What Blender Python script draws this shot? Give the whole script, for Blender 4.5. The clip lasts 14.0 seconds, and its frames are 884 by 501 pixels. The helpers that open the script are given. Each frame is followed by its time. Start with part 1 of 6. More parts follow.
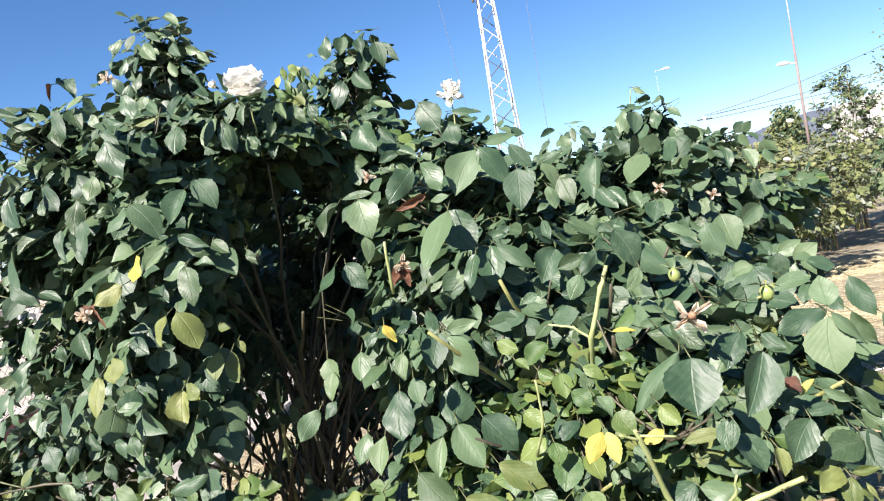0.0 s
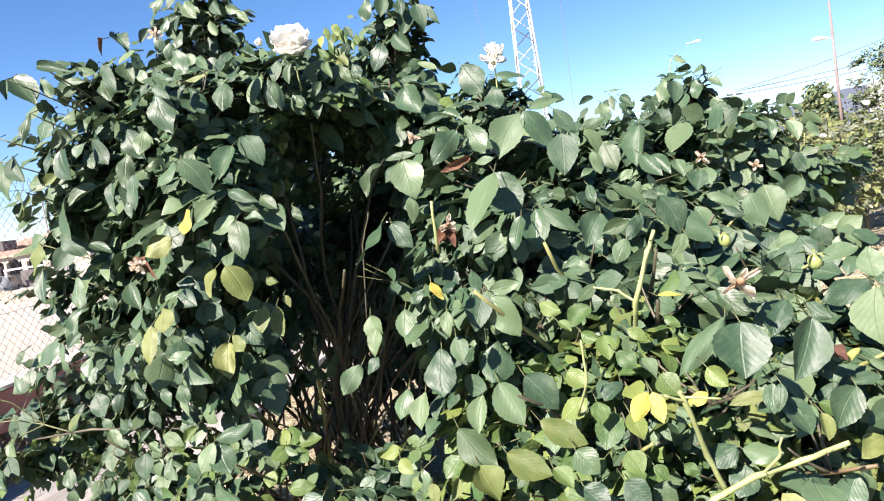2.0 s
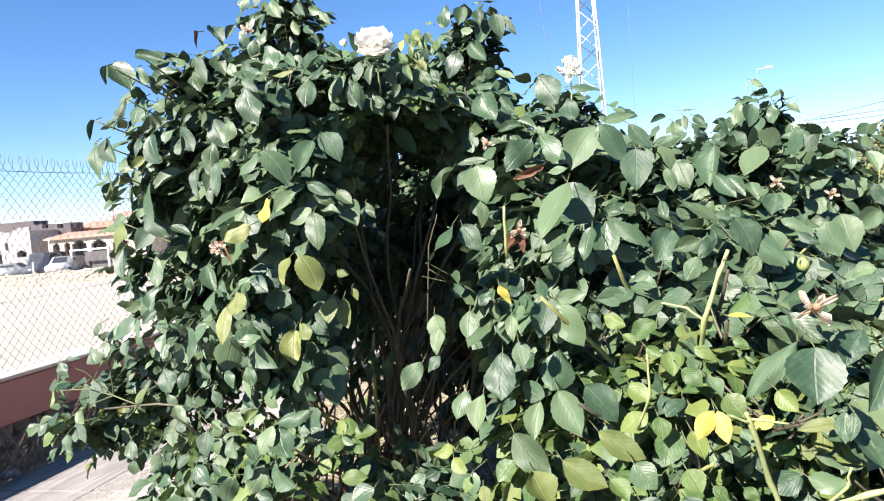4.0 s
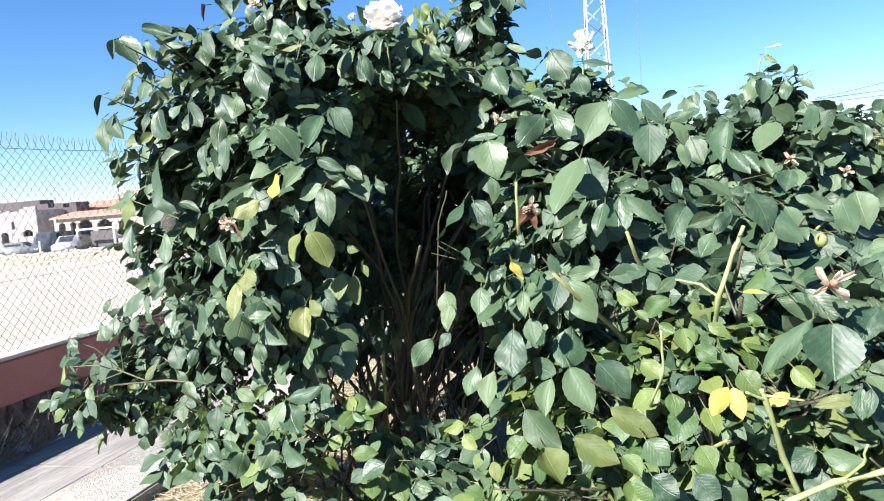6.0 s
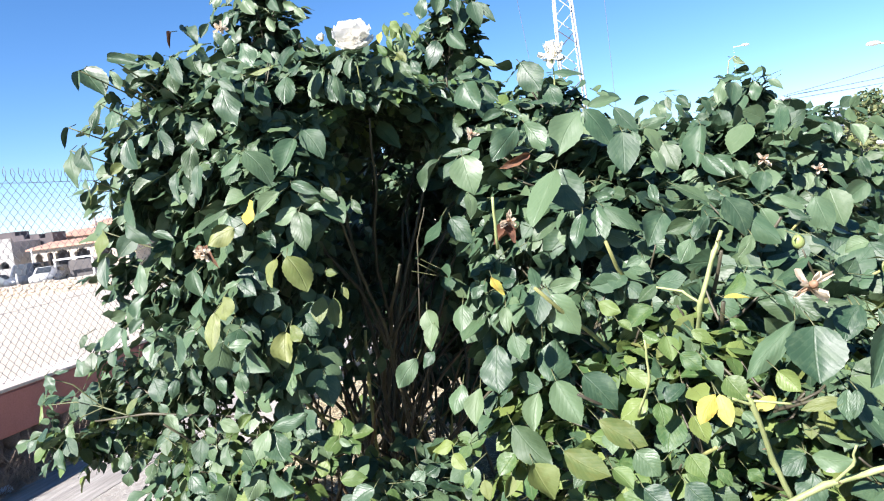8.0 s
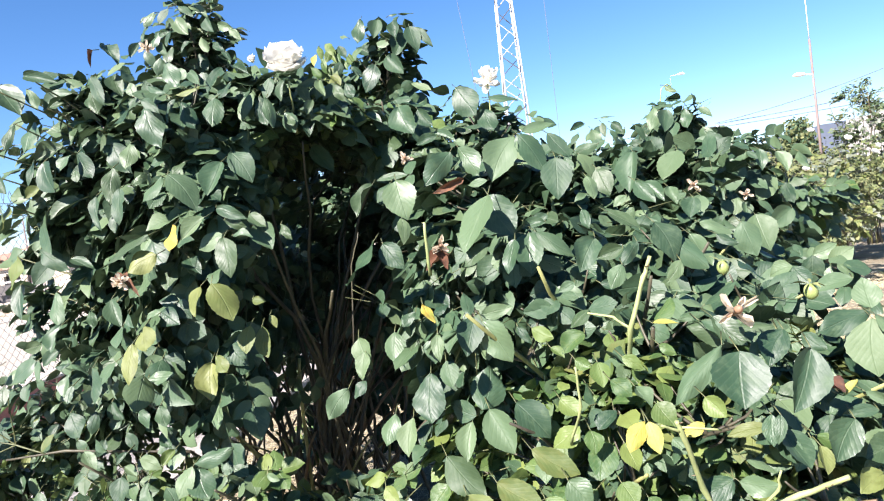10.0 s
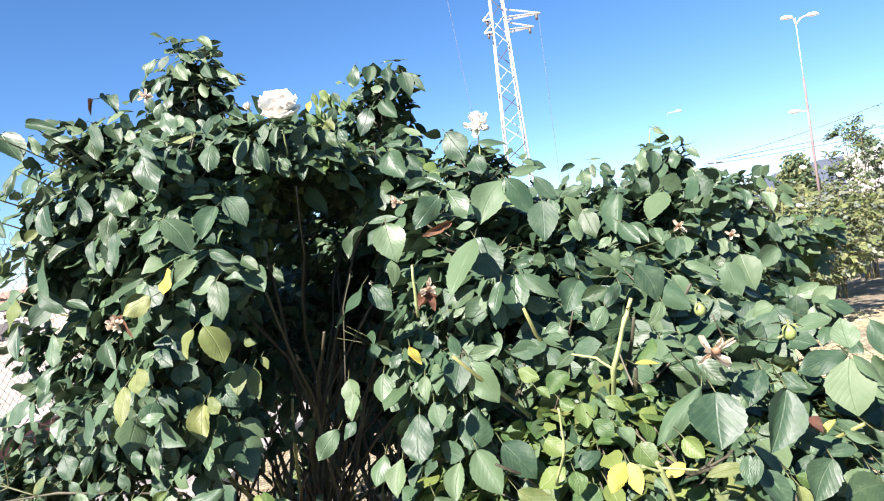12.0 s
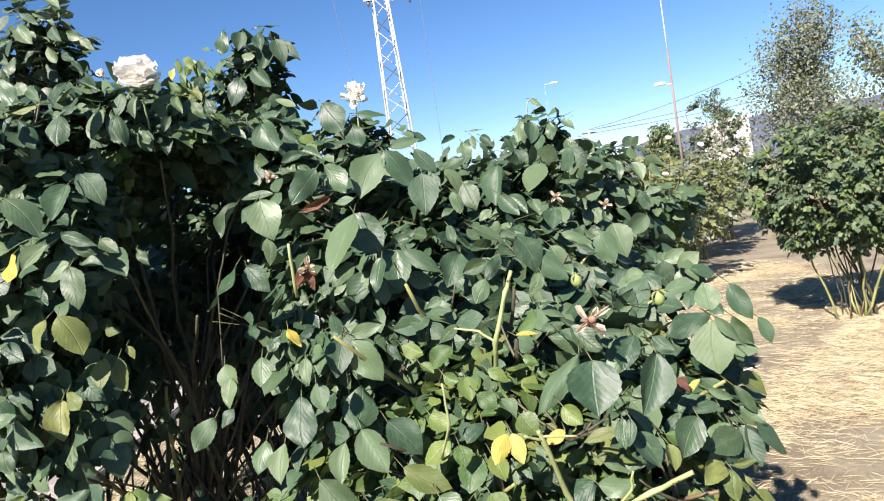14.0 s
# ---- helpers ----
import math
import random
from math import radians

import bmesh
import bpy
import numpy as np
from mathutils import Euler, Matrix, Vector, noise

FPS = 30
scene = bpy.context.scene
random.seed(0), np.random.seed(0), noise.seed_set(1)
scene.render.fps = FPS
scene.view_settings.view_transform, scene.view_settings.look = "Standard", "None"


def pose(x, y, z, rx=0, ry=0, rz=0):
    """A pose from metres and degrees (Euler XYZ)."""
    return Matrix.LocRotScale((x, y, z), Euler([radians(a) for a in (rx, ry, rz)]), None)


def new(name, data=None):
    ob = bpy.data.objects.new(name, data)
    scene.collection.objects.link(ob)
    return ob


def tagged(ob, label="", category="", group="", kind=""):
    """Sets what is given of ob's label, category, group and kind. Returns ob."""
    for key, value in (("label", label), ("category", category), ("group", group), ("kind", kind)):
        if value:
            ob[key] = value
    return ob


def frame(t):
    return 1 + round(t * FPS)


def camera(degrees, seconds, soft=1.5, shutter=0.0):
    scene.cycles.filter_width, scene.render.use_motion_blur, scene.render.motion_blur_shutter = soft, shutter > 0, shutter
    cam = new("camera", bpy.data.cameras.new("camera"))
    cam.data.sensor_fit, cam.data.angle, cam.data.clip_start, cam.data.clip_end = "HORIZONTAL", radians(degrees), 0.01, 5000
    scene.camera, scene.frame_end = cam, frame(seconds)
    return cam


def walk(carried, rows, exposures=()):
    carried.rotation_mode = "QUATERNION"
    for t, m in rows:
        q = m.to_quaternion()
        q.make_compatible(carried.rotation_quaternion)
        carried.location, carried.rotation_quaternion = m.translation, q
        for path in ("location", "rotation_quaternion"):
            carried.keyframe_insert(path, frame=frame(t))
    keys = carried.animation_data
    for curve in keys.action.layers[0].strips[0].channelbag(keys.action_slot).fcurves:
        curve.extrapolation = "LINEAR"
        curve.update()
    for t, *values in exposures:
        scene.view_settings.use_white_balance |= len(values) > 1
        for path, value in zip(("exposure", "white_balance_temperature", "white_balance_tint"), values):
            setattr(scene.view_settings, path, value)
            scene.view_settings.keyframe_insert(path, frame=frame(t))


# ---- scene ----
cam = camera(64.7, 14.0, soft=1.15)
ROWS = [
    (0.0, 0.0, 0.0, 1.05, 87.72, 10.29, -0.41),
    (0.5, -0.0169, 0.0092, 1.0339, 87.85, 9.15, 2.81),
    (1.0, -0.0255, 0.0289, 1.0406, 84.56, 9.79, 0.52),
    (1.5, -0.0473, -0.0187, 1.0423, 87.53, 9.66, 1.44),
    (2.0, -0.0524, -0.0164, 1.0398, 85.58, 8.78, 1.33),
    (2.5, -0.0799, -0.0069, 1.0391, 85.74, 7.44, -0.01),
    (3.0, -0.0983, 0.0056, 1.029, 85.57, 5.36, 1.34),
    (3.5, -0.0932, -0.0218, 1.037, 85.75, 5.67, 3.02),
    (3.7, -0.0909, -0.0433, 1.0328, 86.92, 5.02, 4.93),
    (5.8, -0.1096, -0.043, 1.0281, 85.57, 4.68, 6.88),
    (6.0, -0.1063, -0.0348, 1.0244, 85.31, 4.8, 6.07),
    (6.5, -0.0988, -0.0247, 1.0331, 85.5, 6.44, 5.74),
    (7.0, -0.0925, -0.0239, 1.0386, 85.7, 7.33, 5.17),
    (7.5, -0.0959, -0.0214, 1.0376, 85.53, 7.47, 5.15),
    (8.0, -0.0991, -0.0201, 1.0355, 86.09, 7.52, 4.44),
    (8.5, -0.1054, -0.0125, 1.0351, 85.46, 7.12, 3.58),
    (9.0, -0.099, 0.0146, 1.0331, 86.74, 7.48, -1.02),
    (9.2, -0.0925, 0.0075, 1.0366, 87.42, 7.66, -0.36),
    (11.3, -0.0543, 0.0081, 1.0354, 87.31, 7.38, 0.42),
    (11.5, -0.061, -0.0029, 1.0365, 88.54, 7.43, 0.71),
    (12.0, -0.0419, -0.0248, 1.0462, 90.37, 7.72, 0.13),
    (12.5, -0.0234, -0.0267, 1.0534, 89.33, 8.73, -0.91),
    (13.0, -0.0145, -0.0026, 1.0541, 87.01, 8.62, -4.32),
    (13.5, -0.0106, 0.0049, 1.0552, 86.1, 8.63, -8.89),
    (14.0, -0.0283, 0.005, 1.0526, 86.62, 8.96, -9.37),
]
walk(cam, [(t, pose(x, y, z, rx, ry, rz)) for t, x, y, z, rx, ry, rz in ROWS],
     exposures=[(0.0, 1.58, 6600, 17), (1.0, 1.76, 6800, 20), (1.5, 1.76, 6750, 20), (3.5, 1.79, 6650, 19), (6.0, 1.72, 6200, 14), (8.5, 1.76, 6250, 17), (11.5, 1.82, 6500, 19), (12.5, 1.76, 6450, 17), (13.0, 1.74, 6700, 21), (13.5, 1.52, 6700, 20), (14.0, 1.42, 6650, 19)])

# ---- light ----
SUN_DIR = Vector((-0.74, -0.95, 1.0)).normalized()
world = bpy.data.worlds.new("sky")
scene.world = world
world.use_nodes = True
wn = world.node_tree.nodes
sky = wn.new("ShaderNodeTexSky")
sky.sky_type = "NISHITA"
sky.sun_disc = False
sky.sun_elevation = math.asin(SUN_DIR.z)
sky.sun_rotation = math.atan2(SUN_DIR.x, SUN_DIR.y)
sky.altitude = 1800
sky.air_density = 1.0
sky.dust_density = 0.0
sky.ozone_density = 3.0
clear = wn.new("ShaderNodeHueSaturation")
clear.inputs["Saturation"].default_value = 1.21
world.node_tree.links.new(sky.outputs[0], clear.inputs["Color"])
world.node_tree.links.new(clear.outputs[0], wn["Background"].inputs[0])
wn["Background"].inputs[1].default_value = 0.0615
sun = new("sun", bpy.data.lights.new("sun", "SUN"))
sun.data.energy = 5.0
sun.data.angle = radians(0.8)
sun.data.color = (1.0, 0.95, 0.87)
sun.rotation_euler = (-SUN_DIR).to_track_quat("-Z", "Y").to_euler()
sun.location = (-6, -9, 12)

# ---- materials ----
class Nodes:
    """A small wrapper that builds a node material."""

    def __init__(self, name):
        self.mat = bpy.data.materials.new(name)
        self.mat.use_nodes = True
        self.tree = self.mat.node_tree
        self.bsdf = self.tree.nodes["Principled BSDF"]
        self.out = self.tree.nodes["Material Output"]

    def add(self, kind, **values):
        n = self.tree.nodes.new("ShaderNode" + kind)
        for k, v in values.items():
            if k in n.inputs:
                n.inputs[k].default_value = v
        return n

    def link(self, a, b):
        self.tree.links.new(a, b)

    def math(self, op, a, b=0.0, clamp=False):
        n = self.tree.nodes.new("ShaderNodeMath")
        n.operation = op
        n.use_clamp = clamp
        for i, v in enumerate((a, b)):
            if isinstance(v, (int, float)):
                n.inputs[i].default_value = v
            else:
                self.link(v, n.inputs[i])
        return n.outputs[0]

    def mix(self, fac, a, b, blend="MIX"):
        n = self.tree.nodes.new("ShaderNodeMix")
        n.data_type = "RGBA"
        n.blend_type = blend
        for sock, v in ((n.inputs[0], fac), (n.inputs[6], a), (n.inputs[7], b)):
            if isinstance(v, (int, float)):
                sock.default_value = v
            elif isinstance(v, tuple):
                sock.default_value = (*v, 1)
            else:
                self.link(v, sock)
        return n.outputs[2]

    def coords(self, which="Object"):
        return self.tree.nodes.new("ShaderNodeTexCoord").outputs[which]

    def noise(self, scale, detail=4.0, rough=0.55, vec=None, distort=0.0):
        n = self.add("TexNoise", Scale=scale, Detail=detail, Roughness=rough, Distortion=distort)
        self.link(vec if vec is not None else self.coords(), n.inputs["Vector"])
        return n.outputs["Fac"]

    def stretch(self, sx, sy, sz, vec=None):
        n = self.add("Mapping")
        n.inputs["Scale"].default_value = (sx, sy, sz)
        self.link(vec if vec is not None else self.coords(), n.inputs["Vector"])
        return n.outputs[0]

    def ramp(self, fac, *stops):
        n = self.tree.nodes.new("ShaderNodeValToRGB")
        el = n.color_ramp.elements
        while len(el) < len(stops):
            el.new(0.5)
        for e, (p, c) in zip(el, stops):
            e.position = p
            e.color = (*c, 1) if isinstance(c, tuple) else (c, c, c, 1)
        self.link(fac, n.inputs[0])
        return n.outputs[0]

    def bump(self, height, strength=0.3, distance=0.01):
        n = self.add("Bump", Strength=strength, Distance=distance)
        self.link(height, n.inputs["Height"])
        self.link(n.outputs[0], self.bsdf.inputs["Normal"])

    def set(self, **values):
        for k, v in values.items():
            s = self.bsdf.inputs[k.replace("_", " ")]
            if isinstance(v, tuple):
                s.default_value = (*v, 1)
            elif isinstance(v, (int, float)):
                s.default_value = v
            else:
                self.link(v, s)


def any_random(m):
    """A random value that differs from object to object and from leaf to leaf of one mesh."""
    a = m.tree.nodes.new("ShaderNodeObjectInfo").outputs["Random"]
    b = m.tree.nodes.new("ShaderNodeNewGeometry").outputs["Random Per Island"]
    return m.math("FRACT", m.math("ADD", m.math("MULTIPLY", a, 7.13), m.math("MULTIPLY", b, 3.37)))


def leaf_material(name, dark, mid, light, vein, gloss=0.36, glow=0.18, blotch=None):
    m = Nodes(name)
    rnd = any_random(m)
    uv = m.coords("UV")
    own = m.tree.nodes.new("ShaderNodeVectorMath")
    m.link(uv, own.inputs[0])
    shift = m.add("CombineXYZ")
    m.link(m.math("MULTIPLY", rnd, 41.0), shift.inputs[0])
    m.link(m.math("MULTIPLY", rnd, 17.0), shift.inputs[1])
    m.link(shift.outputs[0], own.inputs[1])
    own = own.outputs[0]
    sep = m.add("SeparateXYZ")
    m.link(uv, sep.inputs[0])
    across = m.math("ABSOLUTE", m.math("SUBTRACT", sep.outputs[0], 0.5))
    slant = m.math("SUBTRACT", m.math("ADD", m.math("MULTIPLY", sep.outputs[1], 7.0), m.math("MULTIPLY", m.noise(2.5, 2.0, 0.5, own), 0.8)), m.math("MULTIPLY", across, 7.0))
    saw = m.math("ABSOLUTE", m.math("SUBTRACT", m.math("FRACT", slant), 0.5))
    side_vein = m.math("SUBTRACT", 1.0, m.math("MULTIPLY", saw, 7.0), True)
    mid_vein = m.math("SUBTRACT", 1.0, m.math("MULTIPLY", across, 34.0), True)
    veins = m.math("MAXIMUM", m.math("MULTIPLY", side_vein, 0.55), mid_vein)
    body = m.ramp(m.math("FRACT", m.math("MULTIPLY", rnd, 3.3)), (0.0, dark), (0.55, mid), (1.0, light))
    body = m.mix(m.math("MULTIPLY", m.ramp(rnd, (0.55, 0.0), (1.0, 1.0)), 0.2), body, (light[0] * 1.15, light[1] * 0.92, light[2] * 0.55))
    patch = m.noise(4.0, 5.0, 0.6, own)
    body = m.mix(m.math("MULTIPLY", m.math("SUBTRACT", patch, 0.5, True), 1.6, True), body, light)
    if blotch:
        spots = m.ramp(m.noise(3.0, 3.0, 0.6, own), (0.48, 0.0), (0.62, 1.0))
        body = m.mix(m.math("MULTIPLY", spots, 0.75), body, blotch)
    col = m.mix(m.math("MULTIPLY", veins, 0.20), body, vein)
    dust = m.ramp(m.noise(2.0, 3.0, 0.6, own), (0.58, 0.0), (0.85, 0.10))
    col = m.mix(dust, col, (0.22, 0.26, 0.18))
    m.set(Base_Color=col, Specular_IOR_Level=0.37)
    rough = m.math("ADD", m.math("MULTIPLY", m.noise(4.0, 3.0, 0.6, own), 0.26), m.math("ADD", m.math("MULTIPLY", m.math("FRACT", m.math("MULTIPLY", rnd, 7.7)), 0.16), gloss - 0.04))
    m.set(Roughness=rough)
    relief = m.math("ADD", m.math("MULTIPLY", m.noise(16.0, 2.0, 0.5, own), 0.25), m.math("MULTIPLY", m.noise(2.2, 1.5, 0.5, own), 3.0))
    quilt = m.math("MULTIPLY", m.math("MINIMUM", saw, 0.30), 0.48)
    m.bump(m.math("ADD", quilt, m.math("SUBTRACT", relief, m.math("MULTIPLY", mid_vein, 0.6))), 0.6, 0.0016)
    tr = m.add("BsdfTranslucent")
    m.link(m.mix(0.55, col, light), tr.inputs["Color"])
    mixer = m.add("MixShader", Fac=glow)
    m.link(m.bsdf.outputs[0], mixer.inputs[1])
    m.link(tr.outputs[0], mixer.inputs[2])
    m.link(mixer.outputs[0], m.out.inputs["Surface"])
    return m.mat


LEAF_GREEN = leaf_material("rose_leaf_green", (0.018, 0.044, 0.023), (0.046, 0.087, 0.045), (0.092, 0.140, 0.070), (0.12, 0.165, 0.095), 0.33, 0.08)
LEAF_YOUNG = leaf_material("rose_leaf_young", (0.038, 0.085, 0.027), (0.075, 0.128, 0.036), (0.140, 0.185, 0.050), (0.20, 0.24, 0.09), 0.34, 0.18)
LEAF_OLIVE = leaf_material("rose_leaf_olive", (0.068, 0.10, 0.030), (0.105, 0.14, 0.04), (0.17, 0.19, 0.062), (0.20, 0.22, 0.085), 0.40, 0.2, (0.105, 0.125, 0.036))
LEAF_YELLOW = leaf_material("rose_leaf_yellow", (0.46, 0.29, 0.03), (0.33, 0.30, 0.07), (0.37, 0.35, 0.11), (0.38, 0.37, 0.16), 0.45, 0.25, (0.30, 0.36, 0.07))
LEAF_DRY = leaf_material("rose_leaf_dry", (0.07, 0.028, 0.018), (0.12, 0.05, 0.028), (0.17, 0.09, 0.05), (0.20, 0.11, 0.06), 0.7, 0.15, (0.05, 0.03, 0.025))
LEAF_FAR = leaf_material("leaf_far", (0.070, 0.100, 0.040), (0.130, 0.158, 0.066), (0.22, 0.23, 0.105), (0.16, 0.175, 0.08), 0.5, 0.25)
LEAF_MID = leaf_material("rose_leaf_mid_green", (0.038, 0.072, 0.034), (0.078, 0.122, 0.055), (0.135, 0.178, 0.082), (0.14, 0.17, 0.09), 0.42, 0.18)
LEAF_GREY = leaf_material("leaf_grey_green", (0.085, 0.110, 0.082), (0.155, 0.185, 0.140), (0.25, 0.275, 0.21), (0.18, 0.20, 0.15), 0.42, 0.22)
TONES = {"g": LEAF_GREEN, "y": LEAF_YOUNG, "o": LEAF_OLIVE, "Y": LEAF_YELLOW, "d": LEAF_DRY}


def plain(name, a, b, scale=8.0, rough=0.7, metal=0.0, fine=120.0, bump=0.3, depth=0.003, stain=None, vec=None):
    """Two-tone surface with broad stains, fine grain and relief."""
    m = Nodes(name)
    v = vec(m) if vec else m.coords()
    big = m.noise(scale, 4.0, 0.6, v)
    small = m.noise(fine, 3.0, 0.65, v)
    col = m.mix(m.ramp(big, (0.32, 0.0), (0.68, 1.0)), a, b)
    col = m.mix(m.math("MULTIPLY", m.math("SUBTRACT", small, 0.42, True), 0.9, True), col, tuple(c * 0.55 for c in a))
    if stain:
        col = m.mix(m.ramp(m.noise(scale * 0.37, 5.0, 0.7, v), (0.52, 0.0), (0.66, 0.8)), col, stain)
    m.set(Base_Color=col, Metallic=metal)
    m.set(Roughness=m.math("ADD", m.math("MULTIPLY", big, 0.2), rough - 0.1))
    m.bump(m.math("ADD", m.math("MULTIPLY", big, 0.4), small), bump, depth)
    return m.mat


def cane_material(name, old, fresh):
    m = Nodes(name)
    v = m.stretch(30, 30, 6)
    n = m.noise(1.0, 4.0, 0.6, v)
    rnd = m.tree.nodes.new("ShaderNodeObjectInfo").outputs["Random"]
    col = m.mix(m.ramp(n, (0.38, 0.0), (0.66, 1.0)), old, fresh)
    col = m.mix(m.math("MULTIPLY", rnd, 0.5), col, tuple(0.7 * c for c in fresh))
    m.set(Base_Color=col, Roughness=0.55)
    m.bump(m.noise(1.0, 5.0, 0.7, m.stretch(160, 160, 30)), 0.4, 0.002)
    return m.mat


CANE_GREEN = cane_material("cane_green", (0.15, 0.16, 0.055), (0.30, 0.30, 0.11))
CANE_FRESH = cane_material("cane_fresh", (0.20, 0.24, 0.09), (0.33, 0.37, 0.16))
CANE_STALK = cane_material("leaf_stalk", (0.06, 0.075, 0.03), (0.12, 0.13, 0.05))
# old-cane brown, cut darker so the bush recess has its shade in the colour
CANE_OLD_SHADED = cane_material("cane_old_shaded", (0.040, 0.034, 0.024), (0.080, 0.074, 0.040))
CANE_RED = cane_material("cane_red", (0.085, 0.052, 0.030), (0.15, 0.11, 0.05))


def petal_material(name, a, b, edge):
    m = Nodes(name)
    sep = m.add("SeparateXYZ")
    m.link(m.coords("UV"), sep.inputs[0])
    col = m.mix(m.ramp(sep.outputs[1], (0.0, 1.0), (0.6, 0.0)), a, b)
    col = m.mix(m.ramp(m.noise(60.0, 4.0, 0.7), (0.56, 0.0), (0.78, 0.7)), col, edge)
    m.set(Base_Color=col, Roughness=0.55)
    m.bump(m.noise(90.0, 3.0), 0.25, 0.001)
    tr = m.add("BsdfTranslucent")
    m.link(col, tr.inputs["Color"])
    mixer = m.add("MixShader", Fac=0.3)
    m.link(m.bsdf.outputs[0], mixer.inputs[1])
    m.link(tr.outputs[0], mixer.inputs[2])
    m.link(mixer.outputs[0], m.out.inputs["Surface"])
    return m.mat


PETAL = petal_material("petal_white", (0.90, 0.89, 0.84), (0.86, 0.79, 0.62), (0.80, 0.74, 0.60))
PETAL_DEAD = petal_material("petal_withered", (0.74, 0.64, 0.50), (0.34, 0.21, 0.13), (0.24, 0.12, 0.07))
HIP = plain("rose_hip_green", (0.17, 0.23, 0.07), (0.25, 0.30, 0.10), 60, 0.4)
SEPAL = plain("sepal_green", (0.14, 0.20, 0.06), (0.25, 0.22, 0.10), 60, 0.6)


def ground_material():
    m = Nodes("dry_ground")
    v = m.coords()
    soil = m.mix(m.ramp(m.noise(3.2, 6.0, 0.62, v), (0.38, 0.0), (0.62, 1.0)), (0.175, 0.14, 0.093), (0.29, 0.26, 0.185))
    straw_a = m.noise(1.0, 4.0, 0.7, m.stretch(300, 60, 60, v), 1.2)
    straw_b = m.noise(1.0, 4.0, 0.7, m.stretch(60, 300, 60, v), 1.2)
    straw = m.math("MAXIMUM", m.ramp(straw_a, (0.50, 0.0), (0.62, 1.0)), m.ramp(straw_b, (0.50, 0.0), (0.62, 1.0)))
    cover = m.ramp(m.noise(1.3, 5.0, 0.65, v), (0.40, 0.1), (0.58, 1.0))
    col = m.mix(m.math("MULTIPLY", straw, cover), soil, (0.34, 0.305, 0.215))
    # pale dusty field beyond the fence
    sep = m.add("SeparateXYZ")
    m.link(v, sep.inputs[0])
    beside = m.math("SUBTRACT", sep.outputs[0], m.math("MULTIPLY", m.math("SUBTRACT", sep.outputs[1], 3.0), 0.14))
    edge = m.ramp(m.math("ADD", m.math("MULTIPLY", beside, 0.2), 1.2), (0.66, 1.0), (0.72, 0.0))
    dust = m.mix(m.noise(0.6, 6.0, 0.65, v), (0.37, 0.33, 0.265), (0.43, 0.39, 0.33))
    dust = m.mix(m.ramp(m.noise(4.0, 4.0, 0.7, v), (0.60, 0.0), (0.75, 0.4)), dust, (0.28, 0.23, 0.165))
    m.set(Base_Color=m.mix(edge, col, dust), Roughness=0.92, Specular_IOR_Level=0.15)
    m.bump(m.math("ADD", m.math("MULTIPLY", straw, 0.3), m.noise(26.0, 6.0, 0.75, v)), 0.6, 0.012)
    return m.mat


GROUND = ground_material()


def straw_material():
    m = Nodes("dry_straw")
    rnd = m.tree.nodes.new("ShaderNodeNewGeometry").outputs["Random Per Island"]
    col = m.ramp(rnd, (0.0, (0.28, 0.22, 0.11)), (0.45, (0.52, 0.455, 0.275)), (1.0, (0.72, 0.665, 0.46)))
    col = m.mix(m.math("MULTIPLY", m.noise(40.0), 0.4), col, (0.45, 0.34, 0.2))
    m.set(Base_Color=col, Roughness=0.7)
    return m.mat


STRAW = straw_material()
WEED = plain("withered_weed", (0.26, 0.19, 0.14), (0.40, 0.31, 0.24), 30, 0.8)
CONCRETE = plain("streaked_concrete", (0.22, 0.205, 0.185), (0.40, 0.38, 0.345), 1.0, 0.85, stain=(0.20, 0.185, 0.165), fine=3.0, bump=0.8, depth=0.006, vec=lambda m: m.stretch(26, 2.2, 10))
PEBBLED = plain("pebbled_concrete", (0.30, 0.275, 0.24), (0.44, 0.41, 0.36), 38, 0.9, fine=110, bump=1.0, depth=0.010)
RENDER_RED = plain("rust_red_render", (0.34, 0.135, 0.105), (0.41, 0.175, 0.14), 4, 0.85, stain=(0.33, 0.16, 0.13), bump=0.5)
RUBBLE = plain("rubble_stone", (0.17, 0.125, 0.10), (0.30, 0.225, 0.18), 12, 0.9, bump=0.9, depth=0.01)
COPING = plain("pale_coping", (0.46, 0.40, 0.35), (0.55, 0.49, 0.43), 9, 0.85)
WIRE = plain("galvanised_wire", (0.055, 0.055, 0.065), (0.085, 0.085, 0.10), 30, 0.6, 0.0)
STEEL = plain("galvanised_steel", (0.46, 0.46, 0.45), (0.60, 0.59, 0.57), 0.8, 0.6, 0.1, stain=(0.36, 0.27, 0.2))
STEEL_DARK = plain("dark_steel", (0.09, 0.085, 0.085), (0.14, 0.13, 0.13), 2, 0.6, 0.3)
RUST = plain("rusty_paint", (0.17, 0.13, 0.12), (0.24, 0.18, 0.165), 1.5, 0.7, 0.0, stain=(0.13, 0.08, 0.07))
POST_PALE = plain("pale_post_paint", (0.66, 0.64, 0.62), (0.74, 0.73, 0.72), 1.5, 0.6)
CABLE = plain("black_cable", (0.10, 0.12, 0.16), (0.13, 0.15, 0.20), 3, 0.6)
LIMEWASH = plain("cream_limewash", (0.44, 0.375, 0.29), (0.50, 0.44, 0.36), 0.7, 0.9, fine=12, stain=(0.34, 0.27, 0.21))
WHITEWASH = plain("white_wall_paint", (0.27, 0.26, 0.25), (0.40, 0.385, 0.36), 0.9, 0.9, fine=6, stain=(0.20, 0.185, 0.17))
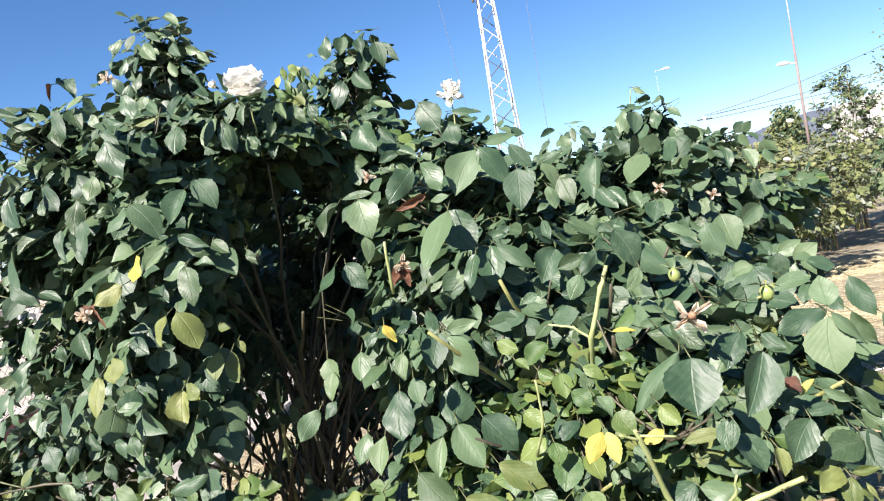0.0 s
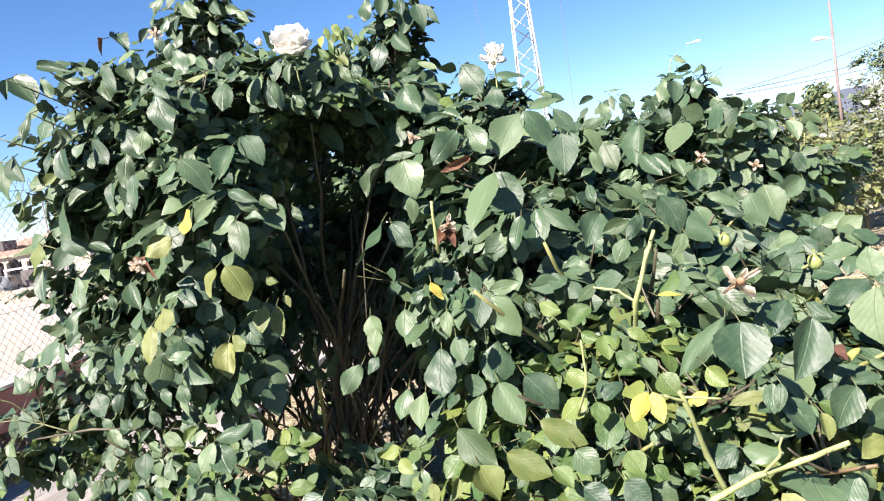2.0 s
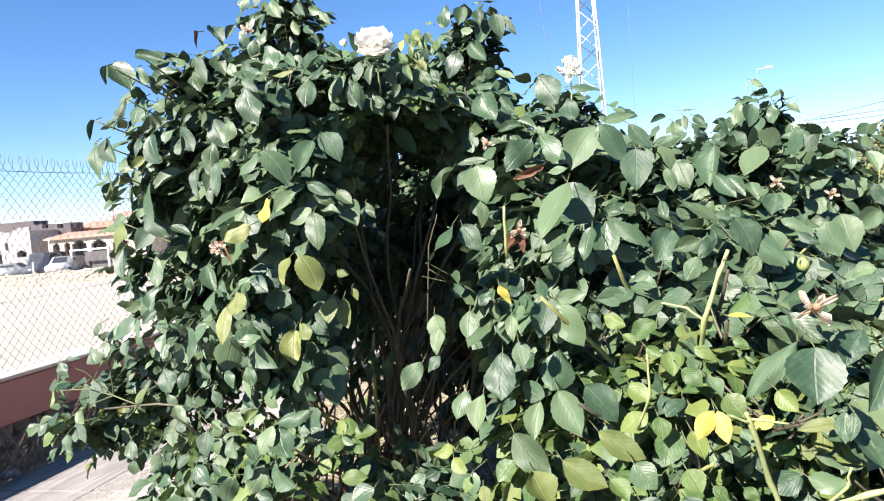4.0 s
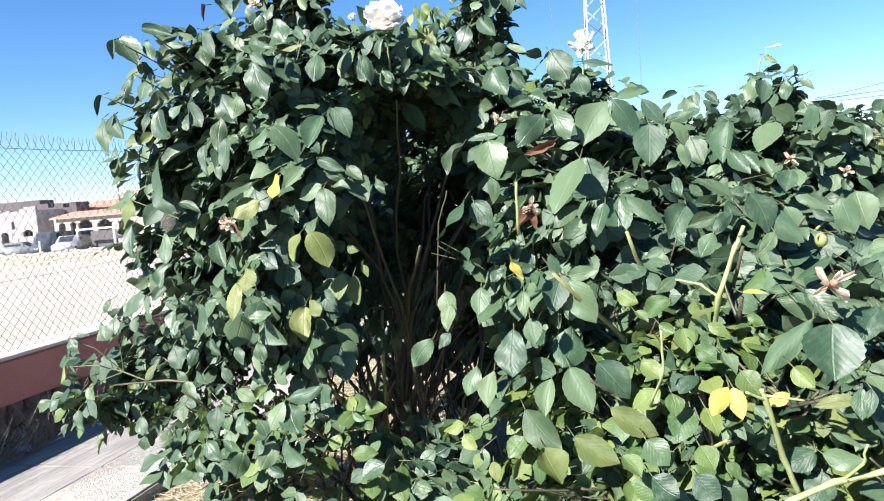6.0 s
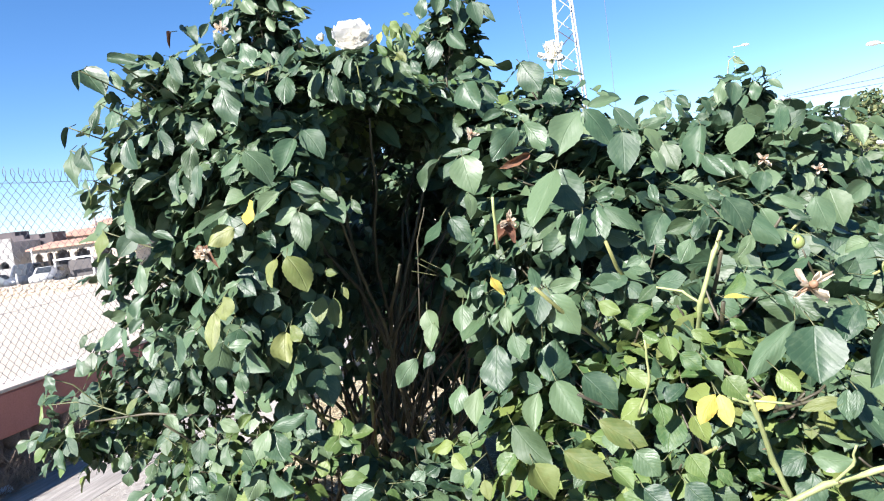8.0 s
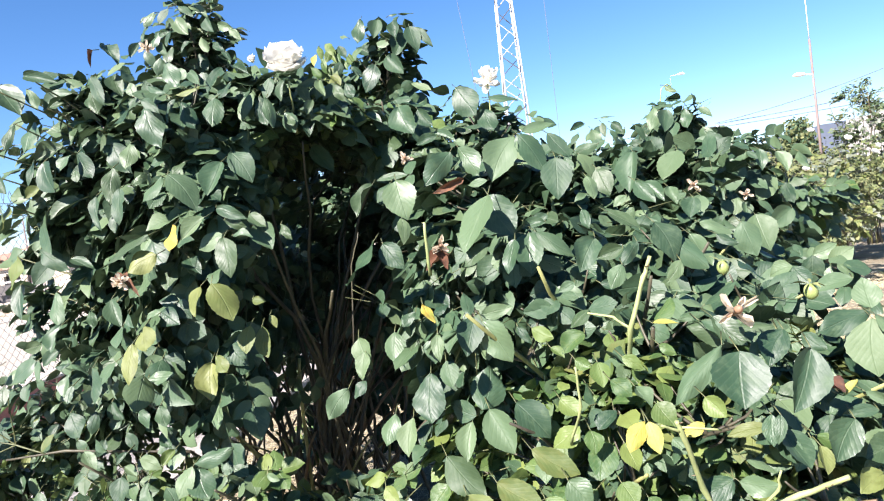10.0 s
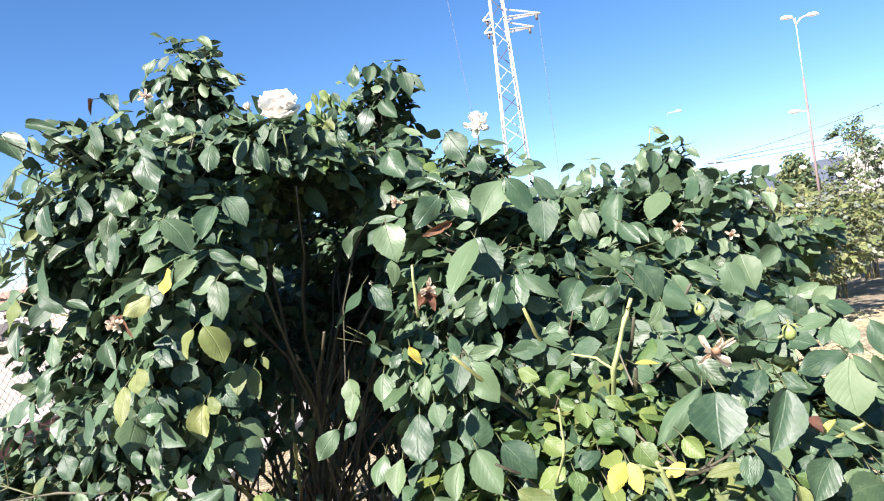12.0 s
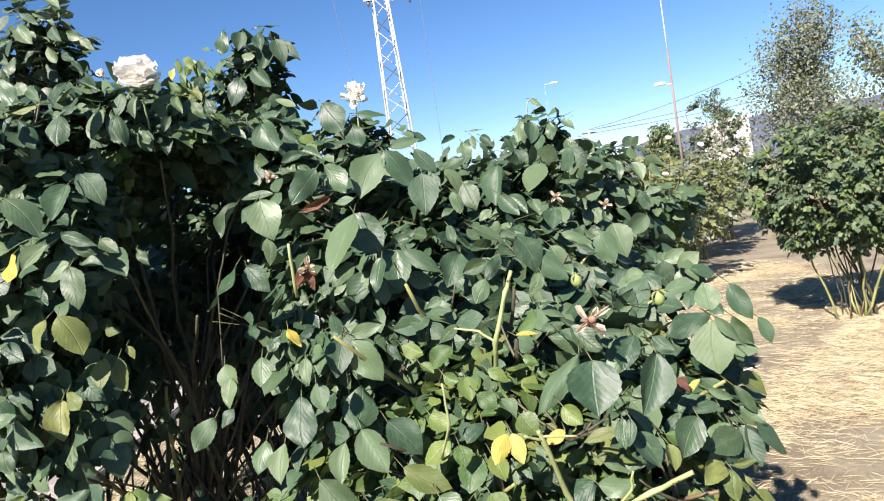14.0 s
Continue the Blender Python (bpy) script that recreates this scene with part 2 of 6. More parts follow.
BRICK_RAW = plain("raw_block_wall", (0.075, 0.065, 0.068), (0.115, 0.098, 0.098), 0.8, 0.9, fine=9)
FAR_WHITE = plain("far_white_paint", (0.44, 0.42, 0.39), (0.54, 0.52, 0.49), 0.6, 0.9, fine=5)
# dark grey: shade painted behind house openings, and the carport screen
SHADE = plain("shade_and_screen_grey", (0.08, 0.075, 0.075), (0.12, 0.11, 0.105), 1.0, 0.9)
TILE = plain("clay_roof_tile", (0.37, 0.20, 0.14), (0.47, 0.30, 0.22), 1.2, 0.85, fine=16)
FIELD_STONE = plain("field_stone", (0.34, 0.285, 0.215), (0.47, 0.41, 0.33), 3.0, 0.95, fine=14, stain=(0.27, 0.21, 0.15))
PAINT_WHITE = plain("car_paint_white", (0.40, 0.41, 0.42), (0.48, 0.49, 0.49), 2, 0.3)
PAINT_GREY = plain("car_paint_grey", (0.05, 0.06, 0.08), (0.075, 0.09, 0.11), 2, 0.3)
PAINT_SILVER = plain("car_paint_silver", (0.13, 0.15, 0.155), (0.18, 0.20, 0.205), 2, 0.3)
GLASS_DARK = plain("dark_car_glass", (0.03, 0.035, 0.04), (0.04, 0.05, 0.06), 2, 0.12)
RUBBER = plain("tyre_rubber", (0.03, 0.03, 0.03), (0.05, 0.05, 0.05), 20, 0.85)
# blue-grey base colour carries the distance haze of the ridges
HILL = plain("far_hill", (0.062, 0.082, 0.12), (0.085, 0.10, 0.13), 0.012, 0.95, fine=0.12, bump=0.1)
BARK = plain("tree_bark", (0.20, 0.16, 0.11), (0.30, 0.25, 0.18), 20, 0.9, bump=0.8)
PAPER = plain("litter_paper", (0.50, 0.56, 0.62), (0.70, 0.72, 0.74), 30, 0.7)
LAMP_GLASS = plain("lamp_white", (0.80, 0.80, 0.78), (0.84, 0.84, 0.82), 3, 0.4)


# ---- mesh helpers ----
def finish(name, verts, faces, mats, smooth=True, uvs=None, index=None):
    me = bpy.data.meshes.new(name)
    me.from_pydata(verts, [], faces)
    for m in mats if isinstance(mats, (list, tuple)) else [mats]:
        me.materials.append(m)
    if uvs is not None:
        layer = me.uv_layers.new(name="UVMap")
        loops = np.empty(len(me.loops), dtype=np.int32)
        me.loops.foreach_get("vertex_index", loops)
        layer.data.foreach_set("uv", np.asarray(uvs, dtype=np.float32)[loops].ravel())
    if index is not None:
        me.polygons.foreach_set("material_index", np.asarray(index, dtype=np.int32))
    if smooth:
        me.polygons.foreach_set("use_smooth", np.ones(len(me.polygons), dtype=bool))
    me.update()
    return me


def thing(name, label, category, group="", kind="", data=None, at=(0, 0, 0)):
    ob = new(name, data)
    ob.location = at
    return tagged(ob, label, category, group, kind)


def part(name, data, parent, label="", kind=""):
    """A mesh object under a thing or part, given in the parent's own coordinates."""
    ob = new(name, data)
    ob.parent = parent
    return tagged(ob, label, kind=kind)


def from_bm(name, bm, mat, smooth=False):
    me = bpy.data.meshes.new(name)
    bm.to_mesh(me)
    bm.free()
    for m in mat if isinstance(mat, (list, tuple)) else [mat]:
        me.materials.append(m)
    if smooth:
        me.polygons.foreach_set("use_smooth", np.ones(len(me.polygons), dtype=bool))
    return me


def box_into(bm, lo, hi, bevel=0.0):
    m = Matrix.LocRotScale(((Vector(lo) + Vector(hi)) / 2), None, Vector(hi) - Vector(lo))
    r = bmesh.ops.create_cube(bm, size=1.0, matrix=m)
    if bevel:
        edges = list({e for v in r["verts"] for e in v.link_edges})
        bmesh.ops.bevel(bm, geom=edges, offset=bevel, segments=2, affect="EDGES")


def box(name, lo, hi, mat, bevel=0.0):
    bm = bmesh.new()
    box_into(bm, lo, hi, bevel)
    return from_bm(name, bm, mat)


def tube_arrays(points, radii, sides=6, start=0):
    """Vertices and faces of a tapered tube along points, with closed ends."""
    pts = [Vector(p) for p in points]
    verts, faces = [], []
    ref = Vector((0.31, 0.17, 0.93))
    for i, p in enumerate(pts):
        d = (pts[min(i + 1, len(pts) - 1)] - pts[max(i - 1, 0)]).normalized()
        a = d.cross(ref)
        if a.length < 0.05:
            a = d.cross(Vector((1, 0, 0)))
        a.normalize()
        b = d.cross(a)
        for k in range(sides):
            t = 2 * math.pi * k / sides
            verts.append(tuple(p + (a * math.cos(t) + b * math.sin(t)) * radii[i]))
    for i in range(len(pts) - 1):
        for k in range(sides):
            k2 = (k + 1) % sides
            faces.append((start + i * sides + k, start + i * sides + k2, start + (i + 1) * sides + k2, start + (i + 1) * sides + k))
    faces.append(tuple(start + k for k in range(sides))[::-1])
    faces.append(tuple(start + (len(pts) - 1) * sides + k for k in range(sides)))
    return verts, faces


def tube(name, points, radii, mat, sides=6):
    if isinstance(radii, (int, float)):
        radii = [radii] * len(points)
    v, f = tube_arrays(points, radii, sides)
    return finish(name, v, f, mat)


def bars(name, segments, radius, mat, sides=4):
    """Many straight bars in one mesh."""
    V, F = [], []
    for a, b in segments:
        v, f = tube_arrays((a, b), (radius, radius), sides, len(V))
        V += v
        F += f
    return finish(name, V, F, mat, smooth=sides > 5)


def bend(a, c, b, n):
    """Points on a quadratic curve from a over c to b."""
    a, b, c = Vector(a), Vector(b), Vector(c)
    return [(1 - t) ** 2 * a + 2 * t * (1 - t) * c + t * t * b for t in (i / (n - 1) for i in range(n))]


# ---- leaves ----
def leaf_shape(rnd, rows=7, cols=4, width=0.66):
    """One leaflet, one unit long from its stalk at the origin along +y, face up +z: (vertices, faces, uvs)."""
    fold, droop = rnd.uniform(-0.18, 0.36), rnd.uniform(-0.08, 0.5)
    twist, wave, phase = rnd.uniform(-0.5, 0.5), rnd.uniform(0.01, 0.06), rnd.uniform(0, 6.3)
    skew, side = rnd.uniform(0.40, 0.50), rnd.uniform(-0.07, 0.07)
    base, taper = rnd.uniform(0.60, 0.76), rnd.uniform(1.7, 2.1)
    v, uv, faces = [], [], []
    for i in range(rows + 1):
        t = i / rows
        if t < skew:
            half = math.sin(t / skew * math.pi / 2) ** base * width / 2
        else:
            half = (1 - ((t - skew) / (1 - skew)) ** taper) * width / 2
        half = max(half, 0.012)
        for j in range(cols + 1):
            s = 2 * j / cols - 1
            notch = 1 + (0.055 if (i % 2 and abs(s) == 1 and 0 < t < 1) else 0.0)
            px = s * half * notch + side * math.sin(t * math.pi)
            pz = abs(s) ** 1.4 * half * fold * 2 - droop * t * t * 0.55 + wave * math.sin(phase + t * 9 + s * 2) * abs(s)
            pz += twist * s * half * t
            v.append((px, t - droop * droop * 0.12 * t * t, pz))
            uv.append((0.5 + 0.5 * s * min(1.0, half / (width / 2) + 0.1), t))
    for i in range(rows):
        for j in range(cols):
            a = i * (cols + 1) + j
            faces.append((a, a + 1, a + cols + 2, a + cols + 1))
    return np.array(v), faces, np.array(uv)


LEAF_RND = random.Random(11)
LEAF_FINE = [leaf_shape(LEAF_RND, 15, 4, LEAF_RND.uniform(0.66, 0.74)) for _ in range(20)]
LEAF_MEDIUM = [leaf_shape(LEAF_RND, 5, 2, LEAF_RND.uniform(0.64, 0.78)) for _ in range(14)]
LEAF_ROUGH = [leaf_shape(LEAF_RND, 3, 2, LEAF_RND.uniform(0.6, 0.8)) for _ in range(6)]


def curled(v, seed):
    """A withered leaflet: rolled in from its edges and crumpled."""
    out = []
    for x, y, z in v:
        a = x * 4.2
        p = Vector((math.sin(a) / 4.2, y * 0.92, (1 - math.cos(a)) / 3.0 + z * 0.6 - 0.25 * y * y))
        n = noise.noise_vector(Vector((x * 4, y * 4, seed))) * 0.09
        out.append(tuple(p + n))
    return out


LEAF_MESH = {(k, tone): finish("leaf", curled(v, k) if tone == "d" else v.tolist(), f, TONES[tone], uvs=uv) for k, (v, f, uv) in enumerate(LEAF_FINE) for tone in TONES}


def leaf_frame(axis, normal):
    """Rotation whose y runs along axis and whose z comes nearest to normal."""
    y = axis.normalized()
    x = y.cross(normal)
    if x.length < 1e-4:
        x = y.cross(Vector((0.3, 0.9, 0.2)))
    x.normalize()
    return Matrix((x, y, x.cross(y))).transposed()


class LeafHeap:
    """Leaves gathered into one joined mesh."""

    def __init__(self, shapes, mats):
        self.shapes, self.mats = shapes, mats
        self.v, self.f, self.uv, self.idx, self.n = [], [], [], [], 0
        self.outer = None
        self.roof = None
        self.hollow = None
        self.depth = None

    def keep_behind(self, centres, radii, open_side):
        """Leaves put later grow under the given outer leaves, never between them and the open side."""
        self.outer = np.array(centres), np.array(radii)
        d = np.array(open_side) - self.outer[0]
        self.reach = np.linalg.norm(d, axis=1)
        self.way = d / self.reach[:, None]

    def under(self, at, half):
        """Moves a leaf that would grow over an outer one back to just under it."""
        for turn in range(3):
            rel = np.array(at + half) - self.outer[0]
            along = np.einsum("ij,ij->i", rel, self.way)
            aside = np.linalg.norm(rel - along[:, None] * self.way, axis=1) * self.reach / np.maximum(self.reach - along, 0.05)
            over = np.where((aside < self.outer[1]) & (along > -0.03), along, -9.0)
            i = int(np.argmax(over))
            if over[i] < -1:
                break
            at = at - Vector(self.way[i]) * (over[i] + 0.09 + 0.03 * turn)
        return at

    def sink(self, at):
        """Sets an inner leaf back behind the outer ones round it, but for a few that stay among them."""
        if noise.noise(at * 11.0) > 0.20:
            return at
        rel = np.array(at) - self.outer[0]
        along = np.einsum("ij,ij->i", rel, self.way)
        aside = np.linalg.norm(rel - along[:, None] * self.way, axis=1)
        near = np.argsort(aside)[:5]
        front = float(along[near].mean())
        depth = self.depth(at[2])
        if float(aside[near[0]]) < 0.14 and front > -depth:
            at = at - Vector(self.way[near[0]]) * (front + depth)
        return at

    def put(self, at, axis, normal, size, k, mat=0, wide=1.0):
        if self.roof is not None and at[2] > self.roof(at[0], at[1]):
            return
        if self.outer is not None:
            at = self.under(Vector(at), axis.normalized() * size * 0.5)
            if self.depth:
                at = self.sink(at)
        if self.hollow is not None and self.hollow(at[0], at[1], at[2]):
            return
        v, f, uv = self.shapes[k % len(self.shapes)]
        m = np.array(leaf_frame(axis, normal)) @ np.diag((size * wide, size, size))
        self.v.append(v @ m.T + np.array(at))
        self.f += [tuple(i + self.n for i in q) for q in f]
        self.uv.append(uv)
        self.idx += [mat] * len(f)
        self.n += len(v)

    def stalk(self, a, b, r, mat):
        if self.outer is not None:
            zero = Vector((0, 0, 0))
            a, b = self.under(Vector(a), zero), self.under(Vector(b), zero)
            if self.depth:
                a, b = self.sink(a), self.sink(b)
            if (a - b).length > 0.16:
                return
        if self.hollow is not None and self.hollow(b[0], b[1], b[2]):
            return
        v, f = tube_arrays((a, b), (r, r * 0.7), 3, self.n)
        self.v.append(np.array(v))
        self.f += f
        self.uv.append(np.zeros((len(v), 2)))
        self.idx += [mat] * len(f)
        self.n += len(v)

    def mesh(self, name):
        return finish(name, np.concatenate(self.v).tolist(), self.f, self.mats, uvs=np.concatenate(self.uv), index=self.idx)


def compound_leaf(heap, rnd, at, out, size, count=5, tone=0, stalk_mat=3):
    """A rose leaf: a stalk with a leaflet at its end and pairs along it, faces turned to the light."""
    out = out.normalized()
    light = (SUN_DIR * 0.40 + Vector((0, 0, 0.30)) + out * 0.75 + Vector((rnd.gauss(0, 0.42), rnd.gauss(0, 0.42), rnd.gauss(0, 0.3)))).normalized()
    side = out.cross(light).normalized()
    reach = size * (1.5 if count == 5 else 0.9)
    drop = Vector((0, 0, -1))
    tip = at + out * reach + drop * reach * rnd.uniform(0.1, 0.5)
    heap.stalk(at, tip, 0.0012, stalk_mat)
    heap.put(tip, out + drop * rnd.uniform(0.2, 0.9), light, size * rnd.uniform(0.95, 1.15), rnd.randrange(99), tone)
    for p in range(count // 2):
        f = (0.86, 0.45)[p] if count == 5 else 0.8
        root = at.lerp(tip, f)
        for s in (-1, 1):
            ax = side * s + out * rnd.uniform(0.25, 0.6) + drop * rnd.uniform(0.1, 0.75)
            heap.put(root, ax, light + side * s * 0.15, size * rnd.uniform(0.7, 1.0), rnd.randrange(99), tone)


# ---- ground and paths ----
LANE_SLOPE = 0.14


def ground_height(x, y):
    """Level by the roses, falling gently across the field beyond the fence, with small lumps near by."""
    fall = max(0.0, -2.6 - x)
    far = max(0.0, y - 12.0) if x > -2.6 else 0.0
    z = -0.033 * min(fall, 60.0) - 0.002 * min(far, 100.0)
    near = max(0.0, 1.0 - math.hypot(x - 1.2, y - 3.0) / 9.0) if x - LANE_SLOPE * (y - 3.0) > -1.25 else 0.0
    return z + near * (0.035 * noise.noise(Vector((x * 1.1, y * 1.1, 0))) + 0.018 * noise.noise(Vector((x * 4, y * 4, 3))))


def make_ground():
    def axis(lo, hi, step):
        mid = list(np.arange(lo, hi, step))
        out, s, v = [], step, hi
        while v < 2500:
            out.append(v)
            s *= 1.35
            v += s
        back, s, v = [], step, lo
        while v > -2500:
            s *= 1.35
            v -= s
            back.append(v)
        return back[::-1] + mid + out
    xs, ys = axis(-3.2, 6.0, 0.12), axis(-1.0, 9.0, 0.12)
    verts = [(x, y, ground_height(x, y)) for y in ys for x in xs]
    w = len(xs)
    faces = [(j * w + i, j * w + i + 1, (j + 1) * w + i + 1, (j + 1) * w + i) for j in range(len(ys) - 1) for i in range(w - 1)]
    thing("ground", "dry straw-covered soil with bare brown patches", "ground", kind="structure", data=finish("ground", verts, faces, GROUND))


make_ground()
KERB_X, STRIP_X, WALL_X = -1.425, -1.79, -2.36
LANE_TURN = Matrix.Rotation(-LANE_SLOPE, 4, "Z")
LANE_PIVOT = Vector((WALL_X, 3.0, 0.0))


def along_lane(ob):
    """Turns a thing laid out along y into the lane of path and wall."""
    ob.rotation_euler = (0, 0, -LANE_SLOPE)
    ob.location = LANE_PIVOT - LANE_TURN @ LANE_PIVOT
    return ob


def make_path():
    rnd = random.Random(3)
    ob = along_lane(thing("pavement", "narrow concrete path with a pale pebbled edge strip", "path", kind="structure"))
    y = -3.0
    while y < 16:
        n = rnd.uniform(1.7, 2.1)
        bm = bmesh.new()
        box_into(bm, (STRIP_X + 0.001, y + 0.002, -0.12), (KERB_X + rnd.uniform(-0.006, 0.006), y + n, 0.047), 0.008)
        part("edge_slab", from_bm("edge_slab", bm, PEBBLED), ob, "pale pebbled concrete slab")
        bm = bmesh.new()
        box_into(bm, (WALL_X, y + 0.002, -0.12), (STRIP_X, y + n - 0.001, 0.044), 0.003)
        part("path_slab", from_bm("path_slab", bm, CONCRETE), ob, "streaked grey concrete slab")
        y += n + 0.003


make_path()


def make_wall():
    rnd = random.Random(5)
    wall = along_lane(thing("wall_west", "low garden wall, rust-red render over dark rubble stones", "wall", kind="structure"))
    part("stone_core", box("stone_core", (WALL_X - 0.20, -3, -0.2), (WALL_X - 0.045, 16, 0.262), RUBBLE), wall)
    bm = bmesh.new()
    box_into(bm, (WALL_X - 0.21, -3, 0.255), (WALL_X, 16, 0.452), 0.008)
    part("rendered_band", from_bm("rendered_band", bm, RENDER_RED), wall, "rust-red rendered upper band")
    bm = bmesh.new()
    box_into(bm, (WALL_X - 0.215, -3, 0.453), (WALL_X + 0.004, 16, 0.468), 0.004)
    part("coping", from_bm("coping", bm, COPING), wall, "thin pale coping along the top")
    shapes = []
    for k in range(6):
        bm = bmesh.new()
        bmesh.ops.create_icosphere(bm, subdivisions=1, radius=1.0)
        for v in bm.verts:
            v.co *= 1 + 0.25 * noise.noise(v.co * 1.7 + Vector((k * 7, 0, 0)))
        shapes.append(from_bm("stone", bm, RUBBLE, True))
    y = 0.5
    while y < 9:
        z = 0.07
        w = rnd.uniform(0.07, 0.15)
        while z < 0.25:
            h = rnd.uniform(0.05, 0.10)
            s = part("stone", shapes[rnd.randrange(6)], wall)
            s.location = (WALL_X - 0.045, y + rnd.uniform(-0.02, 0.02), min(z + h / 2, 0.235))
            s.scale = (0.045, w * 0.56, h * 0.58)
            s.rotation_euler = (rnd.uniform(-0.2, 0.2), 0, 0)
            z += h
        y += w
    return wall


make_wall()


def make_fence():
    """Chain-link: upright zigzag wires hooked into one another, with twisted ends above the top strand."""
    rnd = random.Random(8)
    fence = along_lane(thing("chain_link_fence", "galvanised diamond-mesh wire fence on the low wall", "fence"))
    x, half, step = WALL_X - 0.1, 0.0128, 0.0265
    z0, z1, y0, y1 = 0.468, 1.43, 1.2, 9.5
    rows = int((z1 - z0) / step)
    V, F = [], []
    n = int((y1 - y0) / (2 * half))
    for k in range(n):
        yc = y0 + k * 2 * half
        sway = 0.012 * math.sin(k * 0.21) + 0.02 * math.sin(k * 0.045)
        pts = []
        for r in range(rows + 1):
            s = 1 if ((r + k) % 2) else -1
            pts.append((x + s * 0.0015 + sway * math.sin(math.pi * r / rows), yc + s * half * 1.02 + 0.004 * math.sin(r * 0.3 + k * 0.05), z0 + r * step))
        pts.append((x, yc + rnd.uniform(-0.006, 0.006), z1 + step * 0.9))
        pts.append((x + rnd.uniform(-0.006, 0.006), yc + rnd.uniform(-0.014, 0.014), z1 + step * rnd.uniform(1.6, 2.2)))
        v, f = tube_arrays(pts, [0.0015] * len(pts), 3, len(V))
        V += v
        F += f
    part("mesh_panel", finish("mesh_panel", V, F, WIRE), fence, "woven diamond wire mesh")
    for z in (1.415, 0.80):
        pts = [(x + 0.004, y0 + (y1 - y0) * i / 24, z + 0.012 * math.sin(i * 0.9)) for i in range(25)]
        part("strand", tube("strand", pts, 0.0013, WIRE, 4), fence)


make_fence()


def straw_heap(name, label, count, place, length, seed, flat=0.25, mat=None, thick=0.0011):
    """Dry stalks lying or leaning, as one heap."""
    rnd = random.Random(seed)
    V, F = [], []
    for k in range(count):
        x, y, z = place(rnd)
        a, n = rnd.uniform(0, 6.283), length * rnd.uniform(0.3, 1.3)
        d = Vector((math.cos(a), math.sin(a), rnd.uniform(0, flat)))
        c = Vector((x, y, z + 0.004))
        r = thick * rnd.uniform(0.4, 1.2)
        if k % 5:
            v, f = tube_arrays((c, c + d * n), (r, r * 0.6), 3, len(V))
        else:
            mid = c + d * n * 0.5 + Vector((rnd.gauss(0, 0.06), rnd.gauss(0, 0.06), rnd.uniform(0, 0.06))) * n
            v, f = tube_arrays((c, mid, c + d * n), (r, r, r * 0.5), 3, len(V))
        V += v
        F += f[:-2]
    return thing(name, label, "dry grass", kind="stuff", data=finish(name, V, F, mat or STRAW))


def open_soil(rnd):
    while True:
        x, y = rnd.uniform(0.6, 4.4), 1.1 + 5.6 * rnd.random() ** 1.4
        patch = noise.noise(Vector((x * 1.2, y * 1.2, 9))) + 0.5 * noise.noise(Vector((x * 3.6, y * 3.6, 2)))
        fade = min(1.0, (y - 1.05) / 0.7) * min(1.0, (x - 0.5) / 0.4, (4.6 - x) / 0.5)
        if rnd.random() < fade * (0.12 + 0.88 * min(1.0, max(0.0, patch * 2.2 + 0.75))):
            return x, y, ground_height(x, y)


straw_heap("straw_litter", "loose pale dry straw strewn over the soil", 88000, open_soil, 0.064, 21, 0.10, None, 0.0012)


def under_roses(rnd):
    x, y = rnd.uniform(-1.5, 0.6), rnd.uniform(1.5, 4.2)
    return x, y, ground_height(x, y)


straw_heap("straw_litter", "dry straw and stalks beneath the rose bushes", 14000, under_roses, 0.07, 22, 0.3, None, 0.0012)


def wall_foot(rnd):
    p = LANE_PIVOT + LANE_TURN @ (Vector((WALL_X + rnd.uniform(0.005, 0.10), rnd.uniform(1.6, 6.5), 0.044)) - LANE_PIVOT)
    return p.x, p.y, p.z


straw_heap("dry_weeds", "withered brown weeds at the foot of the wall", 2600, wall_foot, 0.15, 23, 1.6, WEED, 0.0015)


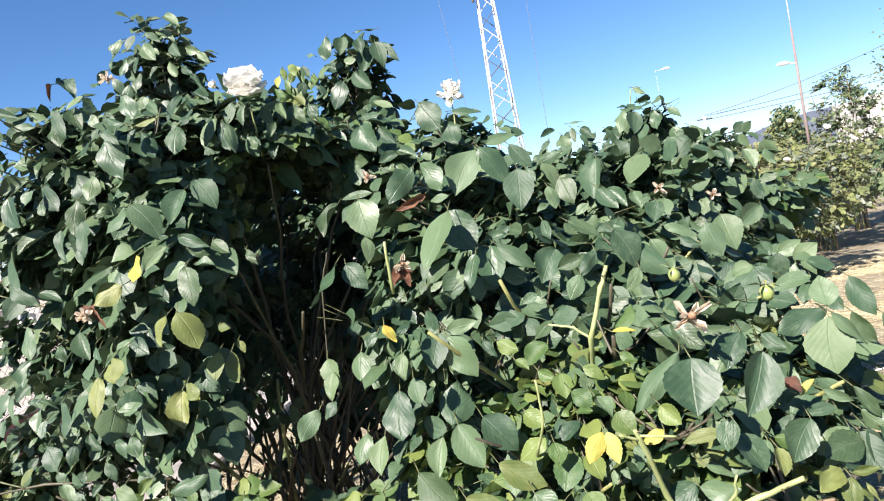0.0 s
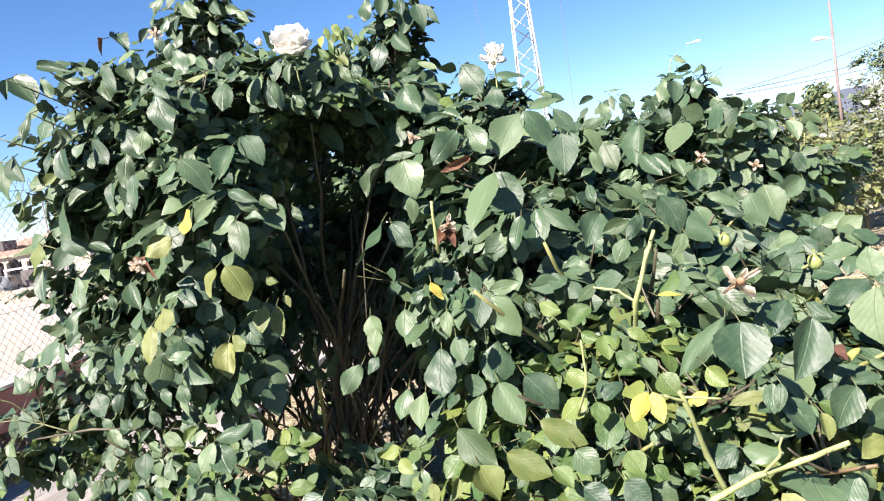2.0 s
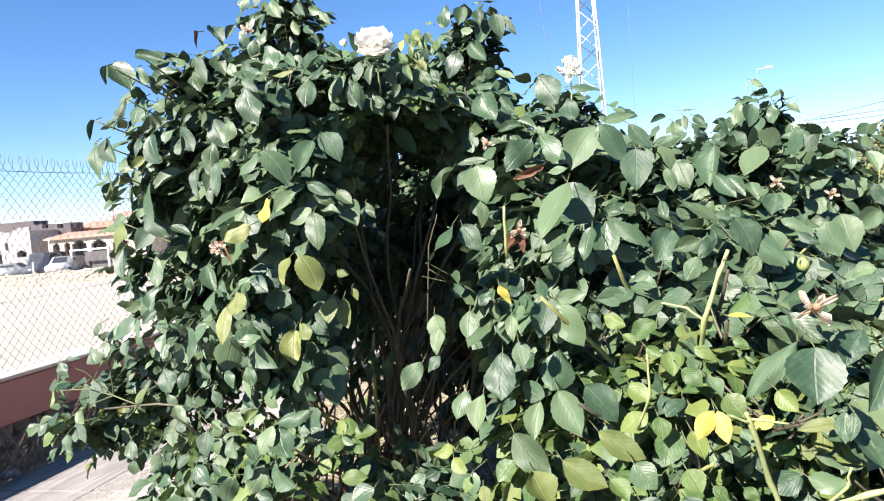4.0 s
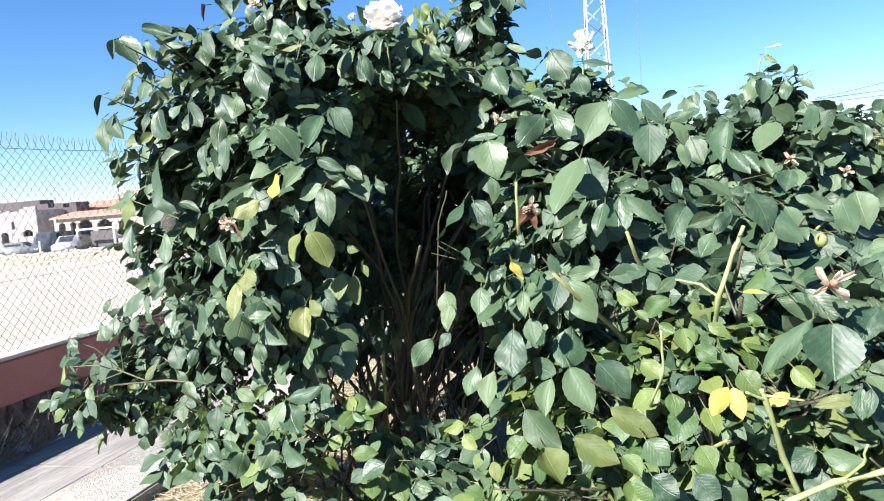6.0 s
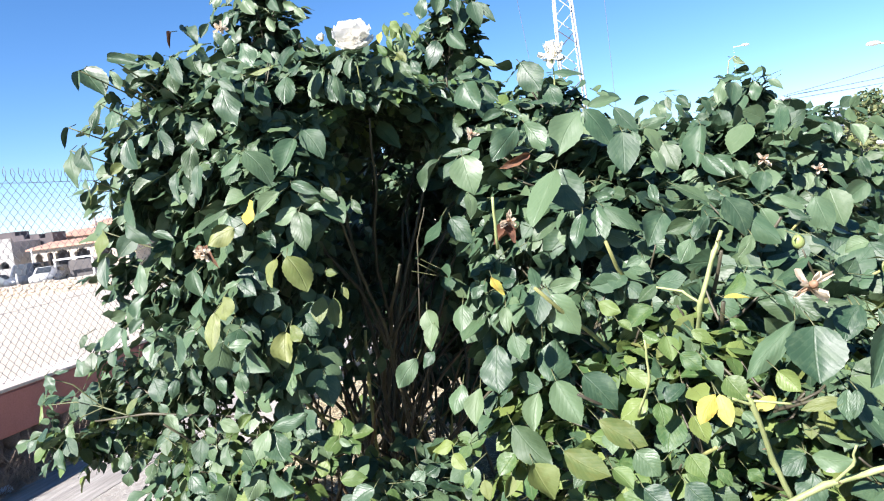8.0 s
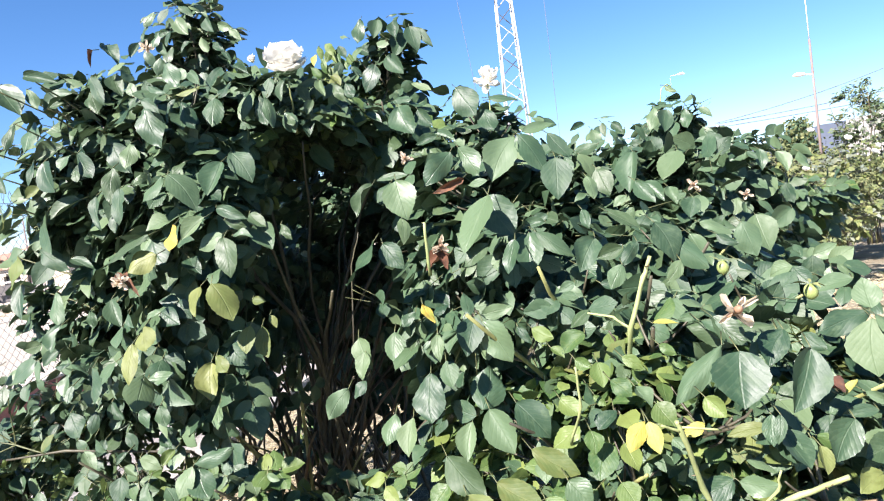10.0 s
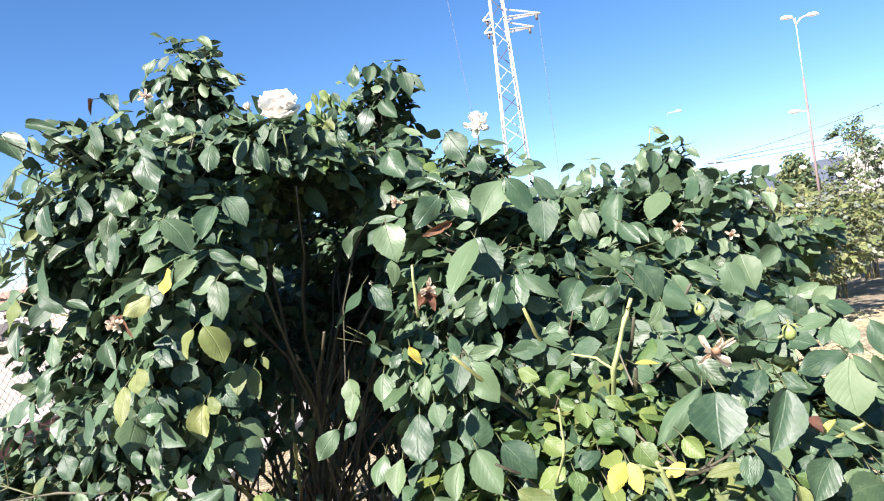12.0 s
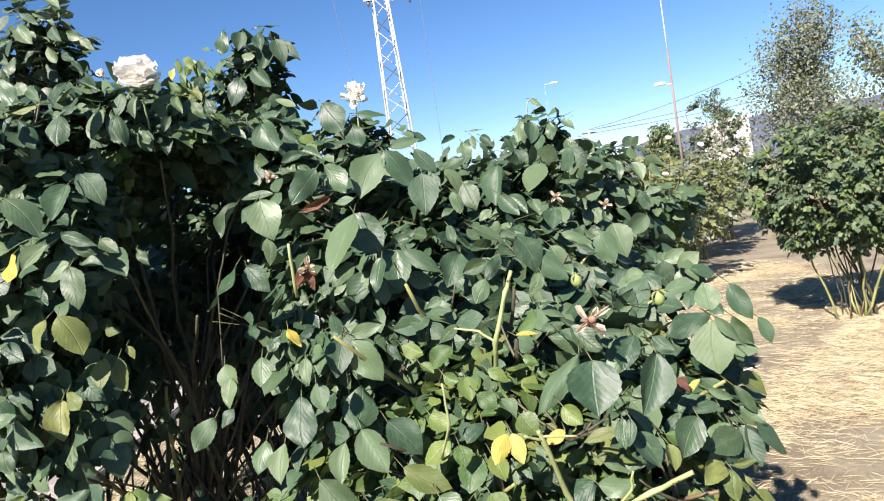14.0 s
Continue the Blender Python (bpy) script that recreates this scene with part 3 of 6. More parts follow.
# ---- roses ----
def bloom(bush, at, size, seed, lean=(0.0, 0.0, 1.0), dead=False, narrow=1.0, rings=((5, 0.10, 0.25), (6, 0.20, 0.5), (7, 0.32, 0.8), (8, 0.44, 1.05), (8, 0.52, 1.35))):
    """A rose head: petals in rings, the inner ones upright, the outer ones opened."""
    rnd = random.Random(seed)
    shapes = []
    for k in range(4):
        rows, cols, v, uv, f = 4, 4, [], [], []
        for i in range(rows + 1):
            t = i / rows
            half = (0.20 + 0.42 * math.sin(min(1, t * 1.15) * math.pi / 2)) * (1 if t < 0.8 else 1 - (t - 0.8) * 1.4)
            for j in range(cols + 1):
                s = 2 * j / cols - 1
                v.append((s * half, -0.22 * (1 - s * s) * math.sin(t * 2.2) + 0.16 * max(0, t - 0.7) * 2 + rnd.uniform(-0.02, 0.02), t * (0.95 + rnd.uniform(-0.03, 0.03)) - abs(s) * 0.06 * t))
                uv.append((0.5 + s / 2, t))
        for i in range(rows):
            for j in range(cols):
                a = i * (cols + 1) + j
                f.append((a, a + 1, a + cols + 2, a + cols + 1))
        shapes.append(finish("petal", v, f, PETAL_DEAD if dead else PETAL, uvs=uv))
    bm = bmesh.new()
    bmesh.ops.create_uvsphere(bm, u_segments=10, v_segments=6, radius=size * (0.07 if dead else 0.16))
    for v in bm.verts:
        v.co.z *= 1.5
    head = part("bloom", from_bm("bloom", bm, PETAL_DEAD if dead else PETAL, True), bush, "withered brown rose head" if dead else "white double rose in full bloom")
    up = Vector(lean).normalized().to_track_quat("Z", "Y")
    head.matrix_basis = Matrix.LocRotScale(Vector(at), up, None)
    for count, radius, tilt in rings:
        turn = rnd.uniform(0, 6)
        for k in range(count):
            a = turn + k * 2 * math.pi / count + rnd.uniform(-0.15, 0.15)
            p = part("petal", shapes[rnd.randrange(4)], head)
            q = Euler((tilt * 0.85 + rnd.uniform(-0.12, 0.12), 0, 0)).to_matrix()
            r = Euler((0, 0, a + math.pi / 2 + math.pi)).to_matrix()
            s = size * (0.42 + radius * 0.35) * rnd.uniform(0.9, 1.1)
            p.matrix_basis = Matrix.LocRotScale(Vector((math.cos(a), math.sin(a), 0)) * radius * size * 0.36 - Vector((0, 0, size * 0.16)), (r @ q).to_quaternion(), (s * narrow, s, s * rnd.uniform(0.85, 1.2)))
    return head


def hip(bush, at, size, seed):
    """A green hip with its spread sepals."""
    rnd = random.Random(seed)
    bm = bmesh.new()
    bmesh.ops.create_uvsphere(bm, u_segments=12, v_segments=8, radius=size)
    for v in bm.verts:
        v.co.z *= 1.15 + 0.1 * (v.co.z > 0)
    ob = part("hip", from_bm("hip", bm, HIP, True), bush, "round green rose hip")
    ob.location = at
    v, f, uv = leaf_shape(rnd, 4, 2, 0.28)
    me = finish("sepal", v.tolist(), f, SEPAL, uvs=uv)
    for k in range(5):
        s = part("sepal", me, ob)
        a = k * 1.257 + rnd.uniform(-0.2, 0.2)
        n = size * rnd.uniform(1.6, 2.4)
        s.matrix_basis = Matrix.LocRotScale((math.cos(a) * size * 0.3, math.sin(a) * size * 0.3, size * 1.2), leaf_frame(Vector((math.cos(a), math.sin(a), rnd.uniform(-0.3, 0.9))), Vector((0, 0, 1))).to_quaternion(), (n, n, n))


def cane_path(base, tip, rnd, n=9, bow=0.75, lean=0.35):
    b, t = Vector(base), Vector(tip)
    c = Vector((b.x + (t.x - b.x) * lean, b.y + (t.y - b.y) * lean, b.z + (t.z - b.z) * bow))
    pts = bend(b, c, t, n)
    for i in range(1, n - 1):
        pts[i] += Vector((rnd.gauss(0, 0.008), rnd.gauss(0, 0.008), 0))
    return pts


class RoseBush:
    """A rose: canes from one stock, twigs with compound leaves, and whatever is added to it one by one."""

    def __init__(self, label, base, seed, group="rose bushes", shapes=None, mats=None, category="rose bush", name="rose_bush"):
        self.rnd = random.Random(seed)
        self.ob = thing(name, label, category, group, at=base)
        self.base = Vector(base)
        self.heap = LeafHeap(shapes or LEAF_MEDIUM, mats or [LEAF_GREEN, LEAF_YOUNG, LEAF_OLIVE, CANE_STALK, LEAF_DRY])
        self.nodes = []
        self.twigs = ([], [])
        self.outer = []
        self.heart = Vector((0, 0, 0.8))

    def cane(self, tip, thick=0.008, spread=0.10, mat=None, bow=0.75, sides=7, lean=0.35):
        r = self.rnd
        root = Vector((r.gauss(0, spread), r.gauss(0, spread), -0.03))
        pts = cane_path(root, Vector(tip) - self.base, r, 10, bow, lean)
        radii = [thick * (1.0 - 0.62 * i / 9) for i in range(10)]
        part("cane", tube("cane", pts, radii, mat or r.choice((CANE_GREEN, CANE_OLD_SHADED, CANE_GREEN, CANE_RED)), sides), self.ob)
        self.nodes += pts[4:]
        return pts

    def twig(self, tip, leaves=5, size=0.055, tones=(0,), count=(5, 5, 3), thick=0.003, clear=0.25):
        """A twig from the nearest cane to tip, with leaves along its outer part."""
        r = self.rnd
        tip = Vector(tip) - self.base
        if self.heap.roof is not None:
            tip.z = min(tip.z, self.heap.roof(tip.x, tip.y) - 0.03)
        low = [p for p in self.nodes if p.z < tip.z - 0.05] or self.nodes
        root = min(low, key=lambda p: (p - tip).length + 0.4 * abs(p.z + 0.2 - tip.z))
        pts = bend(root, Vector((root.x * 0.4 + tip.x * 0.6, root.y * 0.4 + tip.y * 0.6, root.z * 0.6 + tip.z * 0.4)), tip, 6)
        hidden = False
        if self.heap.outer is not None:
            back = [self.heap.under(p, Vector((0, 0, 0))) for p in pts]
            hidden = max((a - b).length for a, b in zip(pts, back)) > 0.08
            pts = back
        if self.heap.hollow is None:
            hidden = False
        else:
            hidden = hidden or any(self.heap.hollow(p.x, p.y, p.z) for p in pts[1:])
        if not hidden:
            v, f = tube_arrays(pts, [thick * (1.2 - 0.12 * i) for i in range(6)], 5, len(self.twigs[0]))
            self.twigs[0].extend(v)
            self.twigs[1].extend(f)
        turn = r.uniform(0, 6.3)
        span = (tip - root).length
        for k in range(leaves):
            t = 1.0 - (1 - clear) * k / max(1, leaves) * min(1.0, 0.42 / max(span, 0.1))
            i = min(int(t * 5), 4)
            at = pts[i].lerp(pts[i + 1], t * 5 - i)
            turn += 2.4
            out = Vector((math.cos(turn), math.sin(turn), r.uniform(-0.25, 0.45))) + (at - self.heart).normalized() * 0.9
            compound_leaf(self.heap, r, at, out, size * r.uniform(0.8, 1.2), r.choice(count), r.choice(tones))

    def blob(self, centre, radii, twigs, leaves=5, size=0.055, tones=(0,), hollow=0.3):
        """Twigs whose tips fill the outer part of a rounded mass."""
        r = self.rnd
        self.heart = Vector(centre) - self.base
        for _ in range(twigs):
            while True:
                d = Vector((r.uniform(-1, 1), r.uniform(-1, 1), r.uniform(-1, 1)))
                if hollow < d.length <= 1:
                    break
            self.twig((centre[0] + d.x * radii[0], centre[1] + d.y * radii[1], centre[2] + d.z * radii[2]), leaves, size, tones)

    def stem(self, points, thick, mat=None, label="", prickles=0):
        """A single well visible stem through points given in the world, with a few prickles."""
        r = self.rnd
        pts = [Vector(p) - self.base for p in points]
        fine = []
        for a, b in zip(pts, pts[1:]):
            fine += [a.lerp(b, i / 4) + Vector((r.gauss(0, 0.0008), r.gauss(0, 0.0008), 0)) for i in range(4)]
        fine.append(pts[-1])
        n = len(fine)
        radii = [thick * (1.06 - 0.3 * i / n) * (1.25 if i % 4 == 0 and 0 < i < n - 1 else 1.0) for i in range(n)]
        ob = part("cane", tube("cane", fine, radii, mat or CANE_FRESH, 9), self.ob, label)
        for _ in range(prickles):
            k = r.randrange(1, n - 1)
            d = Vector((r.gauss(0, 1), r.gauss(0, 1) - 0.5, r.gauss(0, 0.5))).normalized()
            part("prickle", tube("prickle", [fine[k], fine[k] + d * thick * 2.4], [thick * 0.45, 0.0003], CANE_RED, 5), ob)

    def leaf(self, bx, by, bz, tx, ty, tz, wide=1.0, tone="g", turn=0.0):
        """One well visible leaflet from its stalk end to its tip."""
        r = self.rnd
        a, b = Vector((bx, by, bz)), Vector((tx, ty, tz))
        axis = b - a
        out = Vector((0.0, -0.75, 0.0))
        normal = SUN_DIR * 0.55 + Vector((0, 0, 0.35)) + out
        normal = Matrix.Rotation(turn + r.gauss(0, 0.32), 3, axis.normalized()) @ normal
        n = axis.length * 1.06
        self.outer.append((tuple((a + b) / 2 - self.base), 0.92 * axis.length))
        ob = part("leaf", LEAF_MESH[(r.randrange(len(LEAF_FINE)), tone)], self.ob)
        ob.matrix_basis = Matrix.LocRotScale(a - self.base, leaf_frame(axis, normal).to_quaternion(), (n * wide, n, n))
        back = a - axis * 0.16 + Vector((0, 0.03, 0.004))
        self.heap.stalk(back - self.base, a - self.base, 0.0014, 3)

    def cover(self):
        """From here on the outer leaves stay outermost towards the open side."""
        if self.outer:
            self.heap.keep_behind([c for c, _ in self.outer], [r for _, r in self.outer], Vector((-0.06, 0, 1.04)) - self.base)

    def close(self, leaf_label="dense dark green serrated rose leaves"):
        if self.twigs[0]:
            part("twig_growth", finish("twig_growth", self.twigs[0], self.twigs[1], CANE_OLD_SHADED), self.ob, kind="stuff")
        part("foliage", self.heap.mesh("foliage"), self.ob, leaf_label, kind="stuff")
        return self.ob


# the tall bush beside the path
left = RoseBush("tall dense rose bush with dark glossy leaves and white roses", (-0.55, 2.2, 0), 41)
for tip in ((-0.95, 1.75, 1.25), (-0.7, 1.6, 1.35), (-0.5, 1.55, 1.2), (-0.4, 1.75, 1.42), (-0.2, 2.0, 1.4), (-0.2, 2.42, 1.68), (-0.9, 2.6, 1.88),
            (-0.6, 1.9, 1.5), (-0.9, 2.1, 1.45), (-0.3, 2.3, 1.45), (-0.5, 2.5, 1.5), (-0.1, 2.1, 1.2), (-1.05, 1.9, 0.95), (-0.35, 1.6, 1.0), (0.1, 1.95, 1.36)):
    left.cane((tip[0], tip[1] + 0.05, tip[2] * 0.90), left.rnd.uniform(0.006, 0.010), mat=CANE_OLD_SHADED)
for tip in ((-1.2, 1.9, 0.62), (-1.35, 1.95, 0.5), (-0.95, 1.55, 0.6), (-0.6, 1.4, 0.55), (-0.35, 1.5, 0.5), (-0.8, 1.6, 0.7)):
    left.cane(tip, left.rnd.uniform(0.006, 0.009), bow=0.45)
for _ in range(46):
    left.cane((-0.5 + left.rnd.gauss(0, 0.28), 2.22 + abs(left.rnd.gauss(0, 0.25)), left.rnd.uniform(0.6, 1.0)), left.rnd.uniform(0.0035, 0.0085), 0.17, left.rnd.choice((CANE_OLD_SHADED, CANE_OLD_SHADED, CANE_OLD_SHADED, CANE_RED)))
for _ in range(26):
    left.cane((-0.5 + left.rnd.gauss(0, 0.26), 2.1 + left.rnd.gauss(0, 0.15), left.rnd.uniform(0.42, 0.62)), left.rnd.uniform(0.005, 0.009), 0.16, left.rnd.choice((CANE_OLD_SHADED, CANE_GREEN, CANE_RED)), 0.6, 7, 0.5)
left.leaf(-1.088, 1.698, 1.488, -1.028, 1.663, 1.414, 0.9)
left.leaf(-1.007, 1.670, 1.500, -0.920, 1.641, 1.467, 0.4)
left.leaf(-0.931, 1.731, 1.459, -1.002, 1.723, 1.430, 0.78)
left.leaf(-1.024, 1.715, 1.398, -1.043, 1.672, 1.329, 1.04)
left.leaf(-1.030, 1.641, 1.384, -1.047, 1.603, 1.331, 0.46)
left.leaf(-0.743, 1.633, 1.384, -0.810, 1.623, 1.355, 1.17)
left.leaf(-0.683, 1.537, 1.359, -0.653, 1.498, 1.278, 0.91)
left.leaf(-0.562, 1.657, 1.386, -0.570, 1.616, 1.326, 0.92)
left.leaf(-0.490, 1.726, 1.405, -0.501, 1.684, 1.340, 0.88)
left.leaf(-0.445, 1.663, 1.373, -0.430, 1.624, 1.307, 0.51)
left.leaf(-0.611, 1.544, 1.373, -0.639, 1.518, 1.331, 0.6)
left.leaf(-0.612, 1.571, 1.370, -0.579, 1.534, 1.306, 0.6)
left.leaf(-0.748, 1.559, 1.444, -0.722, 1.522, 1.392, 0.69)
left.leaf(-0.597, 1.458, 1.426, -0.570, 1.421, 1.374, 0.7)
left.leaf(-0.536, 1.652, 1.453, -0.561, 1.609, 1.390, 0.54)
left.leaf(-0.555, 1.535, 1.389, -0.612, 1.539, 1.379, 0.5, "o")
left.leaf(-0.952, 1.694, 1.326, -1.022, 1.692, 1.307, 0.75)
left.leaf(-0.913, 1.648, 1.297, -0.937, 1.625, 1.261, 1.)
left.leaf(-0.909, 1.671, 1.304, -0.880, 1.634, 1.242, 0.79)
left.leaf(-0.974, 1.637, 1.286, -0.938, 1.600, 1.215, 0.93)
left.leaf(-0.814, 1.643, 1.309, -0.774, 1.607, 1.244, 0.91)
left.leaf(-0.788, 1.574, 1.244, -0.788, 1.534, 1.172, 0.67)
left.leaf(-0.769, 1.556, 1.195, -0.780, 1.515, 1.127, 0.69)
left.leaf(-0.837, 1.583, 1.189, -0.836, 1.542, 1.121, 0.56)
left.leaf(-0.658, 1.514, 1.204, -0.694, 1.483, 1.154, 0.94)
left.leaf(-0.634, 1.487, 1.204, -0.573, 1.453, 1.137, 0.88)
left.leaf(-0.535, 1.541, 1.222, -0.561, 1.498, 1.156, 0.92)
left.leaf(-0.526, 1.595, 1.248, -0.482, 1.560, 1.186, 0.9)
left.leaf(-0.399, 1.925, 1.277, -0.346, 1.889, 1.204, 0.63)
left.leaf(-1.131, 1.651, 1.283, -1.117, 1.610, 1.200, 0.67)
left.leaf(-1.103, 1.656, 1.289, -1.064, 1.620, 1.228, 0.87)
left.leaf(-0.999, 1.665, 1.175, -0.992, 1.623, 1.080, 1.01)
left.leaf(-0.901, 1.637, 1.190, -0.968, 1.624, 1.156, 0.86)
left.leaf(-1.095, 1.677, 1.203, -1.096, 1.638, 1.149, 0.87, "o")
left.leaf(-0.994, 1.646, 1.232, -1.028, 1.638, 1.212, 0.8, "o")
left.leaf(-0.680, 1.453, 1.082, -0.784, 1.446, 1.047, 0.51)
left.leaf(-0.669, 1.452, 1.040, -0.726, 1.442, 1.012, 1.12, "o")
left.leaf(-0.617, 1.436, 1.095, -0.617, 1.397, 1.044, 0.59, "Y")
left.leaf(-0.540, 1.399, 1.101, -0.583, 1.380, 1.066, 0.72)
left.leaf(-0.510, 1.398, 1.063, -0.561, 1.394, 1.045, 0.96)
left.leaf(-0.492, 1.346, 1.055, -0.486, 1.306, 0.990, 0.85)
left.leaf(-0.480, 1.362, 1.056, -0.439, 1.350, 1.051, 0.91)
left.leaf(-0.453, 1.451, 1.075, -0.421, 1.415, 1.024, 1.)
left.leaf(-0.465, 1.450, 1.098, -0.430, 1.424, 1.072, 0.78)
left.leaf(-0.503, 1.401, 1.089, -0.457, 1.379, 1.072, 0.52)
left.leaf(-0.514, 1.397, 1.116, -0.458, 1.368, 1.092, 0.51)
left.leaf(-0.419, 1.517, 1.069, -0.398, 1.490, 1.038, 0.58)
left.leaf(-0.799, 1.643, 1.342, -0.756, 1.637, 1.345, 0.59)
left.leaf(-0.881, 1.717, 1.451, -0.856, 1.680, 1.398, 0.61)
left.leaf(-0.680, 1.525, 1.376, -0.646, 1.494, 1.344, 0.56)
left.leaf(-0.616, 1.550, 1.234, -0.642, 1.535, 1.208, 0.89)
left.leaf(-0.728, 1.515, 1.194, -0.692, 1.523, 1.214, 0.52)
left.leaf(-1.041, 1.732, 1.054, -1.082, 1.706, 1.010, 1.08)
left.leaf(-1.028, 1.660, 1.086, -0.962, 1.628, 1.040, 0.7)
left.leaf(-0.931, 1.612, 1.056, -0.870, 1.581, 1.032, 0.55)
left.leaf(-1.178, 1.816, 1.082, -1.183, 1.775, 1.005, 0.85, "o")
left.leaf(-0.843, 1.657, 1.473, -0.816, 1.620, 1.406, 0.58)
left.leaf(-0.709, 1.538, 1.460, -0.751, 1.534, 1.444, 0.78)
left.leaf(-0.654, 1.502, 1.398, -0.612, 1.476, 1.374, 0.43)
left.leaf(-0.526, 1.710, 1.469, -0.483, 1.677, 1.437, 0.44)
left.leaf(-0.585, 1.577, 1.436, -0.561, 1.544, 1.400, 0.54)
left.leaf(-0.322, 1.693, 1.402, -0.308, 1.659, 1.361, 0.51)
left.leaf(-0.291, 1.698, 1.389, -0.268, 1.662, 1.347, 0.61)
left.leaf(-0.411, 1.702, 1.337, -0.390, 1.671, 1.301, 0.52)
left.leaf(-0.350, 1.742, 1.368, -0.365, 1.718, 1.333, 0.64)
left.leaf(-0.733, 1.448, 0.989, -0.772, 1.477, 1.017, 0.53, "d")
left.leaf(-0.748, 1.459, 1.007, -0.713, 1.428, 0.975, 0.46, "d")
left.leaf(-0.562, 1.384, 0.967, -0.583, 1.353, 0.921, 1.18, "o")
left.leaf(-0.538, 1.375, 0.969, -0.495, 1.339, 0.904, 0.98, "o")
left.leaf(-0.499, 1.459, 0.867, -0.507, 1.425, 0.821, 0.9, "o")
left.leaf(-0.483, 1.489, 0.859, -0.475, 1.450, 0.803, 0.82, "o")
left.leaf(-0.598, 1.478, 0.797, -0.594, 1.438, 0.730, 0.87, "o")
left.leaf(-0.582, 1.471, 0.812, -0.554, 1.440, 0.781, 0.83, "o")
left.leaf(-0.703, 1.427, 0.898, -0.692, 1.391, 0.854, 1.08, "o")
left.leaf(-0.678, 1.307, 0.879, -0.684, 1.266, 0.817, 0.69, "o")
left.leaf(-0.794, 1.373, 0.834, -0.782, 1.334, 0.768, 0.85)
left.leaf(-0.691, 1.378, 0.798, -0.637, 1.371, 0.802, 0.71)
left.leaf(-0.784, 1.471, 0.959, -0.758, 1.434, 0.906, 0.64)
left.leaf(-1.187, 1.829, 1.009, -1.175, 1.789, 0.926, 0.72)
left.leaf(-1.013, 1.676, 0.981, -1.013, 1.635, 0.912, 0.72)
left.leaf(-0.965, 1.591, 0.908, -0.979, 1.555, 0.858, 0.89)
left.leaf(-1.082, 1.668, 0.825, -1.145, 1.653, 0.789, 0.94)
left.leaf(-1.230, 1.760, 0.759, -1.221, 1.730, 0.722, 0.92)
left.leaf(-1.136, 1.707, 0.766, -1.123, 1.677, 0.730, 0.87)
left.leaf(-1.072, 1.636, 0.783, -1.036, 1.611, 0.760, 0.64)
left.leaf(-1.031, 1.685, 0.684, -1.000, 1.649, 0.635, 1.01)
left.leaf(-0.647, 1.433, 0.599, -0.567, 1.435, 0.621, 0.57)
left.leaf(-0.668, 1.473, 0.581, -0.701, 1.444, 0.534, 0.97)
left.leaf(-0.659, 1.484, 0.574, -0.633, 1.447, 0.519, 1.12)
left.leaf(-0.759, 1.455, 0.565, -0.744, 1.424, 0.528, 0.96)
left.leaf(-0.669, 1.465, 0.497, -0.621, 1.431, 0.452, 1.09)
left.leaf(-0.773, 1.465, 0.469, -0.776, 1.431, 0.426, 1.23)
left.leaf(-0.699, 1.492, 0.479, -0.733, 1.462, 0.432, 0.99)
left.leaf(-0.962, 1.642, 0.468, -0.985, 1.625, 0.440, 1.)
left.leaf(-0.871, 1.570, 0.549, -0.873, 1.534, 0.502, 1.05)
left.leaf(-0.726, 1.483, 0.492, -0.759, 1.465, 0.461, 0.98)
left.leaf(-0.307, 1.425, 0.716, -0.347, 1.395, 0.668, 0.85)
left.leaf(-0.266, 1.407, 0.732, -0.294, 1.392, 0.706, 0.91)
left.leaf(-0.274, 1.435, 0.815, -0.261, 1.397, 0.762, 0.94)
left.leaf(-1.408, 1.852, 0.507, -1.370, 1.817, 0.465, 0.96)
left.leaf(-1.406, 1.808, 0.492, -1.387, 1.771, 0.444, 0.72)
left.leaf(-1.411, 1.876, 0.541, -1.377, 1.845, 0.510, 0.88)
left.leaf(-1.372, 1.904, 0.625, -1.328, 1.867, 0.550, 0.96)
left.leaf(-1.363, 1.852, 0.625, -1.361, 1.813, 0.565, 0.9)
left.leaf(-1.375, 1.987, 0.466, -1.355, 1.950, 0.422, 0.93)
left.leaf(-1.286, 1.917, 0.427, -1.274, 1.883, 0.386, 1.11)
left.leaf(-1.333, 1.967, 0.456, -1.308, 1.932, 0.418, 0.88)
left.leaf(-1.395, 1.752, 0.632, -1.385, 1.718, 0.591, 0.48, "y")
left.leaf(-1.186, 1.680, 0.819, -1.202, 1.663, 0.793, 0.83)
left.leaf(-0.928, 1.533, 0.777, -0.936, 1.511, 0.746, 0.91)
left.leaf(-0.749, 1.319, 0.850, -0.723, 1.315, 0.851, 0.69)
left.leaf(-1.173, 1.881, 0.616, -1.199, 1.865, 0.589, 0.98)
left.leaf(-0.736, 1.435, 0.933, -0.721, 1.407, 0.901, 0.7)
left.leaf(-0.683, 1.399, 0.738, -0.664, 1.368, 0.702, 0.77)
left.leaf(-0.843, 1.494, 0.939, -0.826, 1.465, 0.905, 0.59)
left.leaf(-1.280, 1.851, 0.653, -1.333, 1.845, 0.632, 0.77)
left.leaf(-1.218, 1.866, 0.654, -1.230, 1.847, 0.626, 0.82)
left.leaf(-0.465, 1.386, 0.927, -0.439, 1.376, 0.921, 0.89, "o")
left.leaf(-0.453, 1.451, 0.884, -0.439, 1.432, 0.864, 0.72, "o")
left.leaf(-0.547, 1.479, 0.497, -0.559, 1.461, 0.469, 1.23, "y")
left.leaf(-0.443, 1.449, 0.436, -0.492, 1.439, 0.410, 1.06)
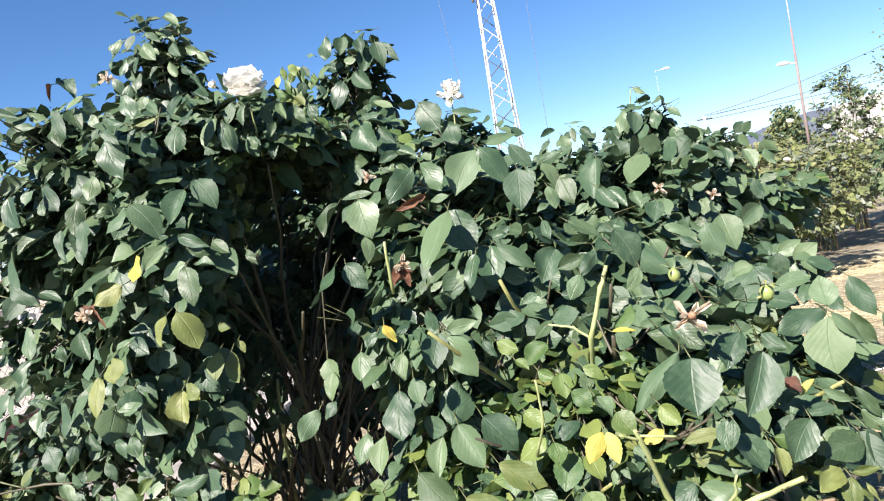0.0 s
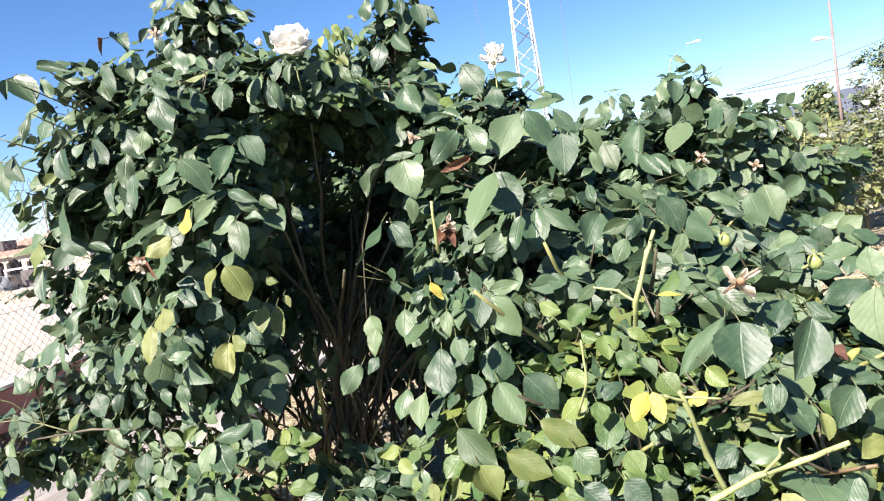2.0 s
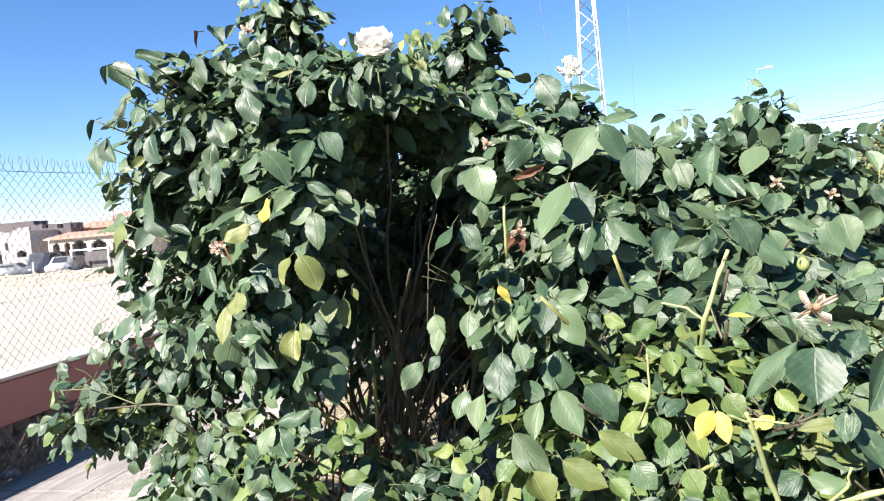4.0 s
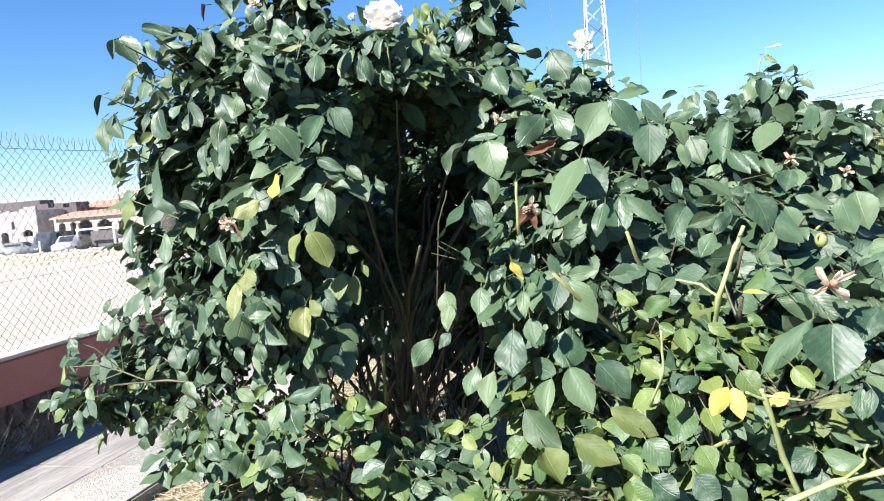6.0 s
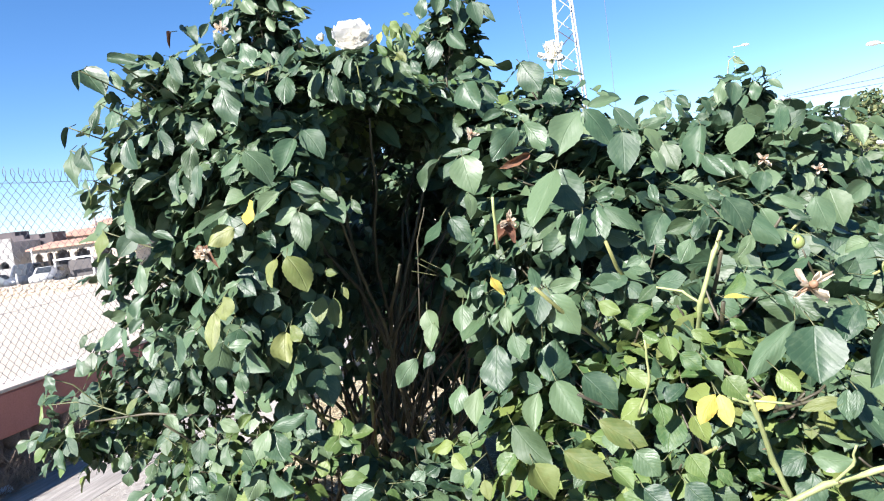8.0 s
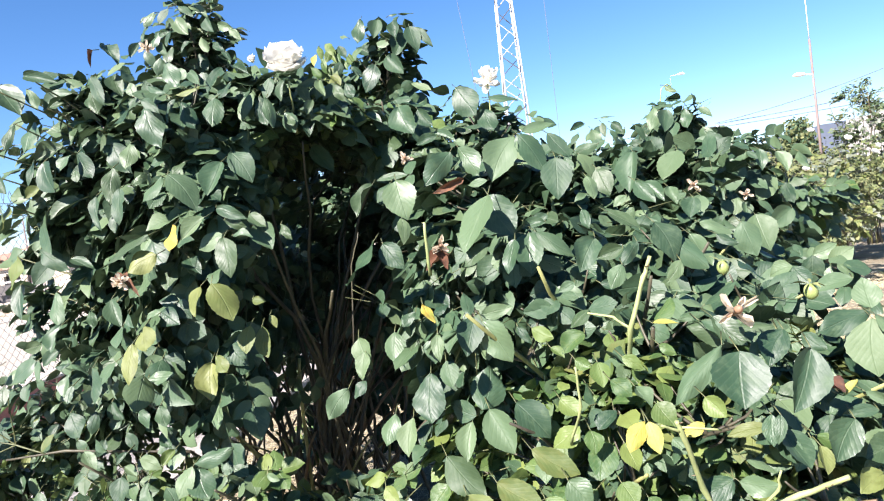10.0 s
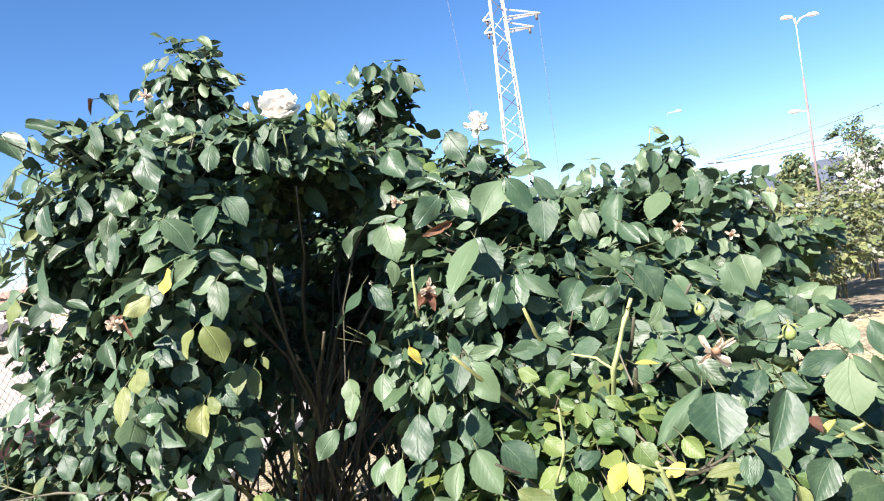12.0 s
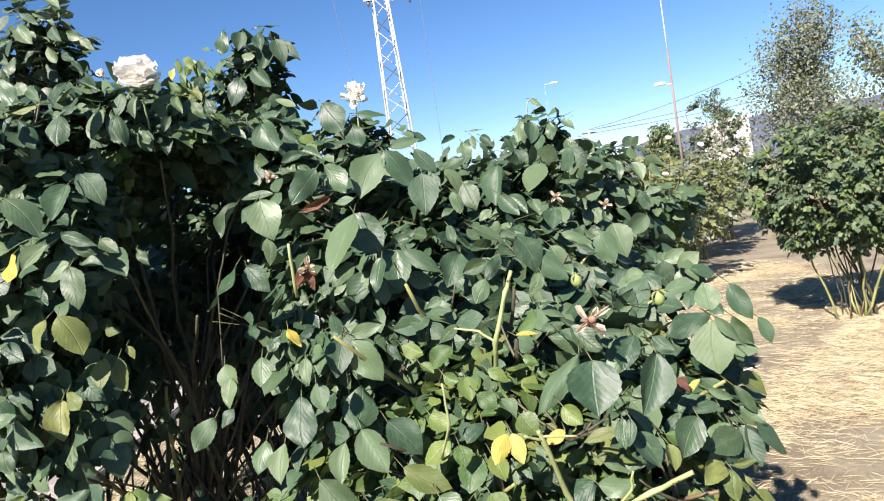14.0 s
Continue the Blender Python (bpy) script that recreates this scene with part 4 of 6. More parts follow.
left.leaf(-0.519, 1.466, 0.454, -0.463, 1.461, 0.460, 0.86, "y")
left.leaf(-0.502, 1.440, 0.556, -0.475, 1.427, 0.545, 0.68)
left.leaf(-0.486, 1.456, 0.419, -0.522, 1.448, 0.399, 1.06)
left.leaf(-0.723, 1.474, 0.433, -0.682, 1.455, 0.420, 0.77)
left.leaf(-0.936, 1.570, 0.425, -0.909, 1.543, 0.396, 0.68)
left.leaf(-0.842, 1.513, 0.484, -0.818, 1.492, 0.462, 0.88)
left.leaf(-0.997, 1.660, 0.593, -0.961, 1.628, 0.560, 0.72)
left.leaf(-0.772, 1.463, 0.615, -0.730, 1.440, 0.596, 0.83)
left.leaf(-0.264, 2.474, 1.763, -0.279, 2.439, 1.675, 0.66)
left.leaf(-0.202, 2.416, 1.735, -0.221, 2.381, 1.672, 0.81)
left.leaf(-0.111, 2.458, 1.684, -0.160, 2.423, 1.615, 0.9)
left.leaf(-0.098, 2.402, 1.696, -0.082, 2.366, 1.608, 0.77)
left.leaf(-0.078, 2.399, 1.692, -0.033, 2.363, 1.622, 0.44)
left.leaf(-0.149, 2.428, 1.731, -0.149, 2.392, 1.670, 0.77)
left.leaf(-0.162, 2.456, 1.757, -0.084, 2.443, 1.760, 0.45)
left.leaf(-0.231, 2.409, 1.586, -0.273, 2.374, 1.507, 0.92)
left.leaf(-0.268, 2.399, 1.643, -0.298, 2.374, 1.605, 0.66)
left.leaf(-0.190, 2.454, 1.619, -0.142, 2.417, 1.549, 0.88)
left.leaf(-0.390, 2.461, 1.676, -0.364, 2.425, 1.625, 0.64, "y")
left.leaf(-0.316, 2.457, 1.701, -0.344, 2.474, 1.716, 0.5)
left.leaf(-0.935, 2.576, 1.885, -0.895, 2.540, 1.817, 0.81)
left.leaf(-0.906, 2.586, 1.959, -0.906, 2.621, 2.004, 0.39)
left.leaf(-0.835, 2.554, 1.964, -0.782, 2.518, 1.912, 0.65)
left.leaf(-0.912, 2.550, 1.917, -0.857, 2.514, 1.877, 0.53)
left.leaf(-0.884, 2.637, 1.941, -0.841, 2.600, 1.893, 0.6)
left.leaf(-0.820, 2.546, 1.862, -0.793, 2.510, 1.801, 0.64)
left.leaf(-0.805, 2.627, 1.860, -0.749, 2.593, 1.830, 0.65)
left.leaf(-0.758, 2.605, 1.833, -0.714, 2.569, 1.786, 0.53)
left.leaf(-1.017, 2.633, 1.930, -1.031, 2.608, 1.894, 0.72)
left.leaf(-1.057, 2.618, 1.917, -1.079, 2.605, 1.895, 0.63)
left.leaf(-0.968, 2.586, 1.837, -1.021, 2.594, 1.835, 0.73)
left.leaf(-0.856, 2.581, 1.805, -0.827, 2.545, 1.749, 0.62)
left.leaf(-0.896, 2.567, 1.793, -0.931, 2.551, 1.764, 0.9)
left.leaf(-0.819, 2.589, 1.780, -0.776, 2.553, 1.740, 0.59)
left.leaf(-0.786, 2.562, 1.747, -0.751, 2.526, 1.703, 0.42)
left.leaf(-1.013, 2.579, 1.806, -0.983, 2.543, 1.751, 0.61)
left.leaf(-0.890, 2.637, 1.764, -0.856, 2.601, 1.701, 0.67)
left.leaf(-0.735, 1.510, 1.495, -0.698, 1.474, 1.448, 0.64)
left.leaf(-0.817, 1.627, 1.524, -0.818, 1.600, 1.489, 0.27, "d")
left.leaf(-1.366, 1.746, 0.712, -1.329, 1.715, 0.680, 0.73)
left.leaf(-1.367, 1.785, 0.712, -1.318, 1.777, 0.714, 0.38)
left.leaf(-1.209, 1.918, 0.513, -1.179, 1.886, 0.480, 0.63)
left.leaf(-1.273, 1.758, 0.746, -1.253, 1.727, 0.710, 0.52)
left.leaf(-1.133, 1.701, 0.801, -1.180, 1.690, 0.775, 0.95)
left.leaf(-0.973, 1.585, 0.853, -1.007, 1.570, 0.825, 0.97)
left.leaf(-1.037, 1.602, 0.832, -1.023, 1.568, 0.792, 0.54)
left.leaf(-1.030, 1.692, 0.454, -1.031, 1.660, 0.413, 0.67)
left.leaf(-0.900, 1.545, 0.472, -0.859, 1.511, 0.438, 0.87)
left.leaf(-1.196, 1.734, 0.786, -1.234, 1.733, 0.775, 0.62)
left.leaf(-0.920, 1.512, 0.807, -0.925, 1.482, 0.767, 0.88)
left.leaf(-0.871, 1.440, 0.839, -0.833, 1.422, 0.825, 0.57)
left.leaf(-0.968, 1.545, 0.821, -0.933, 1.542, 0.826, 0.6)
left.leaf(-1.159, 1.782, 0.691, -1.186, 1.776, 0.676, 0.81)
left.leaf(-0.917, 1.570, 0.649, -0.886, 1.541, 0.619, 0.72)
left.leaf(-0.805, 1.503, 0.566, -0.836, 1.523, 0.585, 0.61)
left.leaf(-0.811, 1.493, 0.624, -0.832, 1.483, 0.605, 0.84)
left.leaf(-1.059, 1.624, 1.467, -1.047, 1.587, 1.416, 0.31)
left.leaf(-1.032, 1.716, 1.478, -0.997, 1.681, 1.428, 0.51)
left.leaf(-1.123, 1.648, 1.340, -1.118, 1.611, 1.288, 0.3)
left.leaf(-1.070, 1.659, 1.340, -1.117, 1.666, 1.337, 0.39)
left.leaf(-1.013, 1.668, 1.295, -1.029, 1.633, 1.246, 0.58)
left.leaf(-0.741, 1.576, 1.293, -0.746, 1.538, 1.242, 0.82)
left.leaf(-0.364, 2.000, 1.542, -0.372, 1.980, 1.509, 0.60, "Y")
left.leaf(-0.334, 2.000, 1.567, -0.315, 1.980, 1.530, 0.80, "y")
left.leaf(-0.308, 2.000, 1.546, -0.302, 1.980, 1.499, 0.50, "y")
left.leaf(-0.350, 1.980, 1.524, -0.339, 1.960, 1.484, 0.60, "y")
left.leaf(-0.330, 1.980, 1.496, -0.309, 1.960, 1.463, 0.80, "y")
left.leaf(-0.377, 1.960, 1.499, -0.350, 1.940, 1.466, 0.60, "y")
left.leaf(-0.296, 2.000, 1.520, -0.281, 1.980, 1.486, 0.70, "y")
left.leaf(-0.309, 1.950, 1.463, -0.332, 1.930, 1.436, 0.70, "o")
left.leaf(-0.280, 2.100, 1.519, -0.254, 2.080, 1.487, 0.80, "g")
left.leaf(-0.330, 1.800, 1.425, -0.351, 1.780, 1.378, 0.75, "g")
left.leaf(-0.302, 1.820, 1.418, -0.331, 1.800, 1.378, 0.70, "g")
left.leaf(-0.276, 1.850, 1.420, -0.258, 1.830, 1.380, 0.90, "g")
left.leaf(-0.385, 1.780, 1.418, -0.362, 1.760, 1.373, 0.70, "g")
left.leaf(-0.482, 1.700, 1.394, -0.521, 1.680, 1.336, 0.85, "g")
left.leaf(-0.470, 1.700, 1.384, -0.456, 1.680, 1.315, 0.70, "g")
left.leaf(-0.414, 1.700, 1.339, -0.393, 1.680, 1.291, 0.95, "g")
left.leaf(-0.440, 1.720, 1.430, -0.459, 1.700, 1.382, 0.80, "g")
left.leaf(-0.406, 1.720, 1.421, -0.419, 1.700, 1.370, 0.70, "g")
left.leaf(-0.539, 1.720, 1.431, -0.566, 1.700, 1.393, 0.80, "g")
left.leaf(-0.237, 1.900, 1.344, -0.200, 1.880, 1.314, 0.70, "g")
left.leaf(0.097, 1.940, 1.344, 0.169, 1.920, 1.336, 0.45, "g")
left.leaf(0.074, 1.900, 1.294, 0.109, 1.880, 1.252, 0.70, "g")
left.leaf(-0.337, 1.800, 1.425, -0.386, 1.780, 1.414, 0.50, "g")
left.leaf(-1.147, 1.800, 0.612, -1.178, 1.780, 0.579, 0.70, "o")
left.leaf(-1.071, 1.800, 0.684, -1.095, 1.780, 0.657, 0.80, "g")
left.leaf(-1.017, 1.780, 0.660, -1.034, 1.760, 0.612, 0.80, "g")
left.leaf(-1.185, 1.820, 0.667, -1.202, 1.800, 0.647, 0.60, "o")
left.leaf(-1.257, 1.840, 0.612, -1.281, 1.820, 0.600, 0.70, "g")
left.leaf(-0.989, 1.750, 0.594, -1.010, 1.730, 0.559, 0.80, "g")
left.leaf(-0.918, 1.720, 0.611, -0.898, 1.700, 0.570, 0.80, "g")
left.leaf(-1.076, 1.780, 0.594, -1.049, 1.760, 0.554, 0.70, "g")
left.leaf(-1.120, 1.800, 0.689, -1.137, 1.780, 0.673, 0.60, "g")
left.leaf(-0.959, 1.750, 0.685, -0.930, 1.730, 0.644, 0.80, "g")
left.leaf(-1.234, 1.830, 0.563, -1.244, 1.810, 0.534, 0.80, "o")
left.leaf(-0.869, 1.700, 0.672, -0.845, 1.680, 0.627, 0.80, "g")
left.leaf(-0.828, 1.620, 0.581, -0.847, 1.600, 0.551, 0.80, "g")
left.leaf(-0.801, 1.660, 0.617, -0.781, 1.640, 0.583, 0.80, "g")
left.leaf(-0.754, 1.600, 0.587, -0.780, 1.580, 0.561, 0.80, "y")
left.leaf(-1.013, 2.580, 1.915, -1.054, 2.560, 1.872, 0.75, "g")
left.leaf(-0.960, 2.580, 1.922, -0.998, 2.560, 1.874, 0.75, "g")
left.leaf(-1.043, 2.580, 1.869, -1.077, 2.560, 1.819, 0.70, "g")
left.leaf(-0.999, 2.560, 1.836, -1.029, 2.540, 1.775, 0.75, "g")
left.leaf(-1.069, 2.550, 1.805, -1.102, 2.530, 1.756, 0.60, "g")
left.leaf(-0.957, 2.560, 1.838, -0.978, 2.540, 1.784, 0.80, "g")
left.leaf(-0.922, 2.600, 1.966, -0.859, 2.580, 1.966, 0.50, "g")
left.leaf(-0.893, 2.600, 1.930, -0.839, 2.580, 1.900, 0.60, "g")
left.leaf(-1.038, 2.500, 1.758, -1.009, 2.480, 1.699, 0.70, "g")
left.leaf(-0.937, 2.500, 1.760, -0.960, 2.480, 1.700, 0.80, "g")
left.leaf(-0.983, 2.500, 1.728, -1.002, 2.480, 1.671, 0.80, "g")
left.leaf(-0.354, 2.000, 1.563, -0.344, 1.980, 1.525, 0.60, "y")
left.leaf(-0.323, 2.000, 1.554, -0.339, 1.980, 1.514, 0.60, "y")
left.leaf(-0.298, 2.000, 1.556, -0.281, 1.980, 1.517, 0.70, "g")
left.leaf(-0.352, 1.980, 1.510, -0.329, 1.960, 1.478, 0.70, "y")
left.leaf(-0.296, 1.980, 1.508, -0.315, 1.960, 1.468, 0.80, "g")
left.leaf(-0.277, 2.050, 1.544, -0.265, 2.030, 1.504, 0.60, "y")
left.leaf(-0.360, 1.960, 1.484, -0.380, 1.940, 1.457, 0.70, "g")
left.leaf(-0.321, 1.950, 1.467, -0.300, 1.930, 1.435, 0.80, "o")
left.cover()
left.heap.depth = lambda z: 0.12 if 0.66 < z < 1.2 else 0.05
# the shaded recess between the two lobes, and the bare stems below
left.heap.hollow = lambda x, y, z: (z > 0.7 and x - 0.46 < -0.5 * (y + 2.2) and noise.noise(Vector((x * 9, y * 9, z * 9))) > 0.06) or ((x - 0.14) / 0.17) ** 2 + ((y + 0.32) / 0.74) ** 2 + ((z - 0.98) / 0.36) ** 2 < 1 or (z < 0.62 and -0.2 < x < 0.45 and -0.50 < y < 0.30)
left.blob((-0.68, 1.86, 1.10), (0.46, 0.42, 0.44), 190, 6, 0.062, (0,))
left.blob((-0.28, 2.42, 1.10), (0.36, 0.28, 0.40), 120, 6, 0.058, (0, 0, 0, 0))
left.blob((-0.90, 2.60, 1.76), (0.15, 0.13, 0.22), 34, 6, 0.055, (0, 0, 0), 0.1)
left.blob((-0.20, 2.45, 1.55), (0.10, 0.10, 0.20), 22, 6, 0.055, (0, 0, 0), 0.1)
left.blob((-0.98, 1.86, 0.66), (0.30, 0.26, 0.24), 36, 6, 0.050, (0, 0, 0, 0, 1))
left.blob((-0.62, 1.62, 0.40), (0.38, 0.24, 0.16), 40, 6, 0.052, (0, 0, 0, 1))
left.blob((-0.62, 1.80, 1.32), (0.28, 0.18, 0.12), 130, 6, 0.058, (0,), 0.0)
left.blob((-0.74, 1.72, 1.18), (0.26, 0.16, 0.14), 90, 6, 0.058, (0,), 0.0)
left.blob((-0.89, 1.74, 1.30), (0.15, 0.14, 0.20), 44, 6, 0.056, (0, 0, 0, 0), 0.2)
left.blob((-1.15, 1.62, 0.62), (0.15, 0.12, 0.10), 14, 6, 0.046, (0, 0, 1), 0.2)
left.blob((-0.46, 2.05, 1.36), (0.34, 0.20, 0.12), 110, 6, 0.056, (0, 0, 0, 0, 1), 0.2)
left.blob((0.00, 2.10, 1.25), (0.20, 0.18, 0.12), 26, 6, 0.056, (0, 0, 0), 0.2)
left.blob((-0.97, 1.92, 1.36), (0.16, 0.16, 0.14), 30, 6, 0.058, (0, 0, 0, 0), 0.2)
left.blob((-1.04, 1.95, 0.88), (0.18, 0.20, 0.22), 28, 6, 0.054, (0, 0, 0, 0))
left.blob((0.05, 2.08, 1.08), (0.26, 0.24, 0.28), 40, 6, 0.060, (0, 0, 0))
left.blob((-0.45, 1.86, 1.32), (0.20, 0.09, 0.10), 60, 6, 0.052, (0, 0, 1), 0.0)
left.blob((-0.345, 1.95, 1.415), (0.05, 0.04, 0.045), 12, 5, 0.030, (1, 1, 0), 0.0)
left.blob((-0.92, 1.98, 1.28), (0.22, 0.22, 0.26), 44, 6, 0.062, (0, 0, 0, 0))
left.blob((-0.02, 2.75, 0.28), (0.35, 0.20, 0.26), 22, 6, 0.056, (0,), 0.0)
left.blob((-0.55, 2.85, 0.22), (0.40, 0.22, 0.18), 8, 6, 0.054, (0, 0, 1), 0.0)
left.blob((-0.36, 3.02, 1.05), (0.55, 0.16, 0.40), 290, 6, 0.062, (0,), 0.0)
left.blob((-0.45, 2.85, 0.86), (0.6, 0.28, 0.46), 140, 6, 0.060, (0, 0, 0))
left.close()

# the nearer bush in front of it
near = RoseBush("spreading rose bush with large grey-green leaves and yellowing lower leaves", (0.28, 1.62, 0), 42)
for tip in ((-0.05, 1.25, 0.86), (0.1, 1.35, 0.92), (0.3, 1.3, 0.88), (0.45, 1.4, 0.92), (0.6, 1.35, 0.80), (0.27, 1.22, 0.80), (0.0, 1.2, 0.67), (0.35, 1.05, 0.67), (0.62, 1.15, 0.67), (0.2, 1.1, 0.59),
            (0.5, 1.0, 0.55), (0.75, 1.3, 0.71), (0.1, 1.7, 1.01), (0.4, 1.8, 0.97), (0.65, 1.7, 0.92)):
    near.cane(tip, near.rnd.uniform(0.006, 0.010))
near.leaf(-0.212, 1.388, 1.009, -0.270, 1.347, 0.940, 0.87)
near.leaf(-0.228, 1.696, 1.140, -0.271, 1.653, 1.074, 0.53)
near.leaf(-0.142, 1.706, 1.317, -0.116, 1.668, 1.250, 1.08)
near.leaf(0.007, 1.859, 1.373, 0.046, 1.821, 1.295, 1.04)
near.leaf(0.089, 1.869, 1.339, 0.162, 1.848, 1.330, 0.66)
near.leaf(0.074, 1.843, 1.307, 0.088, 1.804, 1.245, 0.95)
near.leaf(-0.057, 1.759, 1.356, -0.102, 1.791, 1.385, 0.42)
near.leaf(0.119, 1.652, 1.205, 0.056, 1.603, 1.117, 0.87)
near.leaf(0.127, 1.638, 1.208, 0.174, 1.601, 1.124, 0.92)
near.leaf(0.156, 1.777, 1.227, 0.233, 1.772, 1.239, 0.54)
near.leaf(0.204, 1.616, 1.141, 0.191, 1.572, 1.051, 0.93)
near.leaf(-0.035, 1.567, 1.181, -0.090, 1.528, 1.117, 0.82)
near.leaf(-0.014, 1.613, 1.193, 0.015, 1.576, 1.127, 0.91)
near.leaf(-0.162, 1.543, 1.132, -0.149, 1.503, 1.056, 1.15)
near.leaf(-0.180, 1.635, 1.135, -0.216, 1.613, 1.098, 0.97)
near.leaf(0.024, 1.387, 1.071, -0.036, 1.338, 0.974, 0.87)
near.leaf(0.028, 1.433, 1.072, 0.065, 1.396, 0.992, 1.05)
near.leaf(0.428, 1.783, 1.141, 0.396, 1.737, 1.047, 0.81)
near.leaf(0.608, 1.980, 1.141, 0.546, 1.938, 1.070, 0.99)
near.leaf(0.283, 1.739, 1.151, 0.310, 1.703, 1.097, 0.94)
near.leaf(0.312, 1.688, 1.107, 0.324, 1.649, 1.049, 1.02)
near.leaf(0.264, 1.428, 1.007, 0.317, 1.395, 0.967, 0.67)
near.leaf(0.409, 1.654, 1.060, 0.439, 1.618, 1.014, 0.74)
near.leaf(0.063, 1.354, 0.978, 0.031, 1.323, 0.929, 0.81)
near.leaf(0.100, 1.431, 0.985, 0.090, 1.389, 0.911, 0.88)
near.leaf(0.111, 1.400, 0.986, 0.172, 1.367, 0.937, 0.59)
near.leaf(0.223, 1.387, 0.960, 0.183, 1.351, 0.905, 0.92)
near.leaf(0.342, 1.384, 0.975, 0.370, 1.347, 0.909, 1.03)
near.leaf(0.534, 1.689, 1.008, 0.511, 1.661, 0.966, 1.02)
near.leaf(0.627, 1.657, 0.937, 0.644, 1.618, 0.865, 1.1)
near.leaf(0.489, 1.366, 0.882, 0.519, 1.331, 0.844, 0.97)
near.leaf(0.428, 1.440, 0.940, 0.457, 1.403, 0.880, 0.79)
near.leaf(0.710, 1.825, 0.935, 0.665, 1.830, 0.931, 1.)
near.leaf(0.714, 1.926, 0.987, 0.691, 1.901, 0.948, 0.96)
near.leaf(0.784, 1.987, 0.971, 0.771, 1.960, 0.932, 0.96)
near.leaf(1.006, 2.256, 1.035, 0.933, 2.221, 0.972, 0.91)
near.leaf(0.528, 1.653, 0.950, 0.590, 1.622, 0.920, 0.58)
near.leaf(-0.196, 1.405, 1.002, -0.164, 1.369, 0.956, 0.89)
near.leaf(-0.158, 1.514, 1.049, -0.154, 1.477, 1.003, 0.73)
near.leaf(0.241, 1.267, 0.912, 0.213, 1.247, 0.879, 0.94)
near.leaf(-0.014, 1.522, 1.119, -0.080, 1.507, 1.090, 0.45, "d")
near.leaf(-0.065, 1.410, 0.965, -0.123, 1.409, 0.949, 0.78, "d")
near.leaf(-0.092, 1.379, 0.978, -0.072, 1.353, 0.950, 0.76, "d")
near.leaf(-0.096, 1.694, 1.304, -0.069, 1.658, 1.258, 0.7)
near.leaf(-0.059, 1.633, 1.226, -0.106, 1.633, 1.215, 0.79)
near.leaf(-0.047, 1.581, 1.153, -0.014, 1.589, 1.171, 0.64)
near.leaf(0.973, 2.165, 1.108, 0.981, 2.126, 1.047, 0.95)
near.leaf(0.993, 2.178, 1.009, 1.002, 2.139, 0.954, 0.84)
near.leaf(0.222, 1.548, 1.033, 0.258, 1.554, 1.050, 0.65)
near.leaf(0.151, 1.484, 1.016, 0.108, 1.478, 0.998, 0.78)
near.leaf(0.341, 1.559, 1.034, 0.309, 1.552, 1.017, 0.76)
near.leaf(0.388, 1.890, 1.188, 0.345, 1.883, 1.168, 0.77)
near.leaf(0.537, 1.583, 0.923, 0.572, 1.557, 0.898, 0.71)
near.leaf(0.359, 1.306, 0.902, 0.329, 1.288, 0.871, 0.81)
near.leaf(0.277, 1.285, 0.949, 0.247, 1.262, 0.912, 0.69)
near.leaf(-0.192, 1.364, 0.829, -0.200, 1.331, 0.785, 1.07)
near.leaf(-0.034, 1.321, 0.844, -0.058, 1.281, 0.786, 0.9)
near.leaf(-0.021, 1.313, 0.836, 0.010, 1.275, 0.762, 0.97)
near.leaf(-0.020, 1.361, 0.840, 0.039, 1.356, 0.849, 0.66)
near.leaf(-0.044, 1.323, 0.848, -0.045, 1.357, 0.893, 0.66)
near.leaf(-0.107, 1.278, 0.827, -0.111, 1.249, 0.789, 0.71)
near.leaf(-0.133, 1.381, 0.735, -0.140, 1.339, 0.651, 0.98)
near.leaf(-0.099, 1.341, 0.764, -0.094, 1.309, 0.724, 1.07)
near.leaf(-0.041, 1.336, 0.662, -0.016, 1.379, 0.731, 1.1)
near.leaf(-0.055, 1.371, 0.641, -0.106, 1.401, 0.667, 0.99)
near.leaf(-0.029, 1.315, 0.667, 0.003, 1.277, 0.594, 0.95)
near.leaf(0.019, 1.260, 0.688, 0.071, 1.226, 0.635, 1.02)
near.leaf(0.031, 1.203, 0.619, 0.102, 1.172, 0.581, 0.7, "o")
near.leaf(-0.036, 1.200, 0.570, 0.033, 1.169, 0.534, 0.83, "o")
near.leaf(-0.122, 1.347, 0.578, -0.059, 1.312, 0.505, 0.82)
near.leaf(-0.181, 1.399, 0.646, -0.199, 1.357, 0.588, 0.77)
near.leaf(-0.218, 1.425, 0.651, -0.239, 1.390, 0.601, 0.9)
near.leaf(-0.064, 1.371, 0.631, -0.084, 1.330, 0.573, 0.7)
near.leaf(0.163, 1.295, 0.791, 0.118, 1.284, 0.765, 1.02, "y")
near.leaf(0.281, 1.243, 0.806, 0.318, 1.262, 0.840, 0.95, "y")
near.leaf(0.264, 1.197, 0.812, 0.307, 1.188, 0.810, 0.5, "Y")
near.leaf(0.321, 1.244, 0.803, 0.370, 1.240, 0.810, 0.49)
near.leaf(0.348, 1.211, 0.803, 0.374, 1.180, 0.769, 0.83)
near.leaf(0.370, 1.209, 0.808, 0.408, 1.174, 0.762, 0.71)
near.leaf(0.351, 1.129, 0.774, 0.259, 1.091, 0.702, 0.43)
near.leaf(0.326, 1.000, 0.793, 0.309, 0.958, 0.728, 1.26)
near.leaf(0.472, 1.171, 0.778, 0.431, 1.144, 0.732, 0.94)
near.leaf(0.191, 1.040, 0.696, 0.161, 1.020, 0.662, 0.78, "Y")
